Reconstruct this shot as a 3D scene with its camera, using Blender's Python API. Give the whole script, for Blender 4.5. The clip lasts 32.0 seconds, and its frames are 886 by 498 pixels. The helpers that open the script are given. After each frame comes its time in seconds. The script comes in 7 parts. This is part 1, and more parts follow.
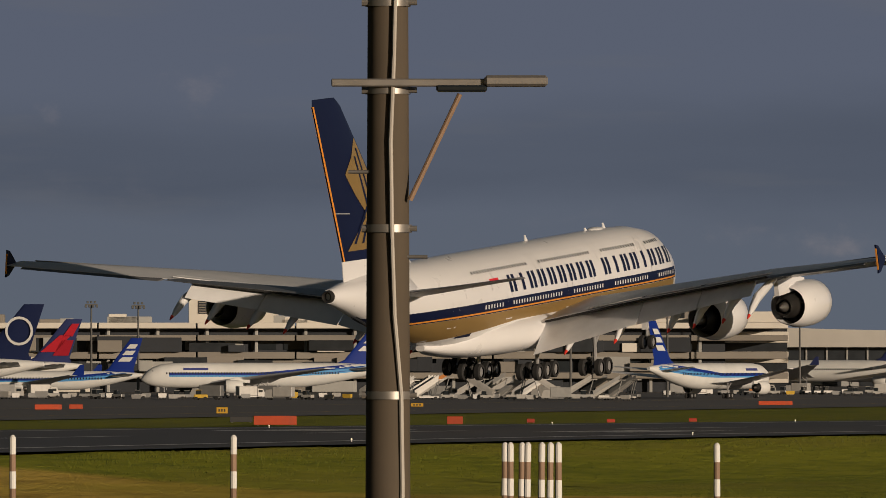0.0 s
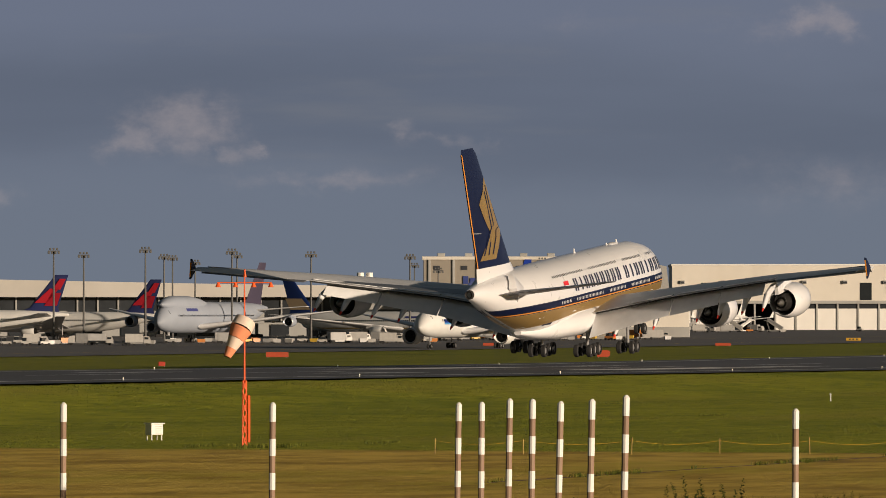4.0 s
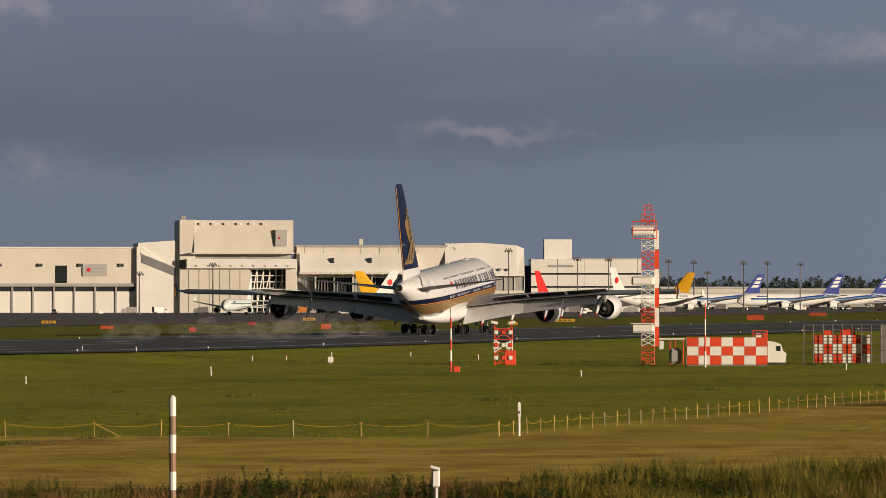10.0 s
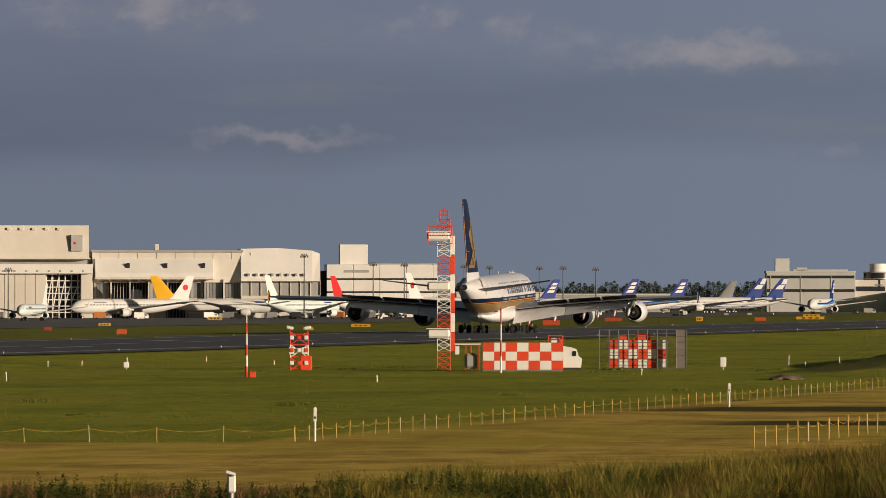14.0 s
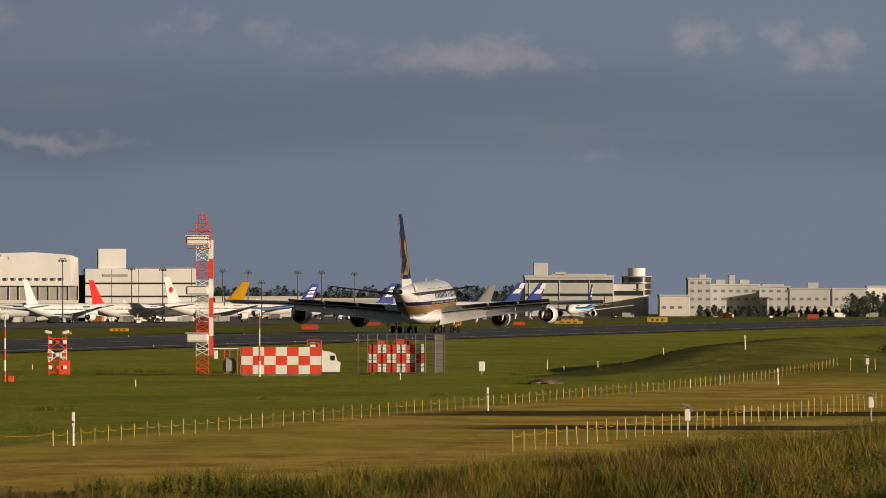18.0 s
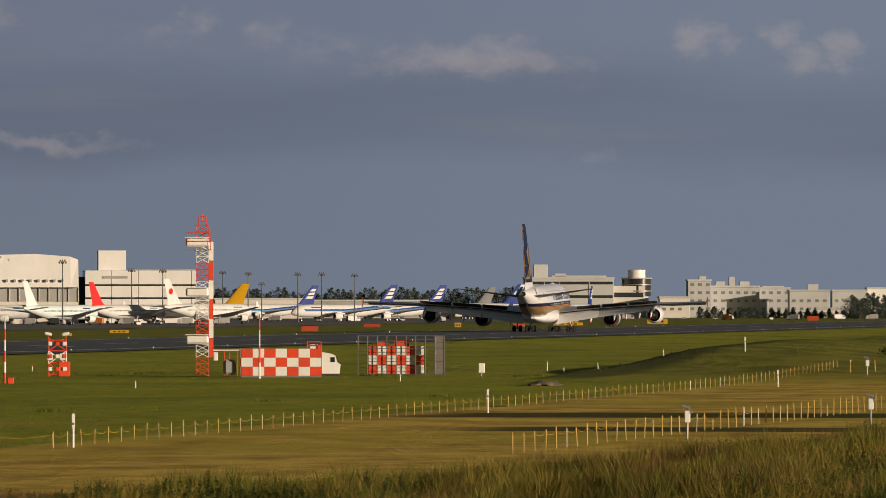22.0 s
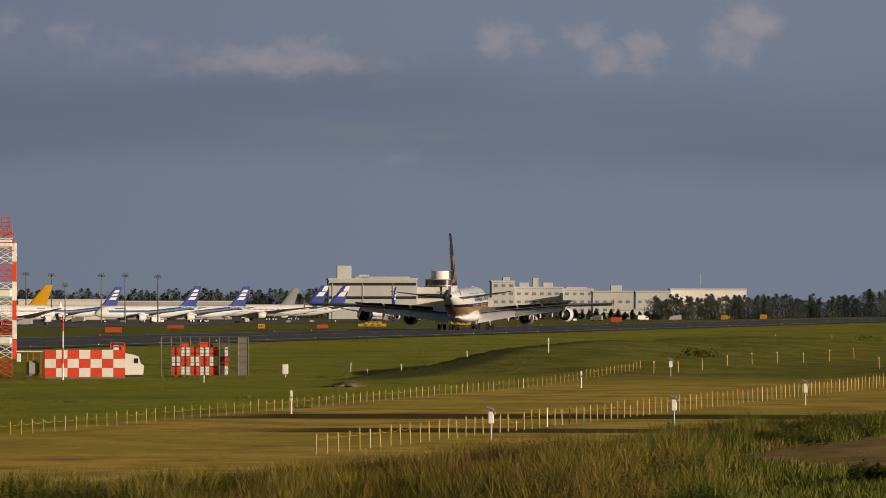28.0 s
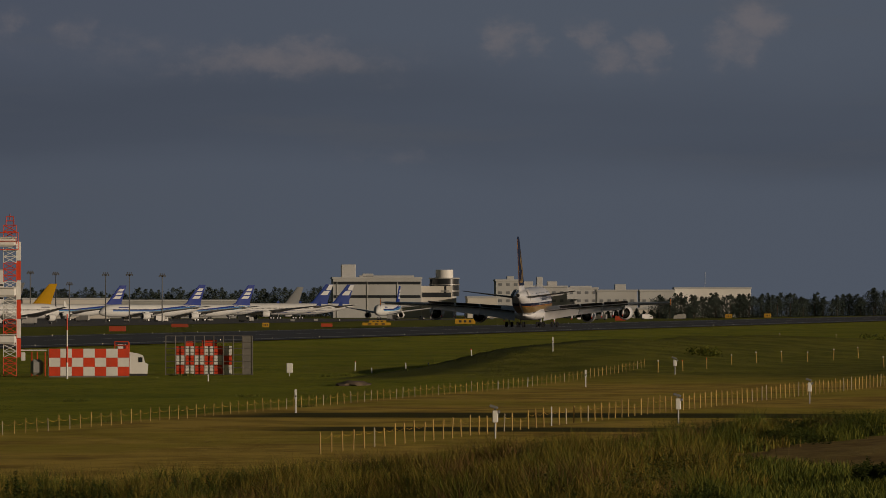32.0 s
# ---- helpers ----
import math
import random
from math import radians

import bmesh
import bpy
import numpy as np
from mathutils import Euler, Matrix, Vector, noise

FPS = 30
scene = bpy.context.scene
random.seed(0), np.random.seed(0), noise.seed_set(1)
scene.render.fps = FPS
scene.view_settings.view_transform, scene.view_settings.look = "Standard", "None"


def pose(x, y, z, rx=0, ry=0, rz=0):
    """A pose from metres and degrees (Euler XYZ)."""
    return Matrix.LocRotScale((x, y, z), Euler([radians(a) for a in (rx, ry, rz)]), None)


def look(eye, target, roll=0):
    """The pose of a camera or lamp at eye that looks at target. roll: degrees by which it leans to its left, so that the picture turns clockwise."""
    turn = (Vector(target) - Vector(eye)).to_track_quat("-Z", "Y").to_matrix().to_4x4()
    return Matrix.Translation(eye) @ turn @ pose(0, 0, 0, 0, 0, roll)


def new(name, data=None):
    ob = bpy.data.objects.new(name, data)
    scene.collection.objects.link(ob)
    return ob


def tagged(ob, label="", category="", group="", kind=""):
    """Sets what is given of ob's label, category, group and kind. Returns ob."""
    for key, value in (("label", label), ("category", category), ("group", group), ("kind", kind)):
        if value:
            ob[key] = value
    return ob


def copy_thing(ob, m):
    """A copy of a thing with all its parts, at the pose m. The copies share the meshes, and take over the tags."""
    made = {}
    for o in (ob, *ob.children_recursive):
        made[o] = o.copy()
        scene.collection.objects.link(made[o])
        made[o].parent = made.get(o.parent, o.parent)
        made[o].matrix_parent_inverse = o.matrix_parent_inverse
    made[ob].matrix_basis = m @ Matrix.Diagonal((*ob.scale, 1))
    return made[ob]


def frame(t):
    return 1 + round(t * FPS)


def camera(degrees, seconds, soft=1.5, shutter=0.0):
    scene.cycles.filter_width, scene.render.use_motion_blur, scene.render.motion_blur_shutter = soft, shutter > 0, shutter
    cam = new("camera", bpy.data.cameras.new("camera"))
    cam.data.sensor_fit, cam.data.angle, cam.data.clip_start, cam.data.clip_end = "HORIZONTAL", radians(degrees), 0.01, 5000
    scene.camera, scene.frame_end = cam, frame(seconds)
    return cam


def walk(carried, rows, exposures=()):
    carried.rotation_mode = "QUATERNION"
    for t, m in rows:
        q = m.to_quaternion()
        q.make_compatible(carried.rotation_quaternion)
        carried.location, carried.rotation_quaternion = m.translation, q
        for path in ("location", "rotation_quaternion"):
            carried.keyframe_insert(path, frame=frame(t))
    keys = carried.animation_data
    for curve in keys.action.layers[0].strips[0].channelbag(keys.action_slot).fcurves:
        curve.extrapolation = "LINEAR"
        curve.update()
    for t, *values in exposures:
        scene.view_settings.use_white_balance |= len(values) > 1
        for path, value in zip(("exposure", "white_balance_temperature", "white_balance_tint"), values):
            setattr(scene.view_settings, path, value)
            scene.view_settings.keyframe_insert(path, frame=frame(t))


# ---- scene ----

# Metres, runway along +Y, camera mast at the origin of the plan.
LENS = 14000.0 / 1568.0
FOV = math.degrees(2 * math.atan(0.5 / LENS))
cam = camera(FOV, 32.0, soft=0.65)
EYE = 7.1
RUN_X = -253.0          # runway centreline
AIM = 22.857            # milliradians by which the bearings below run left of the runway direction
# seconds, heading and tilt in milliradians
CAM_ROWS = [(0.0, 443.641, 13.786), (0.5, 425.47, 13.586), (1.0, 405.891, 13.043), (1.5, 389.484, 12.057), (2.0, 378.441, 8.45), (2.5, 365.091, 8.007),
            (3.0, 354.706, 7.793), (3.5, 345.406, 7.679), (4.0, 336.113, 7.464), (4.5, 324.627, 7.35), (6.5, 290.599, 4.314), (7.0, 285.677, 3.986),
            (7.5, 278.463, 4.314), (8.0, 266.977, 4.536), (8.5, 258.006, 4.964), (9.0, 246.627, 5.079), (9.5, 239.849, 5.186), (10.0, 234.491, 5.293),
            (10.5, 231.756, 5.293), (11.0, 229.241, 5.407), (11.5, 226.07, 5.514), (12.0, 223.334, 5.621), (12.5, 219.284, 5.729), (13.0, 214.691, 5.843),
            (13.5, 212.834, 5.95), (14.0, 208.677, 5.95), (14.5, 204.413, 6.057), (16.5, 186.363, 6.5), (17.0, 181.556, 6.5), (17.5, 178.82, 6.607),
            (18.0, 178.163, 6.5), (18.5, 179.584, 6.5), (19.0, 179.691, 6.5), (19.5, 179.363, 6.607), (20.0, 179.363, 6.607), (20.5, 179.363, 6.5),
            (21.0, 178.706, 6.5), (21.5, 178.377, 6.607), (22.0, 178.163, 6.714), (22.5, 177.727, 6.714), (23.0, 171.82, 6.829), (23.5, 167.877, 6.936),
            (24.0, 163.941, 6.936), (24.5, 160.663, 6.936), (25.0, 160.227, 6.936), (25.5, 160.006, 6.936), (26.0, 155.849, 7.043), (26.5, 153.334, 7.043),
            (28.5, 153.334, 6.829), (29.0, 153.113, 6.829), (29.5, 153.441, 6.829), (30.0, 153.556, 6.829), (30.5, 153.663, 6.829), (31.0, 153.663, 6.714),
            (31.5, 153.877, 6.714), (32.0, 153.877, 6.714)]


def exposure_rows():
    return [(0.0, -0.45), (0.5, -0.37), (1.0, -0.3), (2.0, -0.18), (3.0, -0.02), (4.0, 0.1), (31.3, 0.1), (31.55, -0.02), (31.8, -0.52), (32.0, -1.05)]


walk(cam, [(t, pose(0, 0, EYE, 90 + math.degrees(e / 1000), 0, math.degrees((b - AIM) / 1000))) for t, b, e in CAM_ROWS],
     exposures=exposure_rows())

# ---- light ----
SUN_AZ, SUN_EL = 114.0, 7.7     # degrees clockwise from the runway direction, and up
sun_dir = Vector((math.sin(radians(SUN_AZ)) * math.cos(radians(SUN_EL)), math.cos(radians(SUN_AZ)) * math.cos(radians(SUN_EL)), math.sin(radians(SUN_EL))))
sun = new("sun", bpy.data.lights.new("sun", "SUN"))
sun.data.energy, sun.data.angle, sun.data.color = 4.8, radians(0.6), (1.0, 0.81, 0.61)
sun.matrix_world = look(sun_dir * 100, (0, 0, 0))


def build_world():
    w = bpy.data.worlds.new("evening_sky")
    scene.world = w
    w.use_nodes = True
    nt = w.node_tree
    nt.nodes.clear()
    N, L = nt.nodes.new, nt.links.new

    def math_node(op, a, b=None, c=None, clamp=False):
        n = N("ShaderNodeMath")
        n.operation, n.use_clamp = op, clamp
        for i, v in enumerate((a, b, c)):
            if v is None:
                continue
            if isinstance(v, (int, float)):
                n.inputs[i].default_value = v
            else:
                L(v, n.inputs[i])
        return n.outputs[0]

    def mix(fac, a, b):
        n = N("ShaderNodeMix")
        n.data_type = "RGBA"
        for sock, v in ((n.inputs[0], fac), (n.inputs[6], a), (n.inputs[7], b)):
            if isinstance(v, (int, float)):
                sock.default_value = v
            elif isinstance(v, tuple):
                sock.default_value = (*v, 1)
            else:
                L(v, sock)
        return n.outputs[2]

    tc = N("ShaderNodeTexCoord")
    sep = N("ShaderNodeSeparateXYZ")
    L(tc.outputs["Generated"], sep.inputs[0])
    x, y, z = sep.outputs
    # u: bearing to the right of the runway, v: elevation, both in units of 1/14 radian
    u = math_node("MULTIPLY_ADD", math_node("ARCTAN2", x, y), 14.0, -0.32)
    v = math_node("MULTIPLY", math_node("ARCSINE", z), 14.0)

    def vec(su, sv, du=0.0):
        c = N("ShaderNodeCombineXYZ")
        L(math_node("MULTIPLY_ADD", u, su, du), c.inputs[0])
        L(math_node("MULTIPLY", v, sv), c.inputs[1])
        return c.outputs[0]

    def noise_tex(su, sv, detail, rough, du=0.0):
        n = N("ShaderNodeTexNoise")
        n.inputs["Scale"].default_value, n.inputs["Detail"].default_value, n.inputs["Roughness"].default_value = 1.0, detail, rough
        L(vec(su, sv, du), n.inputs["Vector"])
        return n.outputs[0]

    def smooth(lo, hi, val):
        n = N("ShaderNodeMapRange")
        n.interpolation_type = "SMOOTHSTEP"
        for k, s in (("Value", val), ("From Min", lo), ("From Max", hi)):
            if isinstance(s, (int, float)):
                n.inputs[k].default_value = s
            else:
                L(s, n.inputs[k])
        return n.outputs[0]

    sky = N("ShaderNodeTexSky")
    sky.sky_type, sky.sun_disc = "NISHITA", False
    sky.sun_elevation, sky.sun_rotation = radians(SUN_EL), radians(SUN_AZ)
    sky.air_density, sky.dust_density = 1.2, 1.5
    sc = N("ShaderNodeVectorMath")
    sc.operation = "SCALE"
    L(sky.outputs[0], sc.inputs[0])
    sc.inputs["Scale"].default_value = 0.033
    # low stratus away from the sun: blue-grey haze with a darker deck above
    haze = mix(smooth(-0.02, 0.62, v), (0.160, 0.189, 0.241), (0.151, 0.176, 0.245))
    clear = smooth(-3.5, -1.9, u)
    haze = mix(clear, haze, (0.174, 0.207, 0.272))
    wob = math_node("MULTIPLY", math_node("SUBTRACT", noise_tex(0.55, 1.4, 5, 0.55), 0.5), 0.34)
    vw = math_node("ADD", v, wob)
    deck = math_node("MULTIPLY", smooth(0.22, 0.31, vw), math_node("SUBTRACT", 1.0, smooth(0.36, 0.50, vw)))
    deck = math_node("MULTIPLY", deck, math_node("MULTIPLY_ADD", noise_tex(0.8, 6.0, 4, 0.5, 3.1), 0.9, 0.12))
    deck = math_node("MULTIPLY", deck, math_node("MULTIPLY_ADD", clear, -0.35, 1.0))
    col = mix(deck, haze, (0.104, 0.125, 0.173))
    streak = smooth(0.52, 0.72, noise_tex(1.3, 9.0, 5, 0.55, 7.7))
    streak = math_node("MULTIPLY", streak, math_node("MULTIPLY", smooth(0.14, 0.3, v), 0.30))
    col = mix(streak, col, (0.20, 0.205, 0.225))
    # sunlit cumulus heads
    warp_u = math_node("MULTIPLY", math_node("SUBTRACT", noise_tex(9.0, 12.0, 6, 0.6, 5.2), 0.5), 0.22)
    warp_v = math_node("MULTIPLY", math_node("SUBTRACT", noise_tex(9.0, 12.0, 6, 0.6, 11.9), 0.5), 0.10)
    wu, wv = math_node("ADD", u, warp_u), math_node("ADD", v, warp_v)
    puff = None
    for pu, pv, ru, rv, k in PUFFS:
        du = math_node("DIVIDE", math_node("SUBTRACT", wu, pu), ru * 1.3)
        dv = math_node("DIVIDE", math_node("SUBTRACT", wv, pv), rv * 1.3)
        r2 = math_node("ADD", math_node("MULTIPLY", du, du), math_node("MULTIPLY", dv, dv))
        g = math_node("MULTIPLY", math_node("EXPONENT", math_node("MULTIPLY", r2, -1.0)), k)
        puff = g if puff is None else math_node("MAXIMUM", puff, g)
    lump = noise_tex(13.0, 19.0, 8, 0.64, 1.3)
    edge = math_node("ADD", puff, math_node("MULTIPLY", math_node("SUBTRACT", lump, 0.5), 1.7))
    fine = math_node("MULTIPLY", math_node("MULTIPLY", smooth(0.05, 1.35, edge), smooth(0.0, 0.7, puff)), 0.50)
    col = mix(fine, col, (0.40, 0.345, 0.345))
    # the deck opens towards the sun and overhead
    up = smooth(1.2, 5.0, v)
    back = smooth(9.5, 20.0, math_node("ABSOLUTE", u))
    open_sky = math_node("MAXIMUM", up, back, clamp=True)
    col = mix(open_sky, col, sc.outputs[0])
    bg = N("ShaderNodeBackground")
    L(col, bg.inputs[0])
    bg.inputs[1].default_value = 0.90
    out = N("ShaderNodeOutputWorld")
    L(bg.outputs[0], out.inputs[0])


# centre, size and weight of the bright cloud heads (same units as the sky's u and v)
PUFFS = [(-2.44, 0.428, 0.17, 0.028, 1.0), (-2.40, 0.447, 0.07, 0.022, 0.9), (-2.72, 0.450, 0.10, 0.030, 0.5), (-2.05, 0.462, 0.045, 0.026, 0.9), (-2.00, 0.447, 0.030, 0.020, 0.7),
         (-1.90, 0.470, 0.030, 0.030, 0.9), (-1.86, 0.435, 0.050, 0.026, 0.9), (-1.79, 0.447, 0.035, 0.034, 0.9), (-1.635, 0.455, 0.045, 0.034, 0.9), (-1.60, 0.500, 0.055, 0.040, 1.0),
         (-2.92, 0.487, 0.035, 0.034, 0.8), (-2.99, 0.470, 0.12, 0.040, 0.45), (-2.79, 0.475, 0.045, 0.030, 0.6), (-2.24, 0.257, 0.12, 0.014, 0.40), (-3.20, 0.282, 0.17, 0.015, 0.75),
         (-3.42, 0.510, 0.060, 0.032, 0.9), (-3.60, 0.505, 0.12, 0.040, 0.5), (-3.28, 0.508, 0.050, 0.024, 0.6), (-2.66, 0.425, 0.17, 0.030, 0.40), (-4.03, 0.505, 0.050, 0.030, 1.0),
         (-4.10, 0.490, 0.12, 0.030, 0.5), (-4.02, 0.225, 0.14, 0.050, 0.50), (-4.18, 0.250, 0.06, 0.035, 0.40), (-4.48, 0.500, 0.09, 0.022, 0.35), (-4.77, 0.320, 0.035, 0.022, 0.65),
         (-4.70, 0.298, 0.08, 0.014, 0.55), (-4.63, 0.305, 0.016, 0.020, 0.45), (-4.90, 0.226, 0.17, 0.018, 0.65), (-5.17, 0.325, 0.085, 0.046, 0.95), (-5.26, 0.300, 0.050, 0.030, 0.8),
         (-5.06, 0.280, 0.030, 0.024, 0.8), (-5.30, 0.330, 0.030, 0.020, 0.4), (-5.53, 0.207, 0.06, 0.026, 0.65), (-5.68, 0.215, 0.08, 0.020, 0.40), (-6.00, 0.245, 0.12, 0.020, 0.30),
         (-6.65, 0.469, 0.055, 0.040, 0.50), (-6.90, 0.434, 0.035, 0.022, 0.55), (-6.80, 0.30, 0.16, 0.030, 0.30)]
build_world()

# ---- small builders ----
def P(b, d, z=0.0):
    """A place b milliradians left of the runway direction, d metres off."""
    a = (b - AIM) / 1000
    return Vector((-d * math.sin(a), d * math.cos(a), z))


def thing(name, m, label="", category="", group="", kind=""):
    ob = new(name)
    ob.empty_display_size = 0.5
    ob.matrix_basis = m
    return tagged(ob, label, category, group, kind)


def mesh_of(name, bm, material, smooth=False):
    me = bpy.data.meshes.new(name)
    bmesh.ops.recalc_face_normals(bm, faces=bm.faces)
    bm.to_mesh(me)
    bm.free()
    for m in (material if isinstance(material, (list, tuple)) else [material]):
        me.materials.append(m)
    if smooth:
        me.shade_smooth()
        me.set_sharp_from_angle(angle=radians(38))
    return me


def part(name, bm, material, parent, label="", smooth=False, m=None):
    ob = new(name, mesh_of(name, bm, material, smooth))
    ob.parent = parent
    if m is not None:
        ob.matrix_basis = m
    return tagged(ob, label)


def solo(name, bm, material, label="", category="", group="", kind="", m=None, smooth=False):
    ob = new(name, mesh_of(name, bm, material, smooth))
    if m is not None:
        ob.matrix_basis = m
    return tagged(ob, label, category, group, kind)


def box(bm, c, s, rot=None, mat=0, bevel=0.0):
    r = bmesh.ops.create_cube(bm, size=1.0)
    M = Matrix.Translation(c) @ (rot.to_4x4() if rot is not None else Matrix.Identity(4)) @ Matrix.Diagonal((*s, 1))
    bmesh.ops.transform(bm, matrix=M, verts=r["verts"])
    fs = {f for v in r["verts"] for f in v.link_faces}
    for f in fs:
        f.material_index = mat
    if bevel:
        es = list({e for v in r["verts"] for e in v.link_edges})
        for f in bmesh.ops.bevel(bm, geom=es, offset=bevel, segments=1, affect="EDGES")["faces"]:
            f.material_index = mat


def cube(c, s, rot=None, bevel=0.0):
    bm = bmesh.new()
    box(bm, c, s, rot, 0, bevel)
    return bm


def rod(bm, p0, p1, r0, r1=None, n=10, mat=0, caps=True):
    p0, p1 = Vector(p0), Vector(p1)
    r1 = r0 if r1 is None else r1
    d = p1 - p0
    q = d.to_track_quat("Z", "Y").to_matrix()
    rings = []
    for p, r in ((p0, r0), (p1, r1)):
        rings.append([bm.verts.new(p + q @ Vector((math.cos(a) * r, math.sin(a) * r, 0))) for a in (2 * math.pi * i / n for i in range(n))])
    fs = [bm.faces.new((rings[0][i], rings[0][(i + 1) % n], rings[1][(i + 1) % n], rings[1][i])) for i in range(n)]
    if caps:
        fs += [bm.faces.new(rings[0][::-1]), bm.faces.new(rings[1])]
    for f in fs:
        f.material_index = mat


def rods(pairs, r, n=8):
    bm = bmesh.new()
    for a, b in pairs:
        rod(bm, a, b, r, n=n)
    return bm


def loft(bm, rings, caps=True, mat=0):
    vs = [[bm.verts.new(p) for p in r] for r in rings]
    n = len(rings[0])
    fs = []
    for a, b in zip(vs, vs[1:]):
        for i in range(n):
            fs.append(bm.faces.new((a[i], a[(i + 1) % n], b[(i + 1) % n], b[i])))
    if caps:
        fs += [bm.faces.new(vs[0][::-1]), bm.faces.new(vs[-1])]
    for f in fs:
        f.material_index = mat


def lathe_y(bm, profile, c=(0, 0, 0), n=24, mat=0):
    """Turn (y, r) rows round the Y axis through c."""
    c = Vector(c)
    rings = [[bm.verts.new(c + Vector((math.cos(a) * r, y, math.sin(a) * r))) for a in (2 * math.pi * i / n for i in range(n))] for y, r in profile]
    for a, b in zip(rings, rings[1:]):
        for i in range(n):
            bm.faces.new((a[i], a[(i + 1) % n], b[(i + 1) % n], b[i])).material_index = mat


def prism(bm, pts, y0, y1, mat=0):
    """An (x, z) outline drawn out from y0 to y1."""
    loft(bm, [[Vector((x, y0, z)) for x, z in pts], [Vector((x, y1, z)) for x, z in pts]], mat=mat)


# ---- materials ----
def material(name, color, rough=0.6, metal=0.0, vary=0.12, scale=1.0, bump=0.0, dirt=0.0, coat=0.0, detail=6.0, dirt_color=(0.09, 0.075, 0.06), random_tone=0.0, stretch=None):
    """A painted or raw surface with tone variation at two scales, stains and fine relief."""
    m = bpy.data.materials.new(name)
    m.use_nodes = True
    nt = m.node_tree
    N, L = nt.nodes.new, nt.links.new
    bs = nt.nodes["Principled BSDF"]
    tc = N("ShaderNodeTexCoord")
    src = tc.outputs["Object"]
    if stretch:
        mp = N("ShaderNodeMapping")
        mp.inputs["Scale"].default_value = stretch
        L(src, mp.inputs[0])
        src = mp.outputs[0]
    n1, n2 = N("ShaderNodeTexNoise"), N("ShaderNodeTexNoise")
    for n, s, d in ((n1, scale, detail), (n2, scale * 0.13, 3.0)):
        n.inputs["Scale"].default_value, n.inputs["Detail"].default_value = s, d
        L(src, n.inputs["Vector"])
    add = N("ShaderNodeMath")
    add.operation = "MULTIPLY_ADD"
    L(n1.outputs[0], add.inputs[0])
    add.inputs[1].default_value = 0.6
    L(n2.outputs[0], add.inputs[2])
    rng = N("ShaderNodeMapRange")
    L(add.outputs[0], rng.inputs[0])
    rng.inputs[1].default_value, rng.inputs[2].default_value = 0.5, 1.1
    rng.inputs[3].default_value, rng.inputs[4].default_value = 1 - vary, 1 + vary
    tone = rng.outputs[0]
    if random_tone:
        oi = N("ShaderNodeObjectInfo")
        r2 = N("ShaderNodeMapRange")
        L(oi.outputs["Random"], r2.inputs[0])
        r2.inputs[3].default_value, r2.inputs[4].default_value = 1 - random_tone, 1 + random_tone
        mm = N("ShaderNodeMath")
        mm.operation = "MULTIPLY"
        L(tone, mm.inputs[0]), L(r2.outputs[0], mm.inputs[1])
        tone = mm.outputs[0]
    sc = N("ShaderNodeVectorMath")
    sc.operation = "SCALE"
    sc.inputs[0].default_value = color
    L(tone, sc.inputs["Scale"])
    col = sc.outputs[0]
    if dirt:
        n3 = N("ShaderNodeTexNoise")
        n3.inputs["Scale"].default_value, n3.inputs["Detail"].default_value = scale * 0.4, 8.0
        mp = N("ShaderNodeMapping")
        mp.inputs["Scale"].default_value = (1, 1, 0.25)
        L(src, mp.inputs[0]), L(mp.outputs[0], n3.inputs["Vector"])
        r3 = N("ShaderNodeMapRange")
        L(n3.outputs[0], r3.inputs[0])
        r3.inputs[1].default_value, r3.inputs[2].default_value, r3.inputs[4].default_value = 0.48, 0.75, dirt
        mx = N("ShaderNodeMix")
        mx.data_type = "RGBA"
        L(r3.outputs[0], mx.inputs[0]), L(col, mx.inputs[6])
        mx.inputs[7].default_value = (*dirt_color, 1)
        col = mx.outputs[2]
    L(col, bs.inputs["Base Color"])
    rr = N("ShaderNodeMapRange")
    L(n1.outputs[0], rr.inputs[0])
    rr.inputs[3].default_value, rr.inputs[4].default_value = max(0.02, rough - 0.08), min(1.0, rough + 0.08)
    L(rr.outputs[0], bs.inputs["Roughness"])
    bs.inputs["Metallic"].default_value = metal
    bs.inputs["Coat Weight"].default_value = coat
    bs.inputs["Coat Roughness"].default_value = 0.12
    if bump:
        b = N("ShaderNodeBump")
        b.inputs["Strength"].default_value, b.inputs["Distance"].default_value = 0.6, bump
        L(n1.outputs[0], b.inputs["Height"])
        L(b.outputs[0], bs.inputs["Normal"])
    return m


def glass(name, color=(0.02, 0.025, 0.03), rough=0.12):
    m = material(name, color, rough, 0.0, 0.2, 0.4)
    m.node_tree.nodes["Principled BSDF"].inputs["IOR"].default_value = 1.5
    return m


def glowing(name, color, power):
    m = bpy.data.materials.new(name)
    m.use_nodes = True
    bs = m.node_tree.nodes["Principled BSDF"]
    bs.inputs["Base Color"].default_value = (*color, 1)
    bs.inputs["Emission Color"].default_value = (*color, 1)
    bs.inputs["Emission Strength"].default_value = power
    return m


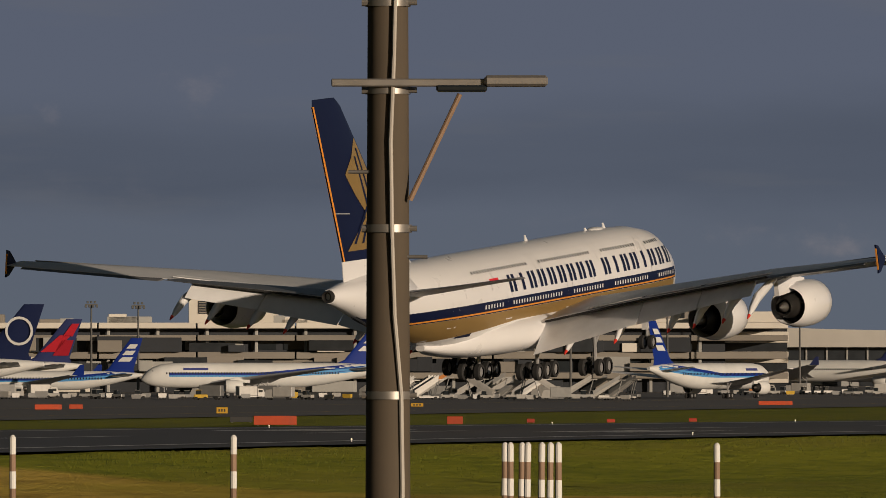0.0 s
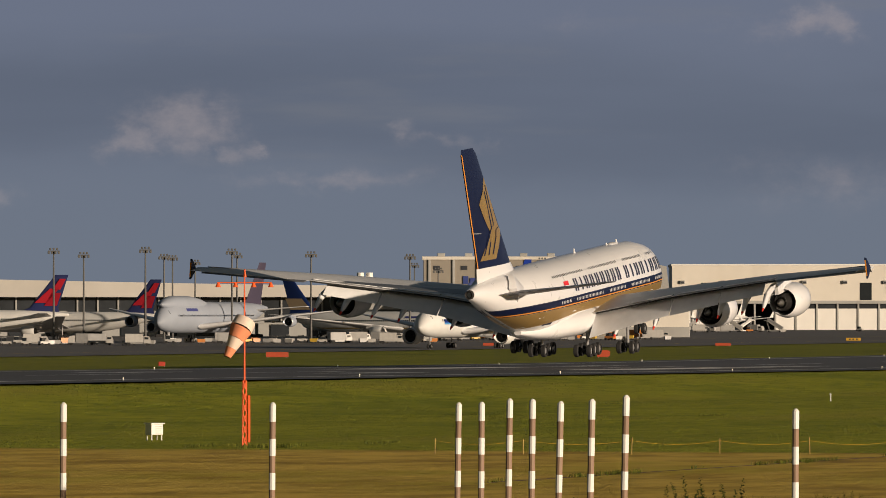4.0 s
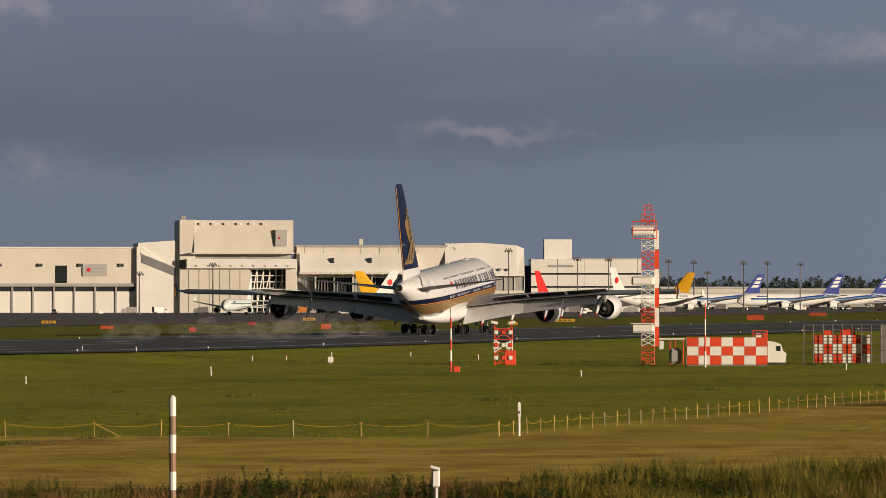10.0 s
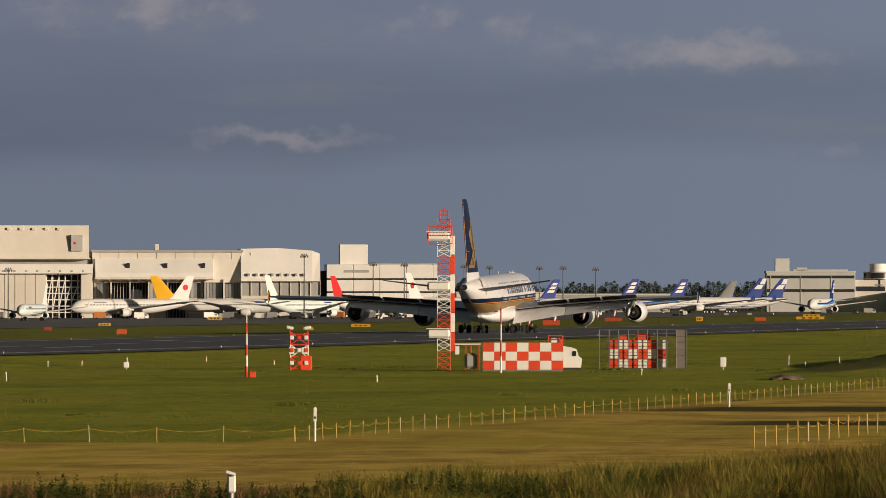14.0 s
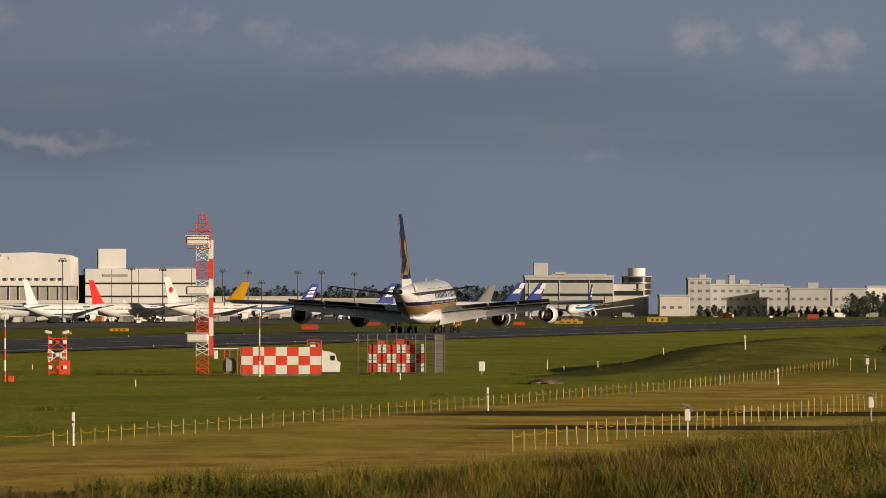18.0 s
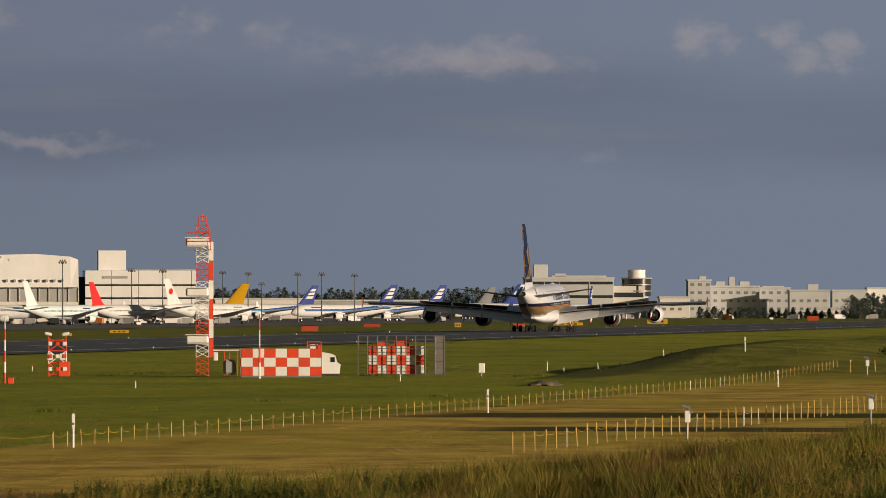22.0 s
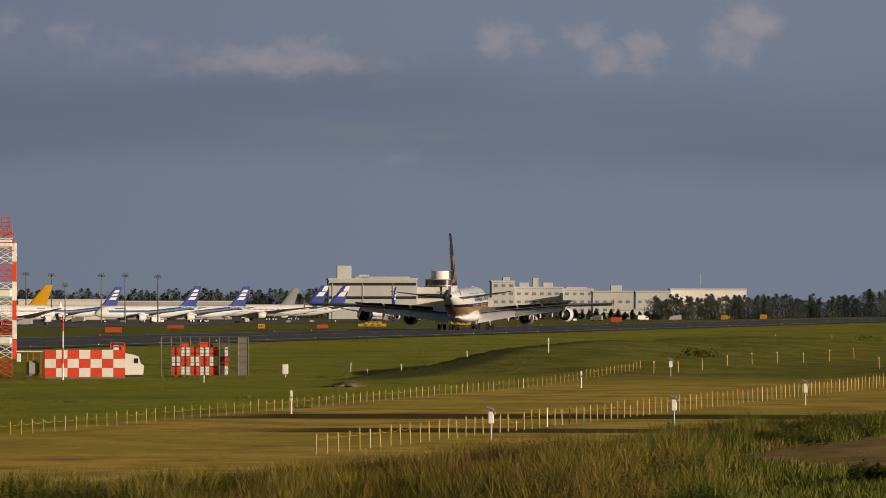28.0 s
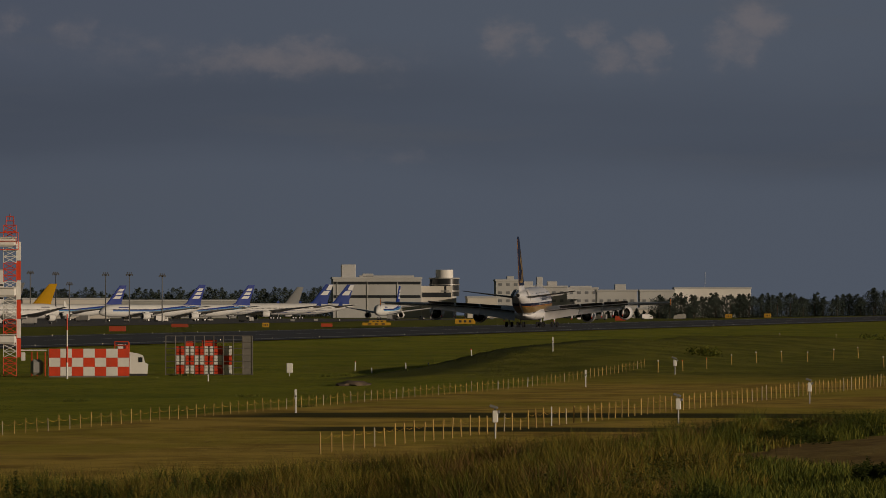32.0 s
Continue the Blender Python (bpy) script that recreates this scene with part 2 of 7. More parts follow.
M_WHITE = material("aircraft_white_paint", (0.70, 0.70, 0.72), 0.30, 0, 0.04, 0.5, 0, 0.03, 0.35)
M_NAVY = material("navy_paint", (0.006, 0.010, 0.038), 0.40, 0, 0.12, 0.6, 0, 0, 0.0)
M_NAVY.node_tree.nodes["Principled BSDF"].inputs["Specular IOR Level"].default_value = 0.22
M_GOLD = material("gold_paint", (0.36, 0.235, 0.085), 0.36, 0.45, 0.08, 0.8)
M_ORANGE = material("orange_stripe_paint", (0.66, 0.25, 0.03), 0.4, 0, 0.08, 0.8)
M_WING = material("wing_grey_paint", (0.54, 0.545, 0.56), 0.38, 0, 0.10, 0.6, 0, 0.12)
M_TAILP = material("tailplane_dark_grey", (0.11, 0.112, 0.12), 0.4, 0, 0.12, 0.6)
M_WINGTOP = material("wing_upper_grey", (0.30, 0.31, 0.33), 0.4, 0, 0.12, 0.6, 0, 0.15)
M_FLAP = material("flap_grey_paint", (0.74, 0.74, 0.75), 0.45, 0, 0.12, 0.8, 0, 0.15)
# dark tone on all spoiler faces but the top and rear edge
M_SPOIL = material("spoiler_dark_tone", (0.07, 0.07, 0.075), 0.55, 0, 0.15, 1.0)
M_METAL = material("bare_metal", (0.42, 0.40, 0.38), 0.38, 0.9, 0.15, 2.0)
M_DARKMETAL = material("exhaust_dark_metal", (0.05, 0.047, 0.045), 0.5, 0.7, 0.3, 2.0)
M_HOLLOW = material("duct_black", (0.012, 0.012, 0.013), 0.8, 0, 0.2, 2.0)
M_TYRE = material("tyre_rubber", (0.018, 0.018, 0.019), 0.85, 0, 0.25, 4.0)
M_HUB = material("wheel_hub_grey", (0.35, 0.35, 0.36), 0.45, 0.4, 0.15, 4.0)
M_GLASSD = glass("dark_window_glass")
M_RED = material("signal_red_paint", (0.62, 0.035, 0.02), 0.5, 0, 0.12, 2.0, 0, 0.15)
M_FLAG = material("flag_red_paint", (0.6, 0.02, 0.03), 0.45, 0, 0.1, 2.0)


# ---- aircraft ----
ST_S = [0.0, .006, .02, .045, .08, .13, .20, .30, .45, .58, .66, .74, .82, .90, .965, 1.0]
ST_W = [.03, .22, .46, .71, .88, .97, 1.0, 1.0, 1.0, 1.0, .985, .92, .78, .55, .30, .15]
ST_T = [-.32, -.06, .28, .62, .86, .97, 1.0, 1.0, 1.0, 1.0, 1.0, .995, .97, .90, .80, .72]
ST_B = [-.36, -.52, -.70, -.84, -.94, -.99, -1.0, -1.0, -1.0, -1.0, -.93, -.72, -.42, -.06, .28, .45]


class Body:
    """The fuselage's form: half width, top and bottom along its length; y runs to the nose."""

    def __init__(self, length, width, height, nose_y, mid_z):
        self.l, self.w, self.h, self.ny, self.c = length, width / 2, height / 2, nose_y, mid_z

    def at(self, y):
        s = min(1.0, max(0.0, (self.ny - y) / self.l))
        w = float(np.interp(s, ST_S, ST_W)) * self.w
        t = self.c + float(np.interp(s, ST_S, ST_T)) * self.h
        b = self.c + float(np.interp(s, ST_S, ST_B)) * self.h
        return w, t, b

    def ring(self, y, n=28):
        w, t, b = self.at(y)
        c, h = (t + b) / 2, (t - b) / 2
        return [Vector((math.cos(a) * w, y, c + math.sin(a) * h)) for a in (2 * math.pi * i / n for i in range(n))]

    def side(self, y, z, side, off):
        w, t, b = self.at(y)
        c, h = (t + b) / 2, (t - b) / 2
        k = max(-.999, min(.999, (z - c) / h))
        x = w * math.sqrt(1 - k * k)
        nrm = Vector((x / (w * w), 0, (c + k * h - c) / (h * h))).normalized()
        return Vector((side * (x + nrm.x * off), y, c + k * h + nrm.z * off))

    def strip(self, bm, y0, y1, za, zb, side, off=0.02, step=1.5, rows=2, mat=0):
        """A painted band between the heights za and zb (numbers or functions of y)."""
        n = max(1, int(abs(y1 - y0) / step))
        fa = za if callable(za) else (lambda y: za)
        fb = zb if callable(zb) else (lambda y: zb)
        grid = []
        for i in range(n + 1):
            y = y0 + (y1 - y0) * i / n
            grid.append([bm.verts.new(self.side(y, fa(y) + (fb(y) - fa(y)) * j / rows, side, off)) for j in range(rows + 1)])
        for a, b in zip(grid, grid[1:]):
            for j in range(rows):
                bm.faces.new((a[j], b[j], b[j + 1], a[j + 1])).material_index = mat


FOIL = [(0, 0), (.03, .28), (.12, .46), (.35, .55), (.68, .32), (1.0, .03), (1.0, -.03), (.68, -.18), (.35, -.38), (.12, -.36), (.03, -.22)]


def foil_ring(x, yle, chord, z, th, side=1, upright=False):
    if upright:
        return [Vector((t * th, yle - c * chord, z)) for c, t in FOIL[:6]] + [Vector((-t * th, yle - c * chord, z)) for c, t in FOIL[1:6][::-1]]
    return [Vector((side * x, yle - c * chord, z + t * th)) for c, t in FOIL]


def bogie(parent, name, x, y, top, r, rows, gap, axle_x, tilt=0.0):
    """One landing-gear leg with its wheels."""
    g = part(name, rods([((x, y, r + 0.15), (x, y, top)), ((x, y, top * 0.62), (x, y + 1.6, top))], r * 0.24), M_HUB, parent)
    if rows > 1:
        bm = bmesh.new()
        box(bm, (x, y, r + 0.05), (0.22, gap * (rows - 1) + 0.5, 0.26), bevel=0.04)
        part("bogie_beam", bm, M_DARKMETAL, g)
    else:
        part("leg_door", cube((x, y - 0.55, top * 0.62), (.5, 0.06, top * 0.3)), M_WHITE, g)
    for i in range(rows):
        yy = y + (i - (rows - 1) / 2) * gap
        for sx in (-1, 1):
            bm = bmesh.new()
            cx = x + sx * axle_x
            prof = [(-.5, .62), (-.5, .86), (-.36, .98), (.36, .98), (.5, .86), (.5, .62)]
            n = 18
            rings = [[bm.verts.new(Vector((cx + a * r * 0.72, yy + math.cos(q) * b * r, r + math.sin(q) * b * r))) for q in (2 * math.pi * k / n for k in range(n))] for a, b in prof]
            for ra, rb in zip(rings, rings[1:]):
                for k in range(n):
                    bm.faces.new((ra[k], ra[(k + 1) % n], rb[(k + 1) % n], rb[k]))
            w = part("tyre", bm, M_TYRE, g, smooth=True)
            bm = bmesh.new()
            rod(bm, (cx - .2 * r, yy, r), (cx + .2 * r, yy, r), r * .6, n=14)
            part("hub", bm, M_HUB, g)
    return g


def engine(parent, name, x, y, z, r, length, cowl, side):
    """A turbofan pod hung under the wing; y is its middle."""
    h = length / 2
    bm = bmesh.new()
    lathe_y(bm, [(h * .8, r * .72), (h * .97, r * .80), (h, r * .86), (h * .9, r * .95), (h * .5, r), (-h * .15, r * .98), (-h * .75, r * .80), (-h * .78, r * .76), (-h * .3, r * .74)], (x, y, z))
    e = part(name, bm, cowl, parent, smooth=True)
    bm = bmesh.new()
    lathe_y(bm, [(h * .97, r * .795), (h * 1.006, r * .86), (h * .93, r * .945)], (x, y, z))
    part("intake_lip", bm, M_METAL, e, "polished metal intake lip", smooth=True)
    bm = bmesh.new()
    lathe_y(bm, [(h * .55, r * .76), (h * .5, r * .25), (h * .85, .01)], (x, y, z))
    part("fan", bm, M_HOLLOW, e, "dark fan disc", smooth=True)
    bm = bmesh.new()
    lathe_y(bm, [(-h * .28, r * .76), (-h * .33, r * .5)], (x, y, z))
    part("bypass_duct", bm, M_HOLLOW, e, "black bypass duct")
    bm = bmesh.new()
    lathe_y(bm, [(-h * .3, r * .56), (-h * .8, r * .5), (-h * 1.12, r * .36), (-h * 1.1, r * .31), (-h * .8, r * .3)], (x, y, z))
    part("core_nozzle", bm, M_DARKMETAL, e, "dark metal core nozzle", smooth=True)
    bm = bmesh.new()
    lathe_y(bm, [(-h * .8, r * .28), (-h * 1.15, r * .2), (-h * 1.42, .01)], (x, y, z))
    part("exhaust_plug", bm, M_METAL, e, smooth=True)
    bm = bmesh.new()
    sec = []
    for yy, zz, tp in ((y + h * .45, z + r * .95, .12), (y - h * .3, z + r * .95, .30), (y - h * 1.5, z + r * .85, .30)):
        sec.append([Vector((x + a, yy, zz + b)) for a, b in ((-.22, -.35 * r), (.22, -.35 * r), (.16, tp * r), (-.16, tp * r))])
    loft(bm, sec)
    part("pylon", bm, cowl, e)
    return e


def glyph_bars(body, bm, y0, y1, z0, z1, count, side, gap_after=(), single=()):
    """Plain upright bars in pairs in place of a row of characters, from tail to nose on the right side."""
    pitch = (y1 - y0) / (count + .6 * len(gap_after))
    y = y0
    for i in range(count):
        for k in ((.24,) if i in single else (.0, .40)):
            body.strip(bm, y + pitch * k, y + pitch * (k + .25), z0, z1, side, 0.03, 9, 3)
        y += pitch * (1.6 if i in gap_after else 1)


def superjumbo():
    """The four-engined double-decker that lands."""
    th = thing("airliner", Matrix.Identity(4), "white double-deck four-engined airliner with navy and gold tail, landing", "airliner")
    B = Body(69.8, 7.14, 8.4, 32.9, 6.6)
    bm = bmesh.new()
    ys = [32.9 - 69.8 * s for s in (0, .002, .006, .012, .02, .032, .045, .06, .08, .105, .13, .165, .2, .25, .3, .4, .5, .58, .62, .66, .70, .74, .78, .82, .86, .90, .935, .965, .985, 1.0)]
    loft(bm, [B.ring(y, 36) for y in ys])
    fus = part("fuselage", bm, M_WHITE, th, smooth=True)
    bm = bmesh.new()
    lathe_y(bm, [(-36.9, .52), (-37.35, .42), (-37.3, .30), (-36.8, .28)], (0, 0, 6.6 + 4.2 * .585), 16)
    part("tail_cone", bm, M_DARKMETAL, fus, "dark metal exhaust of the tail cone", smooth=True)
    # belly fairing
    bm = bmesh.new()
    rings = []
    for y, w, b, t in ((18.0, .6, 3.0, 3.6), (14.5, 2.7, 2.4, 4.9), (9, 3.85, 2.08, 5.5), (0, 4.1, 1.95, 5.5), (-7, 3.95, 1.98, 5.3), (-12.5, 3.1, 2.2, 4.9), (-16.5, 1.6, 2.7, 4.2), (-19.5, .4, 3.3, 3.8)):
        rings.append([Vector((math.copysign(abs(math.cos(a)) ** .7, math.cos(a)) * w, y, (t + b) / 2 + math.copysign(abs(math.sin(a)) ** .8, math.sin(a)) * (t - b) / 2)) for a in (2 * math.pi * i / 24 for i in range(24))])
    loft(bm, rings)
    part("belly_fairing", bm, M_WHITE, th, smooth=True)
    for sd in (1, -1):
        bm = bmesh.new()
        B.strip(bm, -32.4, 29.2, lambda y: max(5.88, B.at(y)[2] + .01), lambda y: max(6.86, B.at(y)[2] + .03), sd, .04, .8, 7)
        band = part("navy_band", bm, M_NAVY, fus, "navy blue band along the cabin windows", smooth=True)
        bm = bmesh.new()
        B.strip(bm, -30.0, 29.0, lambda y: max(5.97, B.at(y)[2] + .01), lambda y: max(6.10, B.at(y)[2] + .02), sd, .055, .8, 2)
        part("orange_line", bm, M_ORANGE, fus, "thin orange line", smooth=True)
        bm = bmesh.new()
        B.strip(bm, -28.6, 28.6, lambda y: max(B.at(y)[2] + .01, 4.98 - max(0, -7 - y) * .060), lambda y: max(5.87, B.at(y)[2] + .02), sd, .04, .8, 8)
        part("gold_band", bm, M_GOLD, fus, "gold band", smooth=True)
        bm = bmesh.new()
        glyph_bars(B, bm, -8.6, 28.4, 7.32, 8.72, 17, sd, (8,), (1, 10, 13))
        tagged(part("lettering", bm, M_NAVY, fus, "navy blue bars in place of lettering"), kind="stuff")
        for nm, z, ya, yb, gaps in (("main_deck_glazing", 6.46, -14, 28, (-9.5, 3.2, 12, 22)), ("upper_deck_glazing", 9.30, -15, 26, (-2.2, 11, 21)),):
            bm = bmesh.new()
            y = ya
            while y < yb:
                if all(abs(y - g) > 1.1 for g in gaps):
                    B.strip(bm, y, y + (.20 if z < 7 else .17), z - (.16 if z < 7 else .12), z + (.16 if z < 7 else .12), sd, .06, 9, 1)
                y += .56
            tagged(part(nm, bm, M_WHITE if z < 7 else M_GLASSD, fus, "row of small oval cabin windows"), kind="stuff")
        for y in (-19.8, -9.5, 3.2, 22.0):
            bm = bmesh.new()
            for a, b, c, d in ((y, y + .09, 5.2, 7.3), (y + 1.1, y + 1.19, 5.2, 7.3), (y, y + 1.19, 7.24, 7.33), (y, y + 1.19, 5.15, 5.24)):
                B.strip(bm, a, b, c, d, sd, .04, 9, 3)
            part("cabin_door", bm, M_WHITE, fus, "cabin door with a white outline")
        for y in (-2.2, 11.0, 21.0):
            bm = bmesh.new()
            for a, b, c, d in ((y, y + .06, 8.6, 10.0), (y + 1.0, y + 1.06, 8.6, 10.0)):
                B.strip(bm, a, b, c, d, sd, .035, 9, 3)
            part("upper_door", bm, M_WING, fus)
        bm = bmesh.new()
        B.strip(bm, -12.2, -10.4, 8.2, 8.65, sd, .03, 9, 1)
        part("flag", bm, M_FLAG, fus, "small red and white flag")
        bm = bmesh.new()
        B.strip(bm, -12.2, -10.4, 7.75, 8.2, sd, .03, 9, 1)
        part("flag_field", bm, M_WHITE, fus)
        bm = bmesh.new()
        B.strip(bm, -17.5, -15.2, 4.2, 4.5, sd, .04, 9, 1)
        part("registration_bar", bm, M_NAVY, fus, "dark registration bar")
    # aerials
    for y, h in ((20, .45), (16, .25), (3, .5), (-21.5, .45)):
        bm = bmesh.new()
        w, t, b = B.at(y)
        loft(bm, [[Vector((sx * .05, y + dy, t - .05)) for sx, dy in ((1, .3), (1, -.3), (-1, -.3), (-1, .3))], [Vector((sx * .03, y - .25 + dy, t + h)) for sx, dy in ((1, .1), (1, -.1), (-1, -.1), (-1, .1))]])
        part("aerial", bm, M_WHITE, fus)
    bm = bmesh.new()
    r = bmesh.ops.create_uvsphere(bm, u_segments=12, v_segments=8, radius=1)
    bmesh.ops.transform(bm, matrix=Matrix.Translation((0, 18, 10.72)) @ Matrix.Diagonal((.6, 1.5, .26, 1)), verts=r["verts"])
    part("antenna_dome", bm, M_WHITE, fus, smooth=True)
    # fin
    bm = bmesh.new()
    loft(bm, [foil_ring(0, yl, c, z, tk, upright=True) for yl, c, z, tk in ((-19.5, 14.5, 9.6, 1.1), (-22.2, 12.0, 11.6, 1.0))])
    part("fin_root", bm, M_WHITE, th, "white root of the fin", smooth=True)
    bm = bmesh.new()
    F0, F1 = (-22.4, 11.6, 11.6, .98), (-34.2, 4.9, 24.6, .45)
    loft(bm, [foil_ring(0, *(F0[i] + (F1[i] - F0[i]) * k for i in range(3)), F0[3] + (F1[3] - F0[3]) * k, upright=True) for k in (0, .5, .96)] + [foil_ring(0, -34.7, 4.2, 24.75, .2, upright=True)])
    fin = part("fin", bm, M_NAVY, th, "navy blue fin", smooth=True)
    for sd in (1, -1):   # emblem: plain gold shapes
        def fp(c, k, off):
            yl, ch, z, tk = (F0[i] + (F1[i] - F0[i]) * k for i in range(4))
            t = float(np.interp(c, [f[0] for f in FOIL[:6]], [f[1] for f in FOIL[:6]]))
            return Vector((sd * (t * tk + off), yl - c * ch, z))
        bm = bmesh.new()
        rib = [(.75, .07, .09), (.64, .07, .36), (.533, .08, .62), (.41, .11, .55), (.33, .10, .49), (.29, .06, .46), (.25, .13, .50), (.16, .30, .71), (.06, .475, .91)]
        rows = [[bm.verts.new(fp(c0 + (c1 - c0) * j / 6, k, .05)) for j in range(7)] for k, c0, c1 in rib]
        for r0, r1 in zip(rows, rows[1:]):
            for j in range(6):
                bm.faces.new((r0[j], r0[j + 1], r1[j + 1], r1[j]))
        e = part("emblem", bm, M_GOLD, fin, "plain gold emblem shape")
        bm = bmesh.new()
        line = [((.16, .69), (.28, .36), .016), ((.28, .36), (.66, .10), .016), ((.28, .64), (.39, .33), .016), ((.39, .33), (.78, .10), .016), ((.13, .32), (.25, .30), .02), ((.25, .30), (.33, .24), .016), ((.33, .24), (.54, .10), .016), ((.54, .10), (.80, .10), .05)]
        for (c0, k0), (c1, k1), w in line:
            bm.faces.new([bm.verts.new(fp(c, k, .08)) for c, k in ((c0 - w, k0), (c0 + w, k0), (c1 + w, k1), (c1 - w, k1))])
        part("emblem_lines", bm, M_NAVY, fin, "thin navy lines in the emblem")
        bm = bmesh.new()
        rows = [[bm.verts.new(fp(c, k, .045)) for c in (1.0 - .020 * (1 + 1.3 * k), 1.0)] for k in (0, .25, .5, .75, .97)]
        for r0, r1 in zip(rows, rows[1:]):
            bm.faces.new((r0[0], r0[1], r1[1], r1[0]))
        part("rudder_edge", bm, M_ORANGE, fin, "orange trailing edge")
        bm = bmesh.new()
        vs = [bm.verts.new(fp(c, k, .04)) for c, k in ((.74, .288), (.99, .300), (.99, .306), (.74, .294))]
        bm.faces.new(vs)
        part("rudder_joint", bm, M_WINGTOP, fin, "thin joint in the rudder")
    # tailplane, wings, flaps, engines
    W = [(3.0, 15.0, 18.2, 4.3, 2.3), (9.0, 10.4, 14.0, 4.95, 1.7), (14.0, 6.6, 11.2, 5.45, 1.3), (26.0, -2.7, 7.2, 6.35, .8), (39.2, -13.0, 3.9, 6.9, .35)]

    def wing_at(x):
        xs = [w[0] for w in W]
        return [float(np.interp(x, xs, [w[i] for w in W])) for i in range(1, 5)]
    for sd in (1, -1):
        bm = bmesh.new()
        loft(bm, [foil_ring(x, yl, c, z, tk, sd) for x, yl, c, z, tk in ((1.2, -22.9, 8.6, 8.4, .66), (6.5, -26.6, 6.2, 8.95, .42), (15.1, -32.5, 3.1, 9.9, .18))])
        trim = Matrix.Translation((0, -28, 9.2)) @ Matrix.Rotation(radians(-3.2), 4, "X") @ Matrix.Translation((0, 28, -9.2))
        part("tailplane", bm, M_TAILP, th, "dark grey tailplane", smooth=True, m=trim)
        bm = bmesh.new()
        rings = []
        for q in (-1.0, -.5, 0.0, .5, 1.0):
            zz, ll = 9.1 + 1.5 * q, 2.3 * (1 - abs(q)) + .06
            xx = max(.4, B.at(-27.0)[0] * math.sqrt(max(.05, 1 - ((zz - 8.3) / 3.4) ** 2))) + .30 * (1 - abs(q))
            rings.append([Vector((sd * (xx + a), -27.0 + b * ll, zz)) for a, b in ((-.5, 1), (.06, .6), (.10, -.6), (-.5, -1))])
        loft(bm, rings)
        part("tailplane_fairing", bm, M_WHITE, th, "white sealing plate at the tailplane root", smooth=True, m=trim)
        bm = bmesh.new()
        loft(bm, [foil_ring(*w, sd) for w in W])
        wing = part("wing", bm, M_WING, th, "grey swept wing", smooth=True)
        tip = W[-1]
        bm = bmesh.new()
        loft(bm, [[Vector((sd * (tip[0] + o), tip[1] + a, tip[3] + b)) for a, b in ((-1.9, .05), (-3.3, 1.2), (-3.8, 1.3), (-3.5, 0), (-3.8, -1.0), (-3.3, -.9))] for o in (-.04, .10)])
        part("wingtip_fence", bm, M_NAVY, wing, "navy wingtip fence")
        bm = bmesh.new()
        box(bm, (sd * (tip[0] + .03), tip[1] - 3.75, tip[3] + .15), (.12, .08, 1.7))
        part("fence_edge", bm, M_ORANGE, wing)
        for x0, x1, ch0, ch1 in ((3.9, 13.4, 4.4, 3.2), (13.5, 19.8, 3.3, 2.7), (19.9, 25.6, 2.6, 2.2)):
            bm = bmesh.new()
            rings = []
            for x, ch in ((x0, ch0), (x1, ch1)):
                yl, c, z, tk = wing_at(x)
                te, dn = yl - c + 1.1, radians(34)
                rings.append([Vector((sd * x, te - f[0] * ch * math.cos(dn) + f[1] * .5 * math.sin(dn), z - .12 - f[0] * ch * math.sin(dn) + f[1] * .5)) for f in FOIL])
            loft(bm, rings)
            part("flap", bm, M_FLAP, wing, "lowered grey flap", smooth=True)
        for x0, x1 in ((8.0, 13.4), (13.9, 19.9), (20.4, 27.0)):
            xm = (x0 + x1) / 2
            ylm, cm, zm, tkm = wing_at(xm)
            hinge = Vector((sd * xm, ylm - cm + 2.7, zm + .22))
            bm = bmesh.new()
            rings = []
            for x in (x0, x1):
                yl, c, z, tk = wing_at(x)
                te = yl - c
                rings.append([Vector((sd * x, te + a, z + b)) - hinge for a, b in ((2.5, .24), (.45, .21), (.45, .15), (2.5, .16))])
            loft(bm, rings)
            bm.faces.ensure_lookup_table()
            for f in bm.faces[:2]:
                f.material_index = 1
            slope = (Vector((sd * x1, wing_at(x1)[0] - wing_at(x1)[1], 0)) - Vector((sd * x0, wing_at(x0)[0] - wing_at(x0)[1], 0))).normalized() * sd
            HINGES[(sd, round(xm, 2))] = slope
            part("spoiler", bm, [M_SPOIL, M_FLAP], wing, "lift-dump panel, grey above and dark below", m=Matrix.Translation(hinge))
        # solid black strip in place of the shadow between wing and flaps
        bm = bmesh.new()
        rings = []
        for x in (4.2, 13.5, 27.2):
            yl, c, z, tk = wing_at(x)
            rings.append([Vector((sd * x, yl - c + a, z + b)) for a, b in ((1.2, .0), (-.05, .02), (-.05, -.14), (1.2, -.2))])
        loft(bm, rings)
        part("flap_gap", bm, M_HOLLOW, wing, "black strip for the gap shadow above the flaps")
        bm = bmesh.new()
        rings = []
        for x in (27.6, 38.0):
            yl, c, z, tk = wing_at(x)
            rings.append([Vector((sd * x, yl - c + .5 - f[0] * c * .20, z - .04 - f[0] * .12 + f[1] * .2)) for f in FOIL])
        loft(bm, rings)
        part("aileron", bm, M_TAILP, wing, smooth=True)
        for x in (6.8, 11.6, 17.2, 20.0, 23.2, 25.9):
            yl, c, z, tk = wing_at(x)
            bm = bmesh.new()
            te = yl - c
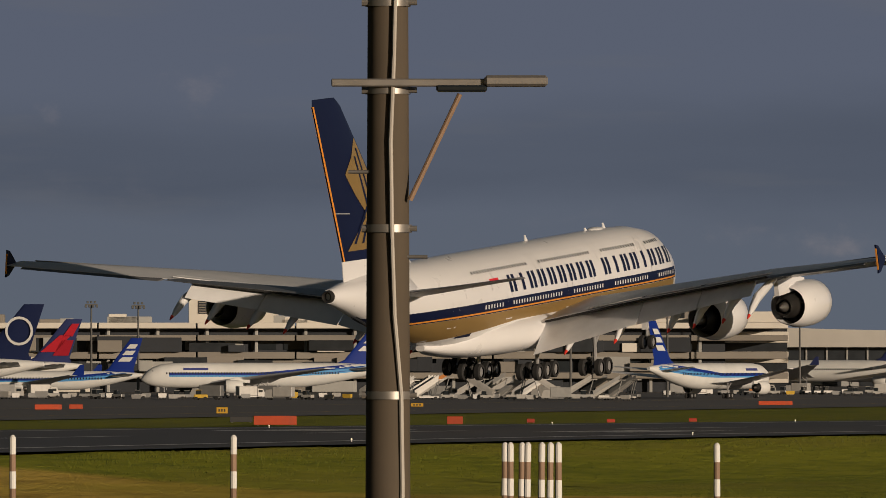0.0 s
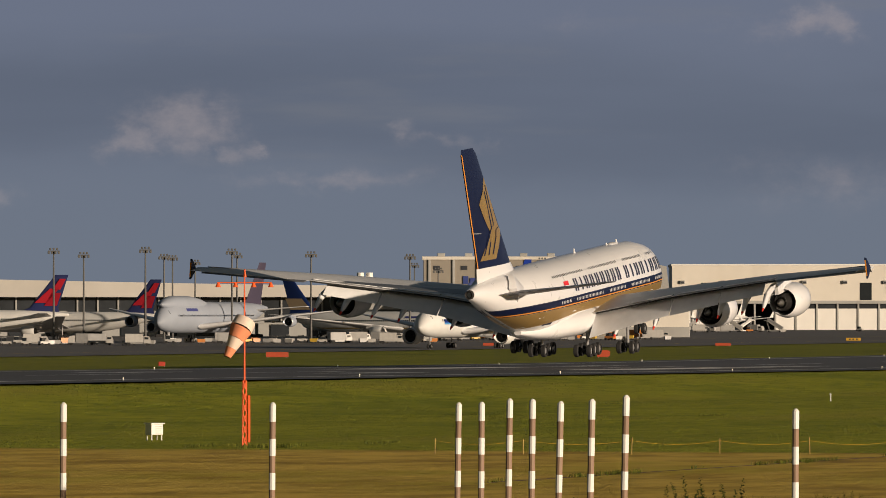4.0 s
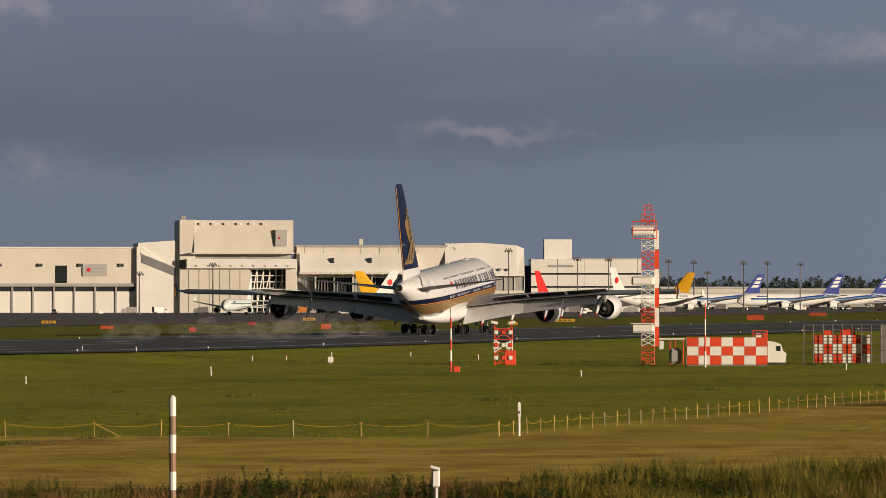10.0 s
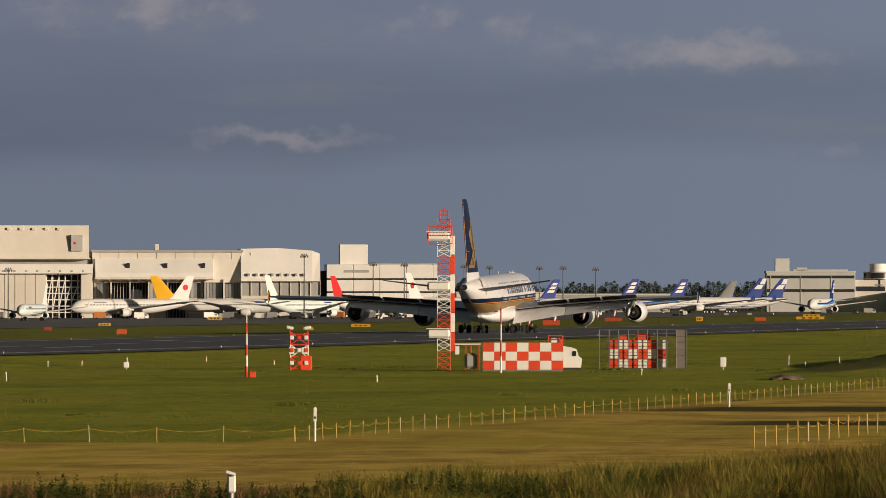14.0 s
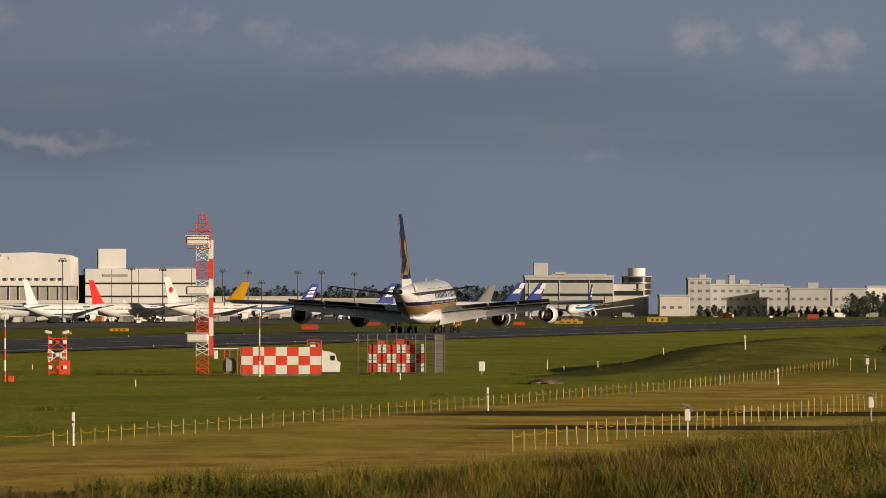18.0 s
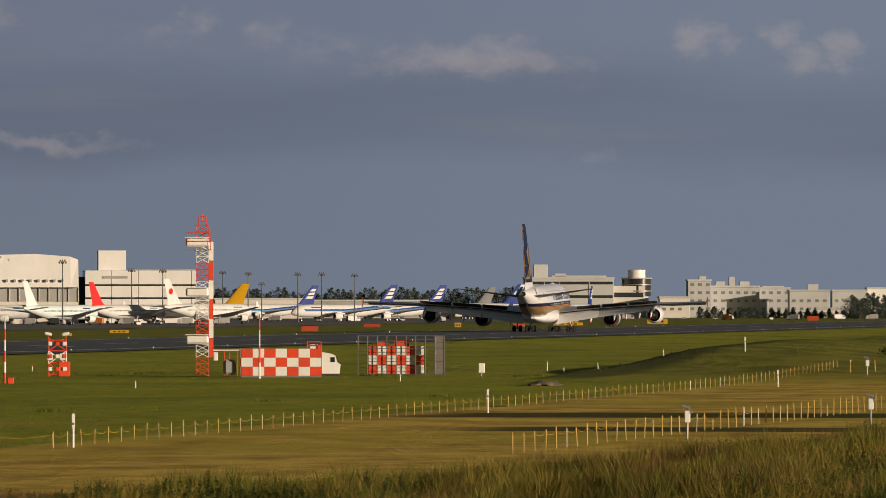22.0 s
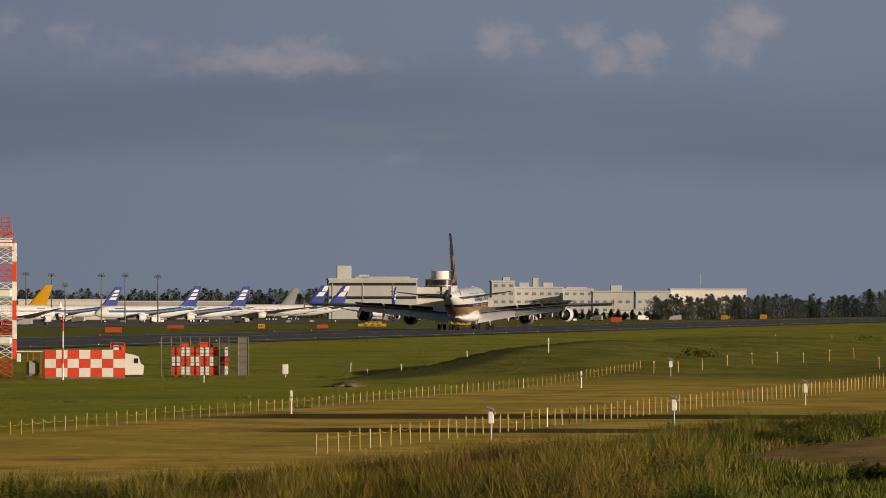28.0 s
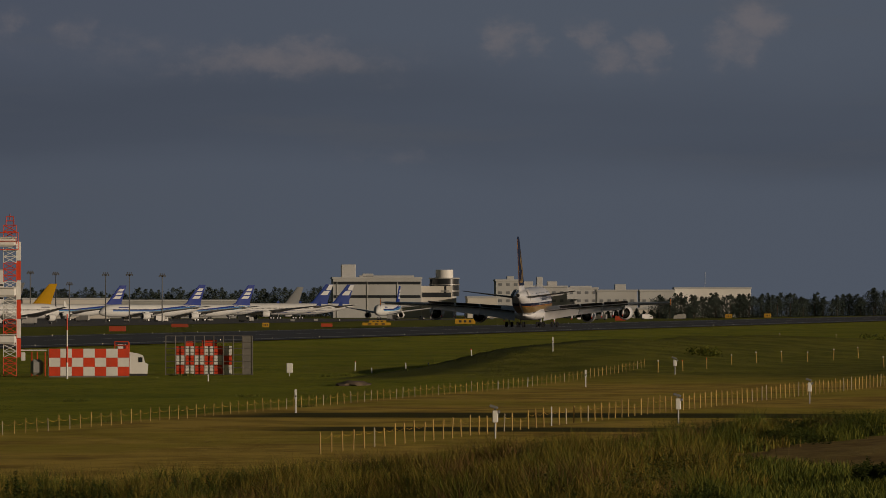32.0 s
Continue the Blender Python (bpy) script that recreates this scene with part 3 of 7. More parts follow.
            rings = [[Vector((sd * x + math.cos(a) * w, y, zz + math.sin(a) * h)) for a in (2 * math.pi * i / 10 for i in range(10))] for y, zz, w, h in ((te + 4.6, z - .42, .1, .12), (te + 2.4, z - .9, .30, .40), (te - .1, z - 1.65, .33, .46), (te - 1.5, z - 2.45, .24, .34), (te - 2.5, z - 3.05, .05, .08))]
            loft(bm, rings)
            fr = part("flap_fairing", bm, M_WHITE, wing, "white flap-track fairing", smooth=True)
            bm = bmesh.new()
            rod(bm, (sd * x, te - 2.2, z - 2.86), (sd * x, te - 2.6, z - 3.12), .15, .05)
            part("fairing_tip", bm, M_RED, fr, "red tip")
        for x, zo in ((14.8, -2.5), (25.7, -2.45)):
            yl, c, z, tk = wing_at(x)
            engine(th, "engine", sd * x, yl + 2.1, z + zo, 1.95, 6.2, M_WHITE, sd)
        # slats
        bm = bmesh.new()
        rings = []
        for x in (6, 14, 26, 38.5):
            yl, c, z, tk = wing_at(x)
            rings.append([Vector((sd * x, yl + a, z + b)) for a, b in ((.9, -.55), (.8, -.2), (.1, .18), (-.5, .28), (.1, .05))])
        loft(bm, rings)
        part("slat", bm, M_WING, wing)
        bogie(th, "wing_gear", sd * 6.2, 2.4, 4.2, .72, 2, 1.7, .72)
        bogie(th, "body_gear", sd * 2.65, -1.6, 3.2, .72, 3, 1.7, .74)
    gear = bogie(th, "nose_gear", 0, 29.0, 3.7, .62, 1, 1, .42)
    gear.matrix_basis = Matrix.Translation((0, 0, -.40))
    return th


HINGES = {}
LIVERY = {
    "blue": ((0.006, 0.026, 0.21), [((0.006, 0.026, 0.21), .0, .22, True), ((0.08, 0.27, 0.55), -.12, 0.0, True)], (0.63, 0.635, 0.63)),
    "red": ((0.03, 0.04, 0.13), [], (0.72, 0.72, 0.705)),
    "dark": ((0.06, 0.05, 0.08), [], (0.29, 0.32, 0.38)),
    "globe": ((0.010, 0.028, 0.13), [((0.4, 0.3, 0.12), -.30, -.24, False)], (0.70, 0.705, 0.70)),
    "plain": ((0.62, 0.62, 0.61), [], (0.62, 0.62, 0.61)),
    "crane": ((0.62, 0.62, 0.61), [], (0.62, 0.62, 0.61)),
    "sunred": ((0.6, 0.03, 0.03), [], (0.62, 0.62, 0.61)),
    "yellow": ((0.78, 0.42, 0.02), [], (0.62, 0.62, 0.60)),
    "cargo": ((0.010, 0.034, 0.20), [((0.010, 0.03, 0.19), -.55, -.12, False)], (0.62, 0.62, 0.61)),
    "navyp": ((0.012, 0.02, 0.07), [], (0.70, 0.705, 0.70)),
    "greenish": ((0.62, 0.70, 0.70), [], (0.60, 0.68, 0.68)),
}
LIV_WORDS = {"blue": "white airliner with blue stripe and blue fin", "red": "white airliner with navy and red fin", "dark": "blue-grey jumbo jet with dark fin",
             "globe": "white airliner with blue and gold fin", "plain": "plain white airliner", "crane": "white airliner with red disc on white fin", "sunred": "white airliner with red fin",
             "yellow": "white cargo airliner with yellow fin", "cargo": "white cargo airliner with blue and white fin", "navyp": "white airliner with navy fin and white ring", "greenish": "pale grey-green airliner"}
PAINT = {}


def paint(c):
    c = tuple(c)
    if c not in PAINT:
        PAINT[c] = material("paint", c, 0.55, 0, 0.07, 0.5, 0, 0.03 if max(c) < .4 else 0.08, 0.0)
        PAINT[c].node_tree.nodes["Principled BSDF"].inputs["Specular IOR Level"].default_value = 0.2
    return PAINT[c]


KINDS = {"small": (39.5, 3.8, 4.1, 34.4, 12.5, 2), "twin": (54.0, 5.0, 5.4, 47.6, 15.8, 2), "wide": (63.7, 6.2, 6.2, 60.9, 18.5, 2), "jumbo": (68.6, 6.5, 7.4, 64.4, 19.4, 4), "mid": (58.8, 5.6, 5.7, 60.3, 17.0, 2)}


def parked_airliner(kind, livery, m):
    L_, Wd, Hh, span, finh, ne = KINDS[kind]
    finc, bands, bodyc = LIVERY[livery]
    words = LIV_WORDS[livery]
    th = thing("parked_airliner", m, words + ", parked on the apron", "airliner", "parked airliners")
    kx, ky, kz = span / 79.75, L_ / 70.4, finh / 24.1
    body, fpaint = paint(bodyc), paint(finc)
    B = Body(L_, Wd, Hh, 33.5 * ky, 1.9 * finh / 15.8 + Hh / 2)
    bm = bmesh.new()
    loft(bm, [B.ring(33.5 * ky - L_ * s, 24) for s in (0, .004, .012, .025, .045, .08, .13, .2, .35, .5, .6, .66, .74, .82, .9, .96, 1)])
    fus = part("fuselage", bm, body, th, smooth=True)
    top, mid = B.c + Hh / 2, B.c
    if kind == "jumbo":
        bm = bmesh.new()
        loft(bm, [[Vector((math.cos(a) * w, y * ky, top - .6 + math.sin(a) * h)) for a in (2 * math.pi * i / 20 for i in range(20))] for y, w, h in ((31.5, .3, .2), (29, 1.9, 1.3), (25, 2.5, 2.0), (15, 2.5, 2.05), (9, 2.2, 1.5), (4, 1.2, .5))])
        part("upper_deck", bm, body, fus, smooth=True)
    for sd in (1, -1):
        for c, a, b, sweep in bands:
            bm = bmesh.new()
            if sweep:
                B.strip(bm, -33 * ky, 26 * ky, (lambda y: mid + a * Hh / 2 + max(0, -y / (33 * ky)) ** 2 * Hh * .30), (lambda y: mid + b * Hh / 2 + max(0, -y / (33 * ky)) * Hh * .42), sd, .03, 1.6, 2)
            else:
                B.strip(bm, -30 * ky, 30 * ky, mid + a * Hh, mid + b * Hh, sd, .03, 1.6, 2)
            part("stripe", bm, paint(c), fus, "painted stripe", smooth=True)
        bm = bmesh.new()
        y = -22 * ky
        while y < 27 * ky:
            B.strip(bm, y, y + .30, mid + .25, mid + .65, sd, .05, 9, 1)
            y += .62
        tagged(part("cabin_glazing", bm, M_GLASSD, fus, "row of cabin windows"), kind="stuff")
        bm = bmesh.new()
        B.strip(bm, 15 * ky, 22 * ky, mid + Hh * .20, mid + Hh * .29, sd, .06, 2, 3)
        part("lettering_bar", bm, paint((0.05, 0.06, 0.2) if livery not in ("sunred", "crane") else (.25, .25, .27)), fus, "plain bar of lettering")
        bm = bmesh.new()
        B.strip(bm, 33.5 * ky - L_ * .045, 33.5 * ky - L_ * .018, mid + Hh * .12, mid + Hh * .22, sd, .04, 1, 1)
        part("cockpit_window", bm, M_GLASSD, fus)
        W = [(Wd * .42, 14.5 * ky, 17.0 * ky, B.c - Hh * .30, 1.9 * kz), (14 * kx, 6.5 * ky, 10.6 * ky, B.c - Hh * .12, 1.2 * kz), (39.5 * kx, -13 * ky, 3.2 * ky, B.c + Hh * .28, .3)]
        bm = bmesh.new()
        loft(bm, [foil_ring(*w, sd) for w in W])
        wing = part("wing", bm, M_WING, th, smooth=True)
        if kind in ("small", "mid"):
            bm = bmesh.new()
            loft(bm, [[Vector((sd * (39.5 * kx + o + b * .12), (-13) * ky + a, W[2][3] + b)) for a, b in ((-.4, 0), (-2.2, 2.2), (-3.0, 2.2), (-3.0, 0))] for o in (-.05, .08)])
            part("winglet", bm, fpaint, wing)
        bm = bmesh.new()
        loft(bm, [foil_ring(x, yl, c, z, tk, sd) for x, yl, c, z, tk in ((Wd * .2, -24 * ky, 8.2 * ky, B.c + Hh * .22, .6), (14.5 * kx * 1.05, -32.0 * ky, 2.8 * ky, B.c + Hh * .36, .22))])
        part("tailplane", bm, M_WING, th, smooth=True)
        for x in ((13.2 * kx * 1.0,) if ne == 2 else (14.2 * kx, 25.5 * kx)):
            yl = float(np.interp(x, [w[0] for w in W], [w[1] for w in W]))
            z = float(np.interp(x, [w[0] for w in W], [w[3] for w in W]))
            r = 1.75 if kind == "wide" else 1.45 if ne == 2 and kind != "small" else 1.05 if kind == "small" else 1.3
            engine(th, "engine", sd * x, yl + 1.6 * ky, z - r * 1.12, r, r * 3.0, body, sd)
        bogie(th, "main_gear", sd * Wd * .85, -1.0, B.c - Hh * .25, .6, 2, 1.4, .55)
    bm = bmesh.new()
    z0 = top - .5
    loft(bm, [foil_ring(0, yl, c, z, tk, upright=True) for yl, c, z, tk in ((-20.5 * ky, 13.5 * ky, z0, .8 * kz), (-24.0 * ky, 9.6 * ky, z0 + (finh - z0) * .12, .7 * kz), (-32.6 * ky, 4.4 * ky, finh, .35 * kz))])
    fin = part("fin", bm, fpaint, th, "fin in the line's colour", smooth=True)

    def fin_patch(name, c0, c1, k0, k1, col, lbl, lean=0.0):
        for sd in (1, -1):
            bm = bmesh.new()
            vs = []
            for c, k in ((c0, k0), (c1, k0), (c1 + lean, k1), (c0 + lean, k1)):
                vs.append(bm.verts.new((sd * (.42 * kz + .06), (-24.0 - 8.6 * k) * ky - c * (9.6 - 5.2 * k) * ky, z0 + (finh - z0) * (.12 + .88 * k))))
            bm.faces.new(vs)
            part(name, bm, paint(col), fin, lbl)
    if livery == "blue":
        for i in range(3):
            fin_patch("fin_mark", .20, .74, .24 + .21 * i, .38 + .21 * i, (.60, .61, .62), "white block mark", .08)
    if livery == "red":
        fin_patch("fin_panel", .06, .52, .14, .58, (.48, .02, .035), "red panel", .25)
        fin_patch("fin_panel", .50, .95, .05, .45, (.36, .015, .03), "dark red panel", .0)
        fin_patch("fin_panel", .45, .85, .55, .88, (.48, .02, .035), "red panel", .1)
    if livery == "globe":
        fin_patch("fin_panel", .1, .98, .0, .36, (.30, .23, .15), "gold lower panel", .1)
    if livery == "cargo":
        fin_patch("fin_mark", .22, .8, .38, .62, (.60, .61, .62), "white block mark", .08)
        fin_patch("fin_panel", .45, .98, .66, .98, (.60, .61, .62), "white panel", .0)
    if livery in ("crane", "navyp"):
        bm = bmesh.new()
        for sd in (1, -1):
            cy, cz, rr = (-24 - 8.6 * .45 - 3.8) * ky, z0 + (finh - z0) * .52, (finh - z0) * (.12 if livery == "crane" else .26)
            if livery == "crane":
                bm.faces.new([bm.verts.new((sd * .5 * kz, cy + math.cos(a) * rr, cz + math.sin(a) * rr)) for a in (2 * math.pi * i / 20 for i in range(20))])
            else:
                for i in range(20):
                    a0, a1 = 2 * math.pi * i / 20, 2 * math.pi * (i + 1) / 20
                    bm.faces.new([bm.verts.new((sd * .5 * kz, cy + math.cos(a) * q, cz + math.sin(a) * q)) for a, q in ((a0, rr), (a1, rr), (a1, rr * .82), (a0, rr * .82))])
        part("fin_disc", bm, paint((.55, .02, .02) if livery == "crane" else (.7, .7, .7)), fin, "round mark on the fin")
    bogie(th, "nose_gear", 0, 27 * ky, B.c - Hh * .3, .5, 1, 1, .35)
    return th


# ---- ground ----
def sm(a, b, v):
    k = min(1.0, max(0.0, (v - a) / (b - a)))
    return k * k * (3 - 2 * k)


def ground_z(X, Y):
    d, be = math.hypot(X, Y), math.atan2(-X, Y)
    rise = .2 + 1.2 * (1 - sm(450, 950, Y))
    far = 1 - sm(-400, -300, X)
    near = sm(-216, -185, X)
    z = rise * (1 - far) * (1 - near) - 1.3 * far - .5 * near
    ditch = (math.exp(-((Y - 527) / 1.5) ** 2) * sm(-80, -72, X) + math.exp(-((Y - 469) / 1.3) ** 2) * sm(-64, -58, X))
    z -= .45 * ditch
    # grassed mound on the near side of the runway, steep to the west and gentle to the east
    crest = 3.0 * sm(700, 930, Y) * (1 - sm(1100, 1400, Y))
    if crest > 0 and -116 < X < 20:
        z += crest * sm(-113.5, -106.5, X) * (1 - .72 * sm(-106, -62, X)) * (1 - .5 * sm(-40, 10, X))
        z += .75 * sm(.2, 1.2, crest) * sm(-112, -104, X) * noise.noise(Vector((X * .045, Y * .016, 2.0)))
    # bank in front of the camera
    if abs(be) < 1.4 and Y > 0:
        hb = float(np.interp(be + .0229, [.08, .095, .108, .12, .135, .15, .165, .18, .20, .25, .30, .36, .45], [3.9, 3.9, 3.8, 3.7, 3.42, 3.12, 2.85, 2.62, 2.48, 2.38, 2.25, 1.85, 1.2]))
    else:
        hb = 2.5
    edge = 178 + 26 * (1 - sm(.085, .11, be))
    k = 1 - sm(edge, edge + 66, d)
    z = z * (1 - k) + hb * k
    if d < 110:
        z += (5.0 - hb) * (1 - sm(0, 110, d))
    return z


def ramp_mix(nt, fac, a, b):
    n = nt.nodes.new("ShaderNodeMix")
    n.data_type = "RGBA"
    for sock, v in ((n.inputs[0], fac), (n.inputs[6], a), (n.inputs[7], b)):
        if isinstance(v, tuple):
            sock.default_value = (*v, 1)
        elif isinstance(v, (int, float)):
            sock.default_value = v
        else:
            nt.links.new(v, sock)
    return n.outputs[2]


def ground_material():
    m = bpy.data.materials.new("airfield_grass")
    m.use_nodes = True
    nt = m.node_tree
    N, L = nt.nodes.new, nt.links.new
    bs = nt.nodes["Principled BSDF"]
    tc = N("ShaderNodeTexCoord")
    sp = N("ShaderNodeSeparateXYZ")
    L(tc.outputs["Object"], sp.inputs[0])

    def noise_at(scale, detail, rough=0.55, sx=1.0, sy=1.0):
        n, mp = N("ShaderNodeTexNoise"), N("ShaderNodeMapping")
        mp.inputs["Scale"].default_value = (sx, sy, 1)
        n.inputs["Scale"].default_value, n.inputs["Detail"].default_value, n.inputs["Roughness"].default_value = scale, detail, rough
        L(tc.outputs["Object"], mp.inputs[0]), L(mp.outputs[0], n.inputs["Vector"])
        return n.outputs[0]

    def mathn(op, a, b):
        n = N("ShaderNodeMath")
        n.operation = op
        for i, v in enumerate((a, b)):
            if isinstance(v, (int, float)):
                n.inputs[i].default_value = v
            else:
                L(v, n.inputs[i])
        return n.outputs[0]

    def step(val, lo, hi):
        n = N("ShaderNodeMapRange")
        n.interpolation_type = "SMOOTHSTEP"
        L(val, n.inputs[0])
        n.inputs[1].default_value, n.inputs[2].default_value = lo, hi
        return n.outputs[0]

    wob = mathn("MULTIPLY", mathn("SUBTRACT", noise_at(.05, 4), 0.5), 14.0)
    fine, mid, big = noise_at(.55, 8, .7, 1, .35), noise_at(.07, 5, .6, 1, .3), noise_at(.012, 4)
    streaks, patch = noise_at(.16, 6, .65, 1, .55), noise_at(.03, 5, .6, 1, .5)
    tall = ramp_mix(nt, step(mid, .36, .64), (0.215, 0.240, 0.018), (0.305, 0.312, 0.025))
    tall = ramp_mix(nt, mathn("MULTIPLY", step(fine, .42, .70), .7), tall, (0.37, 0.36, 0.036))
    tall = ramp_mix(nt, mathn("MULTIPLY", step(fine, .48, .34), .40), tall, (0.085, 0.105, 0.009))
    tall = ramp_mix(nt, mathn("MULTIPLY", step(patch, .50, .66), .55), tall, (0.31, 0.275, 0.040))
    tall = ramp_mix(nt, mathn("MULTIPLY", step(patch, .46, .34), .45), tall, (0.120, 0.160, 0.014))
    mown = ramp_mix(nt, step(streaks, .40, .60), (0.40, 0.270, 0.048), (0.64, 0.450, 0.090))
    mown = ramp_mix(nt, mathn("MULTIPLY", step(fine, .45, .68), .5), mown, (0.68, 0.485, 0.105))
    mown = ramp_mix(nt, mathn("MULTIPLY", step(patch, .47, .60), .60), mown, (0.42, 0.355, 0.040))
    mown = ramp_mix(nt, mathn("MULTIPLY", step(streaks, .44, .32), .55), mown, (0.28, 0.175, 0.045))
    # mown: inside the perimeter track and along the near fence
    a = step(mathn("ADD", sp.outputs[1], mathn("MULTIPLY", wob, .5)), 404, 398)
    b = step(mathn("ADD", sp.outputs[0], mathn("MULTIPLY", wob, .12)), -87.5, -85.5)
    c = mathn("MULTIPLY", b, step(mathn("ADD", sp.outputs[1], wob), 830, 700))
    mask = mathn("MAXIMUM", a, c)
    col = ramp_mix(nt, mask, tall, mown)
    farside = step(sp.outputs[0], -296, -300)
    col = ramp_mix(nt, mathn("MULTIPLY", farside, .5), col, (0.105, 0.115, 0.026))
    # broad dark bands across the mown grass, long shadows put into the colour
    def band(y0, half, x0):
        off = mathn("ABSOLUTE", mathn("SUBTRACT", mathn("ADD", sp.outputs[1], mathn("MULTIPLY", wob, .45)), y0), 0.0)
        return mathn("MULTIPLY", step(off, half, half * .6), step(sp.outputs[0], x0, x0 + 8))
    shadow_bands = mathn("MAXIMUM", band(527, 14, -88), band(469, 10, -76))
    col = ramp_mix(nt, mathn("MULTIPLY", shadow_bands, .92), col, (0.036, 0.040, 0.009))
    berm = mathn("MULTIPLY", step(mathn("ADD", sp.outputs[0], mathn("MULTIPLY", wob, .3)), -112, -104), mathn("MULTIPLY", step(mathn("ADD", sp.outputs[1], wob), 735, 800), step(sp.outputs[1], 1400, 1250)))
    rank = ramp_mix(nt, step(streaks, .42, .58), (0.120, 0.122, 0.018), (0.215, 0.200, 0.034))
    col = ramp_mix(nt, mathn("MULTIPLY", berm, .8), col, rank)
    # dark strip along the crest: the mound's shaded flank put into the colour
    flank_shade = mathn("MULTIPLY", mathn("MULTIPLY", step(sp.outputs[0], -111, -108), step(mathn("ADD", sp.outputs[0], mathn("MULTIPLY", wob, .25)), -101.5, -104.5)), mathn("MULTIPLY", step(sp.outputs[1], 735, 760), step(mathn("ADD", sp.outputs[1], wob), 990, 930)))
    col = ramp_mix(nt, mathn("MULTIPLY", flank_shade, .8), col, (0.036, 0.046, 0.010))
    dist = mathn("SQRT", mathn("ADD", mathn("MULTIPLY", sp.outputs[0], sp.outputs[0]), mathn("MULTIPLY", sp.outputs[1], sp.outputs[1])), 0.0)
    # bank soil coloured dark for the shade between plants; tan on the bare shoulder
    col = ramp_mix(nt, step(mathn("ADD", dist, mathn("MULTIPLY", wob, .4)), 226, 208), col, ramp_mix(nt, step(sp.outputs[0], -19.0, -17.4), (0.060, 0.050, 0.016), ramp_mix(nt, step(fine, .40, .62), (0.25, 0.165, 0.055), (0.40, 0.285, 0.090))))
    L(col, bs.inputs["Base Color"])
    bs.inputs["Roughness"].default_value = 0.95
    bs.inputs["Specular IOR Level"].default_value = 0.1
    bp = N("ShaderNodeBump")
    bp.inputs["Strength"].default_value, bp.inputs["Distance"].default_value = .9, .5
    L(mathn("ADD", fine, mathn("MULTIPLY", mid, 1.5)), bp.inputs["Height"])
    L(bp.outputs[0], bs.inputs["Normal"])
    return m


def build_ground():
    radii = [0.02, 2.0] + [float(r) for r in np.concatenate([np.arange(8, 110, 12), np.arange(110, 262, 6), np.arange(262, 690, 22), np.arange(690, 1000, 5), np.arange(1000, 1400, 14), np.arange(1400, 2500, 50), np.arange(2500, 4990, 220)])] + [4990.0]
    degs = list(np.arange(-180, -4, 8)) + list(np.arange(0, 4, .4)) + list(np.arange(4, 9, .12)) + list(np.arange(9, 32, .4)) + list(np.arange(32, 180, 8))
    verts, faces = [], []
    for r in radii:
        for a in degs:
            X, Y = -r * math.sin(radians(a)), r * math.cos(radians(a))
            verts.append((X, Y, ground_z(X, Y)))
    n = len(degs)
    for i in range(len(radii) - 1):
        for j in range(n):
            k = (j + 1) % n
            faces.append((i * n + j, i * n + k, (i + 1) * n + k, (i + 1) * n + j))
    verts.append((0, 0, ground_z(0, .01)))
    faces += [(len(verts) - 1, (j + 1) % n, j) for j in range(n)]
    me = bpy.data.meshes.new("ground")
    me.from_pydata(verts, [], faces)
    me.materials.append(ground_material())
    me.shade_smooth()
    ob = new("ground", me)
    return tagged(ob, "airfield grass, green unmown and tan mown strips", "ground", kind="structure")


build_ground()
M_ASPHALT = material("runway_asphalt", (0.062, 0.063, 0.068), 0.72, 0, 0.28, .12, 0, 0.35, dirt_color=(0.018, 0.018, 0.019), stretch=(1, .15, 1))
M_CONC = material("apron_concrete", (0.108, 0.102, 0.097), 0.8, 0, 0.22, .05, 0, 0.3, dirt_color=(0.08, 0.075, 0.07), stretch=(1, .3, 1))
M_LINE = material("runway_white_paint", (0.72, 0.72, 0.70), 0.7, 0, 0.2, 1.0, 0, 0.35, dirt_color=(.12, .12, .12))
M_YLINE = material("taxi_yellow_paint", (0.60, 0.40, 0.04), 0.7, 0, 0.2, 1.0)


def strip_mesh(x0, x1, y0, y1, lift, step=40.0):
    """A strip of pavement along the runway direction that follows the ground."""
    bm = bmesh.new()
    n = max(1, int((y1 - y0) / step))
    rows = []
    for i in range(n + 1):
        y = y0 + (y1 - y0) * i / n
        rows.append([bm.verts.new((x, y, ground_z(x, y) + lift)) for x in (x0, x1)])
    for a, b in zip(rows, rows[1:]):
        bm.faces.new((a[0], a[1], b[1], b[0]))
    return bm


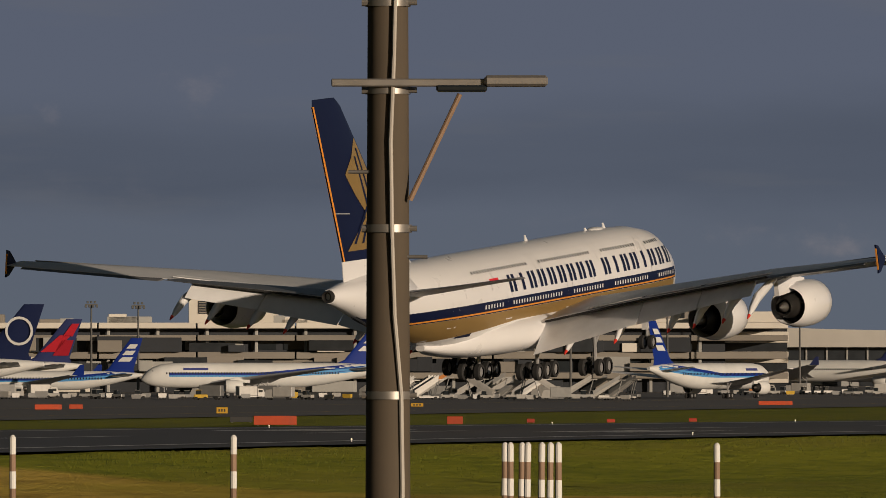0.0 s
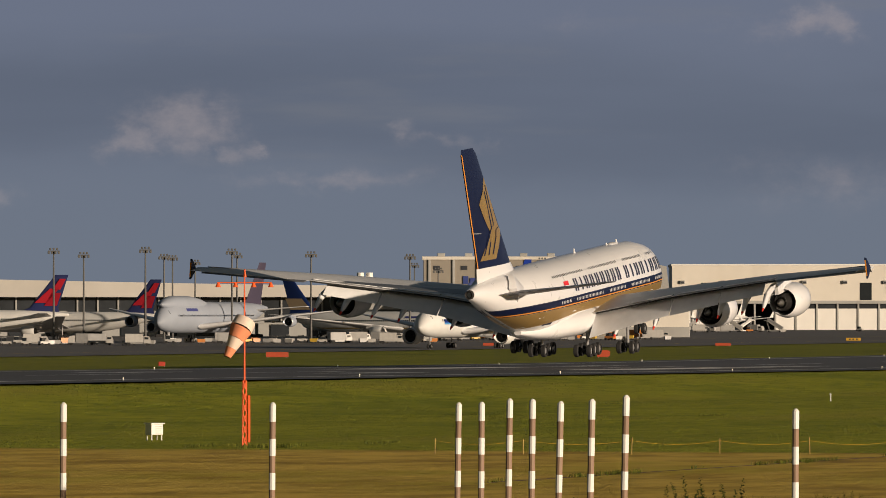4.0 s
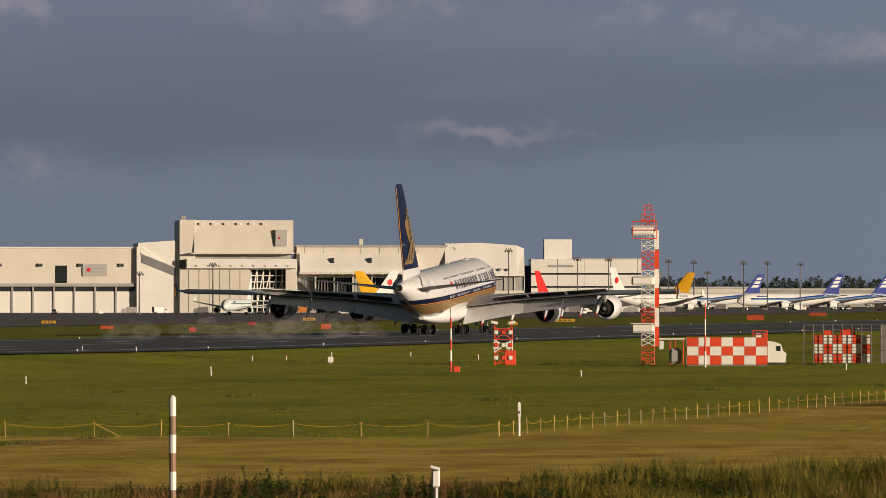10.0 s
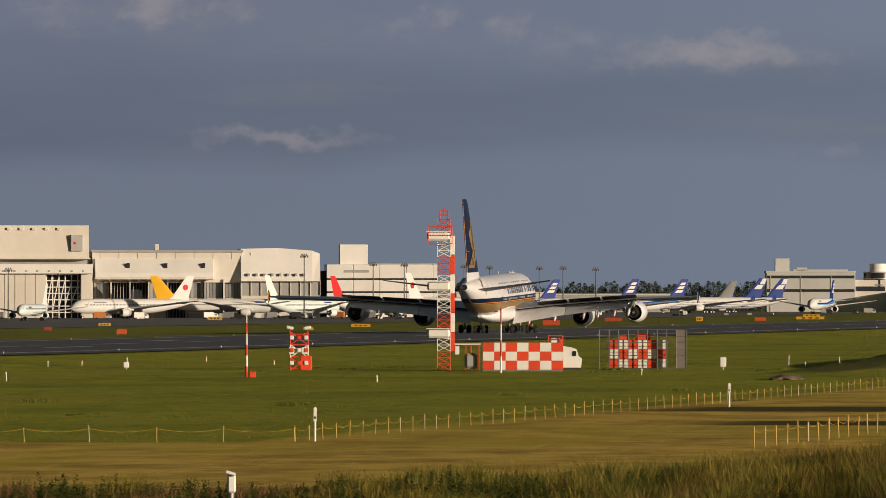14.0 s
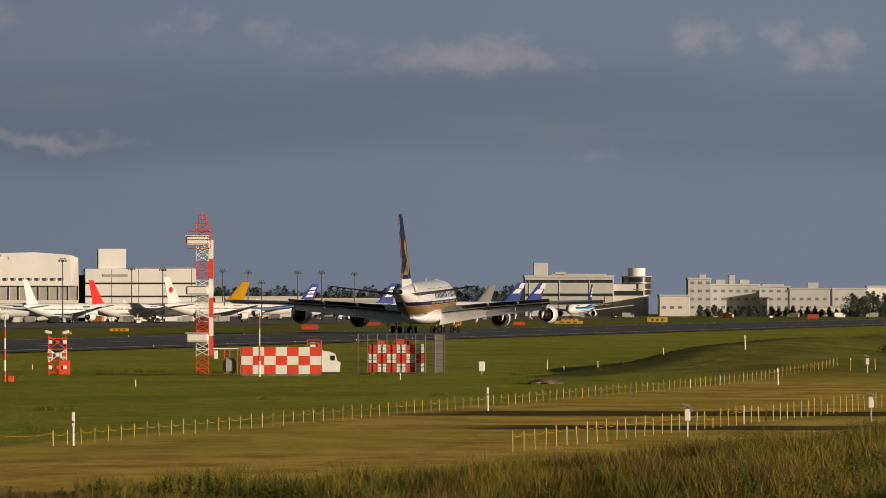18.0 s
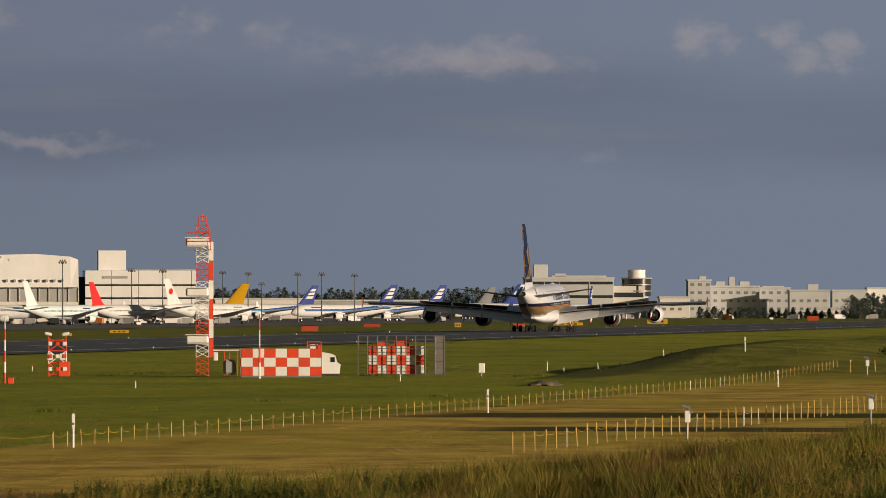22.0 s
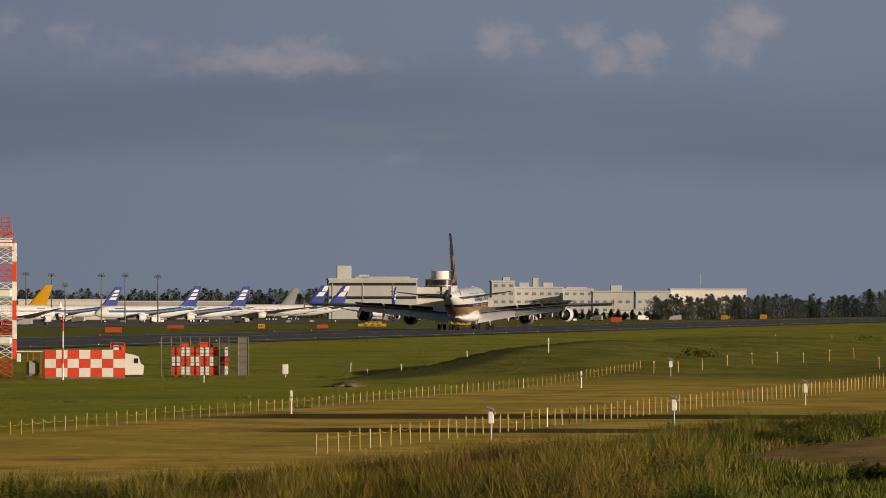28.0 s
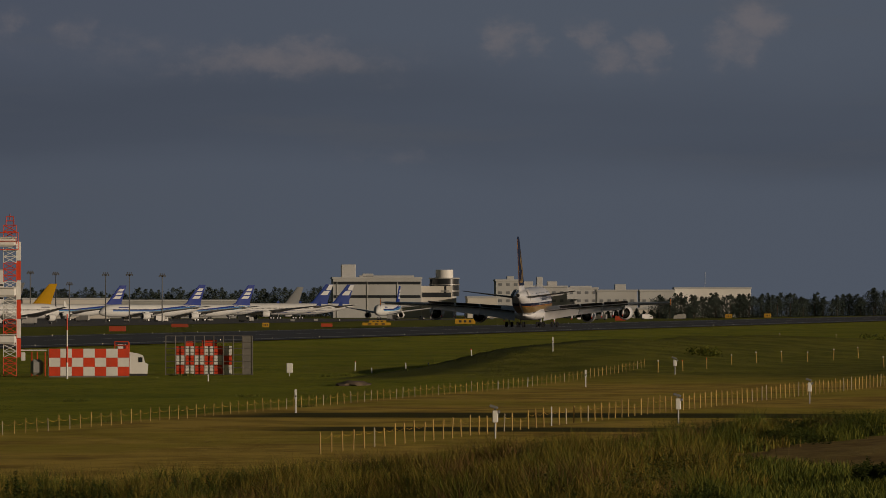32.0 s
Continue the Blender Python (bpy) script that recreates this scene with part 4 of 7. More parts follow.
def build_pavement():
    rw = solo("runway", strip_mesh(RUN_X - 38, RUN_X + 38, 60, 4000, .12), M_ASPHALT, "long dark asphalt runway with white markings", "runway", kind="structure")
    for x in (-29.2, 29.2):
        part("edge_line", strip_mesh(RUN_X + x - .6, RUN_X + x + .6, 180, 3900, .15), M_LINE, rw, "white edge line")
    y = 300
    while y < 3600:
        part("centre_dash", strip_mesh(RUN_X - .45, RUN_X + .45, y, y + 30, .15), M_LINE, rw)
        y += 60
    for y, n in ((560, 3), (710, 2), (860, 2), (1010, 1), (1160, 1)):
        for k in range(n):
            for s in (-1, 1):
                xx = RUN_X + s * (10.5 + 3.2 * k)
                part("touchdown_bar", strip_mesh(xx - .9, xx + .9, y, y + 22.5, .15), M_LINE, rw, "white touchdown bar")
    for s in (-1, 1):
        xx = RUN_X + s * 13
        part("aiming_block", strip_mesh(xx - 4, xx + 4, 790, 850, .15), M_LINE, rw, "broad white aiming block")
    for x0, x1, y0, y1 in ((-1900, -485, -200, 3950),):
        solo("apron", strip_mesh(x0, x1, y0, y1, .10), M_CONC, "grey concrete apron" if x0 < -1000 else "grey asphalt taxiway", "pavement", kind="structure")
    for x in (-515, -590):
        solo("taxi_line", strip_mesh(x - .3, x + .3, 250, 3800, .16), M_YLINE, "yellow taxiway centre line", "marking", kind="structure")


build_pavement()

# ---- buildings ----
M_PANEL = material("white_cladding", (0.72, 0.705, 0.675), 0.55, 0, 0.06, .25, 0, 0.14, dirt_color=(.36, .32, .27), random_tone=.03)
M_CREAM = material("cream_cladding", (0.62, 0.585, 0.525), 0.6, 0, 0.06, .25, 0, 0.14, dirt_color=(.34, .29, .22), random_tone=.04)
M_TAN = material("tan_plaster", (0.25, 0.225, 0.19), 0.75, 0, 0.08, .3, 0, 0.2, dirt_color=(.2, .17, .13))
# darker and browner than the cream top fascia, with dirt streaks
M_TERM = material("stained_tan_terminal_panel", (0.22, 0.20, 0.175), 0.65, 0, 0.1, .25, 0, 0.25, dirt_color=(.16, .14, .11), random_tone=.1)
M_GREYW = material("grey_wall", (0.33, 0.33, 0.32), 0.7, 0, 0.12, .3, 0, 0.2)
M_DARKW = material("dark_glazing", (0.030, 0.034, 0.040), 0.22, 0, 0.35, .4)
# near-black stands in for the unlit inside of openings, bays and recesses
M_OPEN = material("unlit_black", (0.03, 0.034, 0.042), 0.9, 0, 0.3, .3)
M_ROOFW = material("pale_roof", (0.46, 0.44, 0.41), 0.6, 0, 0.08, .2, 0, 0.2, dirt_color=(.3, .27, .23))
M_STEEL = material("grey_steel", (0.26, 0.26, 0.26), 0.5, 0.5, 0.12, 1.0)
M_BLUEL = material("blue_lettering", (0.03, 0.05, 0.20), 0.5, 0, 0.08, 1.0)
# distance haze is mixed into these two wall and glass tones
M_FARW = material("hazy_far_wall", (0.47, 0.475, 0.475), 0.7, 0, 0.08, .2, 0, 0.15, dirt_color=(.25, .22, .2), random_tone=.08)
M_FARGL = material("hazy_far_glass", (0.19, 0.20, 0.215), 0.3, 0, 0.2, .3)
M_SIGNG = material("grey_sign_board", (0.40, 0.39, 0.38), 0.6, 0, 0.08, .5)
APRON = -1.3


def site(b_left, b_right, d, name, label, category="building", turn=0.0):
    """A building's frame: origin at its front left foot, x to the right, y away; returns it and its width."""
    a = P(b_left, d)
    b = P(b_right, d + math.tan(radians(turn)) * (b_left - b_right) * d / 1000)
    v = b - a
    ang = math.degrees(math.atan2(v.y, v.x))
    return thing(name, pose(a.x, a.y, APRON, 0, 0, ang), label, category), v.length


def slab(parent, name, x0, x1, z0, z1, y0, y1, mat, label="", bevel=.12):
    return part(name, cube(((x0 + x1) / 2, (y0 + y1) / 2, (z0 + z1) / 2), (x1 - x0, y1 - y0, z1 - z0), bevel=bevel), mat, parent, label)


def build_terminal():
    th, w = site(512, 408, 1930, "terminal_building", "long terminal with white fascia bands and dark glazing")
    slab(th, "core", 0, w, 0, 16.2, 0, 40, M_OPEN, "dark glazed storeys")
    for z0, z1, y in ((3.4, 4.9, -3.0), (8.2, 9.9, -1.6), (12.6, 14.0, -2.4), (15.6, 17.0, -3.4)):
        x = 0
        while x < w - 1:
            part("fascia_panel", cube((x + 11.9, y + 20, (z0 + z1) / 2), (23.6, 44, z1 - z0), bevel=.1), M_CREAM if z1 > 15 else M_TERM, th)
            x += 24
    x = 2
    while x < w:
        slab(th, "column", x, x + .8, 0, 15.6, -2.0, -1.2, M_GREYW)
        x += 12
    rng = random.Random(3)
    x = 5
    while x < w - 8:      # window bays of the storeys
        for z in (5.2, 10.4):
            slab(th, "window_bay", x, x + 6.2, z, z + 2.6, -.25, .2, M_GLASSD if rng.random() < .7 else M_GREYW, bevel=.03)
        x += 8
    for i in range(95):
        x, z = rng.uniform(2, w - 16), rng.choice((0.2, 4.9, 5.2, 9.9, 10.2))
        ww, hh = rng.uniform(2.5, 14), rng.uniform(1.6, 3.6)
        slab(th, "facade_box", x, x + ww, z, z + hh, rng.uniform(-7, -3.5), -.3, rng.choice((M_TERM, M_TERM, M_GREYW, M_DARKW, M_OPEN, M_OPEN, M_CREAM)), bevel=.06)
    for i in range(22):
        x = rng.uniform(2, w - 12)
        slab(th, "roof_unit", x, x + rng.uniform(1.5, 9), 17.0, 17.0 + rng.uniform(.8, 2.4), 4, 12, rng.choice((M_TERM, M_GREYW, M_CREAM)), bevel=.08)
    up, w2 = site(455, 408, 1980, "terminal_block", "upper terminal block with white bands and small windows")
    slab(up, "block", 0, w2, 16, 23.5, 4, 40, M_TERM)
    for z in (17.2, 20.2):
        slab(up, "band", 0, w2 + .5, z, z + 1.1, 3.2, 40, M_CREAM)
        x = 3
        while x < w2 - 4:
            slab(up, "window", x, x + 3.0, z + 1.2, z + 2.5, 3.85, 4.2, M_GLASSD, bevel=.03)
            x += 5.5
    slab(up, "plant_room", 6, 26, 23.5, 27, 10, 30, M_GREYW, "grey rooftop plant room")
    slab(up, "roof_edge", -1, w2 + 1, 23.5, 24.1, 3, 41, M_PANEL)
    hut, wh = site(475.8, 464.4, 1965, "rooftop_block", "cream rooftop block with a dark louvre on the terminal")
    slab(hut, "block", 0, wh, 16.5, 24.6, 2, 22, M_CREAM)
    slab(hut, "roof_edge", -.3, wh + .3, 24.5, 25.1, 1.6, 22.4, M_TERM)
    slab(hut, "louvre", 2.4, 6.2, 19.4, 22.6, 1.8, 2.2, M_OPEN, bevel=.05)
    for k in range(5):
        slab(hut, "louvre_blade", 2.5, 6.1, 19.6 + .62 * k, 19.85 + .62 * k, 1.6, 1.85, M_TERM, bevel=.03)
    lo, w3 = site(408.5, 400, 1970, "terminal_annex", "low pale annex with banded windows")
    for z in (0, 5, 10, 15):
        slab(lo, "floor_band", 0, w3, z + 2.2, z + 5, 0, 30, M_CREAM)
        slab(lo, "glazing", .3, w3 - .3, z, z + 2.2, .6, 29, M_DARKW)


def build_pier():
    th, w = site(403, 338, 2330, "boarding_pier", "low boarding pier with broad pale roof and dark glass front")
    slab(th, "glass_front", 0, w, 4.5, 11.6, 0, 26, M_DARKW, "dark glass front")
    slab(th, "ground_floor", 0, w, 0, 4.5, 2, 26, M_GREYW)
    bm = bmesh.new()
    prism(bm, [(-4, 11.6), (w + 4, 11.6), (w + 4, 14.6), (w * .55, 15.6), (w * .12, 16.9), (-4, 17.8)], -5, 30)
    part("roof", bm, M_ROOFW, th, "broad pale roof")
    x = 0
    while x < w:
        slab(th, "mullion", x, x + .5, 4.5, 11.6, -.5, 0, M_GREYW, bevel=.04)
        x += 6
    x = 6
    while x < w - 10:
        slab(th, "door_bay", x, x + 5.5, .2, 3.6, 1.6, 2.1, M_DARKW, bevel=.05)
        x += 11
    slab(th, "gable", -6, 6, 0, 14.0, -3.5, -2, M_PANEL)
    for k, (x, hh) in enumerate(((8, 12), (40, 11), (70, 11), (98, 11))):
        br, _ = site(403 - (x + 3) / 2.33 * 1.0, 402 - (x + 5) / 2.33, 2300, "boarding_bridge", "pale boarding bridge on a steel leg")
        slab(br, "tunnel", -1.6, 1.6, 4.2, 7.2, -26, 8, M_PANEL)
        slab(br, "cab", -2.2, 2.2, 4.0, 7.6, -31, -26, M_GREYW)
        slab(br, "leg", -.5, .5, 0, 4.3, -22, -21, M_STEEL)
        slab(br, "wheel_carriage", -1.8, 1.8, 0, .9, -22.4, -20.6, M_TYRE)


def build_cargo():
    th, w = site(338.6, 307.4, 2300, "cargo_building", "large tan cargo building with blue lettering bars")
    slab(th, "hall", 0, w * .66, 0, 22.6, 0, 50, M_TAN)
    slab(th, "parapet", -.4, w * .66 + .4, 22.4, 23.4, -.5, 51, M_CREAM)
    slab(th, "right_hall", w * .66, w * .92, 0, 21.5, 2, 50, M_TAN)
    slab(th, "pale_top", w * .68, w * .90, 18.5, 22.0, 1.6, 49, M_PANEL)
    x = 3
    while x < w * .64:
        slab(th, "vent", x, x + 1.8, 19.5, 20.7, -.25, .2, M_OPEN, bevel=.05)
        slab(th, "roof_unit", x + 1, x + 3.2, 23.4, 24.4, 6, 9, M_GREYW)
        x += 8
    for k in range(8):
        slab(th, "lettering_bar", 11.5 + 2.0 * k + (1.2 if k > 5 else 0), 13.1 + 2.0 * k + (1.2 if k > 5 else 0), 15.4, 17.2 + (.5 if k in (0, 6) else 0), -.35, .1, M_BLUEL, "blue lettering bar", bevel=.05)
    for x in np.linspace(w * .02, w * .9, 10):
        slab(th, "pilaster", x, x + .7, 0, 22.4, -.5, .3, M_GREYW, bevel=.05)
    for x in np.linspace(w * .05, w * .6, 8):
        slab(th, "dock_door", x, x + 4, 0, 5, -.3, .2, M_OPEN, bevel=.08)
    bm = bmesh.new()
    prism(bm, [(w * .92, 0), (w * 1.02, 0), (w * .985, 20.5), (w * .92, 21.5)], 0, 40)
    part("sloped_end", bm, M_GREYW, th, "grey sloping end")
    for i in range(7):
        part("lattice_bar", rods([((w * .45 + i * 4, -.6, 8), (w * .45 + i * 4, -.6, 20)), ((w * .45, -.6, 8 + i * 2), (w * .9, -.6, 8 + i * 2))], .16, 5), M_STEEL, th)
    t2, w2 = site(328.7, 315, 2120, "cargo_shed", "tan cargo shed with open doors")
    slab(t2, "hall", 0, w2, 0, 17.0, 0, 30, M_TAN)
    slab(t2, "pale_corner", w2 * .78, w2 + .3, 4, 17.2, -.3, 30, M_CREAM)
    for k in range(3):
        slab(t2, "shed_door", 2 + 7 * k, 7.5 + 7 * k, 0, 6, -.2, .3, M_OPEN, bevel=.06)
    t3, w3 = site(314, 305, 2250, "flat_roofed_store", "cream store with grey base")
    slab(t3, "hall", 0, w3, 0, 13.5, 0, 30, M_CREAM)
    slab(t3, "base", -.2, w3 + .2, 0, 3, -.3, 30, M_GREYW)
    t4, w4 = site(349.5, 339, 2250, "freight_office", "low office with blue lettering bars on the roof")
    slab(t4, "office", 0, w4, 0, 11.5, 0, 30, M_GREYW)
    slab(t4, "window_band", .5, w4 - .5, 6, 8, -.15, .3, M_DARKW, bevel=.04)
    for k in range(3):
        slab(t4, "letter_block", w4 * .45 + 2.0 * k, w4 * .45 + 1.5 + 2.0 * k, 12, 14, 2, 2.4, M_BLUEL, "blue letter block", bevel=.05)
    for k in (0, 2.6):
        bm = bmesh.new()
        rod(bm, (w4 * .28 + k, 6, 11), (w4 * .28 + k, 6, 18.5), 1.0, n=14)
        part("silo", bm, M_PANEL, t4, "white silo")


def build_hangars():
    D = 3000

    def front(b):      # the hangars stand in one line, slightly turned
        return D + .10 * (307.2 - b)
    th, w = site(307.2, 273.2, front(307.2), "long_hangar", "long cream hangar with sliding doors along its foot", turn=2)
    slab(th, "upper_wall", 0, w, 10.6, 24.6, 0, 70, M_CREAM)
    slab(th, "roof_edge", -.3, w + .3, 24.4, 25.1, -.4, 70, M_PANEL)
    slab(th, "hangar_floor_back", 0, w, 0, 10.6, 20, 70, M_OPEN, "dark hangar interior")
    slab(th, "lintel", 0, w, 10.0, 11.2, -.8, 1, M_GREYW)
    n = 13
    for i in range(n):
        x0 = w * i / n
        open_bay = 2 <= i <= 4
        if open_bay:
            continue
        slab(th, "door_leaf", x0 + .25, x0 + w / n - .25, 0, 8.2, .6, 1.1, M_PANEL)
        slab(th, "door_light", x0 + .4, x0 + w / n - .4, 8.2, 10.0, .7, 1.0, M_DARKW, bevel=.04)
    for i in range(n + 1):
        slab(th, "door_post", w * i / n - .35, w * i / n + .35, 0, 10.0, .2, 1.4, M_GREYW, bevel=.05)
    for i in range(8):
        x = 4 + i * 15.4
        part("vent_hood", cube((x, -.5, 18.2), (1.9, .9, 1.3), bevel=.15), M_GREYW, th)
        slab(th, "vent_mouth", x - .7, x + .7, 17.7, 18.5, -1.0, -.93, M_OPEN, bevel=.02)
    slab(th, "tall_window", w * .72 - 2.2, w * .72 + 2.2, 11.4, 18.0, -.2, .2, M_GLASSD, bevel=.05)
    slab(th, "tall_window", w * .13 - 2.2, w * .13 + 2.2, 11.4, 18.0, -.2, .2, M_GLASSD, bevel=.05)
    slab(th, "sign_board", w * .845 - 4.8, w * .845 + 4.8, 14.0, 18.6, -.45, -.1, M_SIGNG, "grey sign board with a red mark")
    bm = bmesh.new()
    rod(bm, (w * .845 - 2.4, -.42, 16.4), (w * .845 - 2.4, -.5, 16.4), .8, n=16)
    part("sign_mark", bm, M_FLAG, th, "red round mark")
    for k in range(2):
        slab(th, "sign_bar", w * .845 - .8, w * .845 + 3.6, 16.7 - 1.2 * k, 17.3 - 1.2 * k, -.52, -.46, M_GREYW, bevel=.02)
    e, we = site(273.0, 267.9, front(273.0) - 1, "hangar_end", "cream sloping hangar end with a slanted window", turn=2)
    bm = bmesh.new()
    prism(bm, [(0, 0), (we, 0), (we, 27.6), (0, 26.6)], 0, 60)
    part("end_wall", bm, M_PANEL, e)
    bm = bmesh.new()
    prism(bm, [(-.6, 0), (we + .4, 0), (we + .4, 14.6), (1.6, 25.0), (-.6, 25.2)], -.6, .2)
    part("front_wedge", bm, M_PANEL, e, "pale wedge-shaped front wall")
    bm = bmesh.new()
    prism(bm, [(1.2, 19.2), (we - 1.2, 14.0), (we - 1.2, 17.2), (1.2, 22.6)], -.8, -.3)
    part("slanted_window", bm, M_FARGL, e, "slanted grey window")
    bm = bmesh.new()
    prism(bm, [(1.0, 22.5), (we - 1.0, 17.1), (we - 1.0, 17.5), (1.0, 22.95)], -.9, -.3)
    part("window_head", bm, M_PANEL, e)
    b, wb = site(267.8, 253.4, front(267.8) - 3, "tall_hangar", "tall cream hangar with projecting sloped front", turn=2)
    slab(b, "side_bay", 0, wb * .14, 0, 35.4, .5, 70, M_CREAM)
    bm = bmesh.new()
    loft(bm, [[Vector((x, y, z)) for y, z in ((-.4, 22.6), (1.2, 35.2), (70, 35.2), (70, 22.6))] for x in (wb * .13, wb)])
    part("sloped_front", bm, M_CREAM, b, "sloped upper front")
    slab(b, "ledge", wb * .10, wb * 1.01, 22.3, 22.9, -3.2, 20, M_CREAM)
    # the shadow under the ledge is carried by this darker grey
    slab(b, "recess", wb * .12, wb * .98, 20.4, 22.3, 2, 20, M_GREYW, "grey recess, its shade put into the colour")
    slab(b, "canopy", wb * .06, wb * 1.03, 16.9, 20.5, -2.6, 20, M_PANEL, "deep pale canopy")
    slab(b, "side_window", -.3, wb * .05, 16.8, 20.2, .3, .7, M_FARGL, bevel=.04)
    for i in range(9):
        slab(b, "canopy_lamp", wb * (.14 + .1 * i), wb * (.14 + .1 * i) + .7, 17.6, 18.2, -2.8, -2.5, M_GREYW, bevel=.04)
    slab(b, "left_pier", 0, wb * .62, 0, 17.0, -.5, 30, M_CREAM)
    slab(b, "right_pier", wb * .93, wb * 1.03, 0, 17.0, -.5, 30, M_CREAM)
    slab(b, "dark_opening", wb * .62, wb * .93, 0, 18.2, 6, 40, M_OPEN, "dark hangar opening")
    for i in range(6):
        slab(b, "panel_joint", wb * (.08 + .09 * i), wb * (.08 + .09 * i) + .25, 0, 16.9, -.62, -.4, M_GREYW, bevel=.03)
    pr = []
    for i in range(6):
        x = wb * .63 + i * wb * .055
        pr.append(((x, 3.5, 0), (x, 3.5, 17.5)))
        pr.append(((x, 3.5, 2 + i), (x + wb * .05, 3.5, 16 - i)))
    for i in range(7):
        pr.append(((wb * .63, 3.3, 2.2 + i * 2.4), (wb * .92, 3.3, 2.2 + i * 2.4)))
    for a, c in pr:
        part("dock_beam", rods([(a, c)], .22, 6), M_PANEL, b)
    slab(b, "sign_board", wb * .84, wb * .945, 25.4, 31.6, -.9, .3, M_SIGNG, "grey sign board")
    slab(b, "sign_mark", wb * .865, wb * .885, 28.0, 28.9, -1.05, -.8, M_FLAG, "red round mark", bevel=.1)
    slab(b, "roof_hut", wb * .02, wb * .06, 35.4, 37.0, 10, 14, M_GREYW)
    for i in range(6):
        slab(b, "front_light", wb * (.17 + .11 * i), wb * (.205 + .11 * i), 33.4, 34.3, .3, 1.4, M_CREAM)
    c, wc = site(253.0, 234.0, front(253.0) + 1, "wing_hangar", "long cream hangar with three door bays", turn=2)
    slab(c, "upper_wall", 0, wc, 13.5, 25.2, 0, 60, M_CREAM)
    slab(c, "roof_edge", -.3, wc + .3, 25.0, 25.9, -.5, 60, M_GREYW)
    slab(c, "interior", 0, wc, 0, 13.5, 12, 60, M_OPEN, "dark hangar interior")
    bm = bmesh.new()
    loft(bm, [[Vector((x, y, z)) for y, z in ((-5.0, 15.4), (-4.6, 17.2), (-1.0, 22.6), (.2, 22.6), (.2, 15.4))] for x in (wc * .02, wc * .80)])
    part("sloped_canopy", bm, M_PANEL, c, "pale canopy with a sloping top")
    slab(c, "canopy_edge", wc * .02 - .3, wc * .80 + .3, 14.7, 15.5, -5.3, .2, M_CREAM)
    for i in range(12):
        x0 = wc * (.02 + .78 * i / 12)
        slab(c, "eave_lamp", x0 + 1.2, x0 + 1.8, 14.3, 14.7, -5.2, -4.6, M_GREYW, bevel=.04)
    for i in range(9):
        x0 = wc * i / 8
        slab(c, "bay_post", x0 - .3, x0 + .3, 0, 14.8, -1.0, .4, M_CREAM if i % 2 else M_GREYW, bevel=.05)
        if i < 8 and i not in (1, 2, 4):
            slab(c, "door_leaf", x0 + .6, x0 + wc / 8 - .6, 0, 7.6, 1.2, 1.7, M_CREAM)
            for k in range(5):
                slab(c, "door_window", x0 + .6 + k * (wc / 8 - 1.2) / 5, x0 + .6 + (k + .9) * (wc / 8 - 1.2) / 5, 7.7, 14.2, 1.2, 1.6, M_FARGL if (i + k) % 3 else M_GREYW, bevel=.03)
        slab(c, "wall_joint", x0 + 3, x0 + 3.15, 22.6, 25.0, -.12, .1, M_GREYW, bevel=.02)
    for i in (1, 2, 4):
        x0 = wc * i / 8
        pr = [((x0 + 1 + k * 1.3, 6, 0), (x0 + 1.6 + k * 1.1, 6, 13.5)) for k in range(5)]
        part("dock_beam", rods(pr, .16, 5), M_GREYW, c)
    for i in range(3):
        bm = bmesh.new()
        prism(bm, [(wc * (.22 + .25 * i), 17.8), (wc * (.22 + .25 * i) + 1.6, 17.8), (wc * (.22 + .25 * i) + 1.6, 21.0), (wc * (.22 + .25 * i), 20.8)], -3.4, -2.4)
        part("canopy_window", bm, M_DARKW, c)
    slab(c, "roof_vent", wc * .42, wc * .42 + 1.5, 25.9, 28.2, 8, 10, M_CREAM)
    d, wd = site(234.2, 224.2, front(234.2) - 1, "sloped_hangar", "cream hangar with sloping roof and glazed band", turn=2)
    bm = bmesh.new()
    loft(bm, [[Vector((x, y, z)) for y, z in ((-1.5, 14.0), (3 + (1 - k) * 0, 24.5 + 2.2 * k2), (60, 24.5 + 2.2 * k2), (60, 14.0))] for k, x, k2 in ((0, 0, .85), (.5, wd * .45, 1.0), (.95, wd * .90, .55), (1, wd, 0.0))])
    part("sloped_front", bm, M_PANEL, d)
    slab(d, "glazed_band", 0, wd, 8.6, 14.0, 1, 50, M_GREYW, "grey glazed band")
    for i in range(9):
        slab(d, "glazing_post", wd * i / 8 - .12, wd * i / 8 + .12, 8.6, 14.0, .5, 1.2, M_CREAM, bevel=.04)
    slab(d, "door_base", 0, wd, 0, 8.6, .8, 40, M_CREAM)
    for i in range(8):
        slab(d, "front_light", wd * (.08 + .1 * i), wd * (.08 + .1 * i) + .9, 16.0, 17.0, -1.7, -.6, M_GREYW, bevel=.05)
    e2, w2 = site(223.4, 209.4, 3150, "banded_building", "white building with dark window bands", turn=2)
    slab(e2, "core", 0, w2, 0, 20.4, .8, 35, M_DARKW, "dark window bands")
    slab(e2, "dark_side", -3.2, 0, 0, 18.5, 3, 30, M_OPEN)
    for i, (z0, z1) in enumerate(((0, 4.4), (5.2, 9.6), (10.3, 14.8), (15.5, 21.0))):
        x = 0
        while x < w2 - .1:
            slab(e2, "wall_panel", x + .05, min(w2, x + 10.5), z0, z1, 0, 34, M_PANEL)
            x += 10.6
    slab(e2, "penthouse", 5.4, 16.5, 21, 29.0, 4, 18, M_PANEL, "white penthouse")
    slab(e2, "sign_bar", 7, 17, 17.8, 18.8, -.2, 0, M_GREYW, "grey lettering bar", bevel=.04)
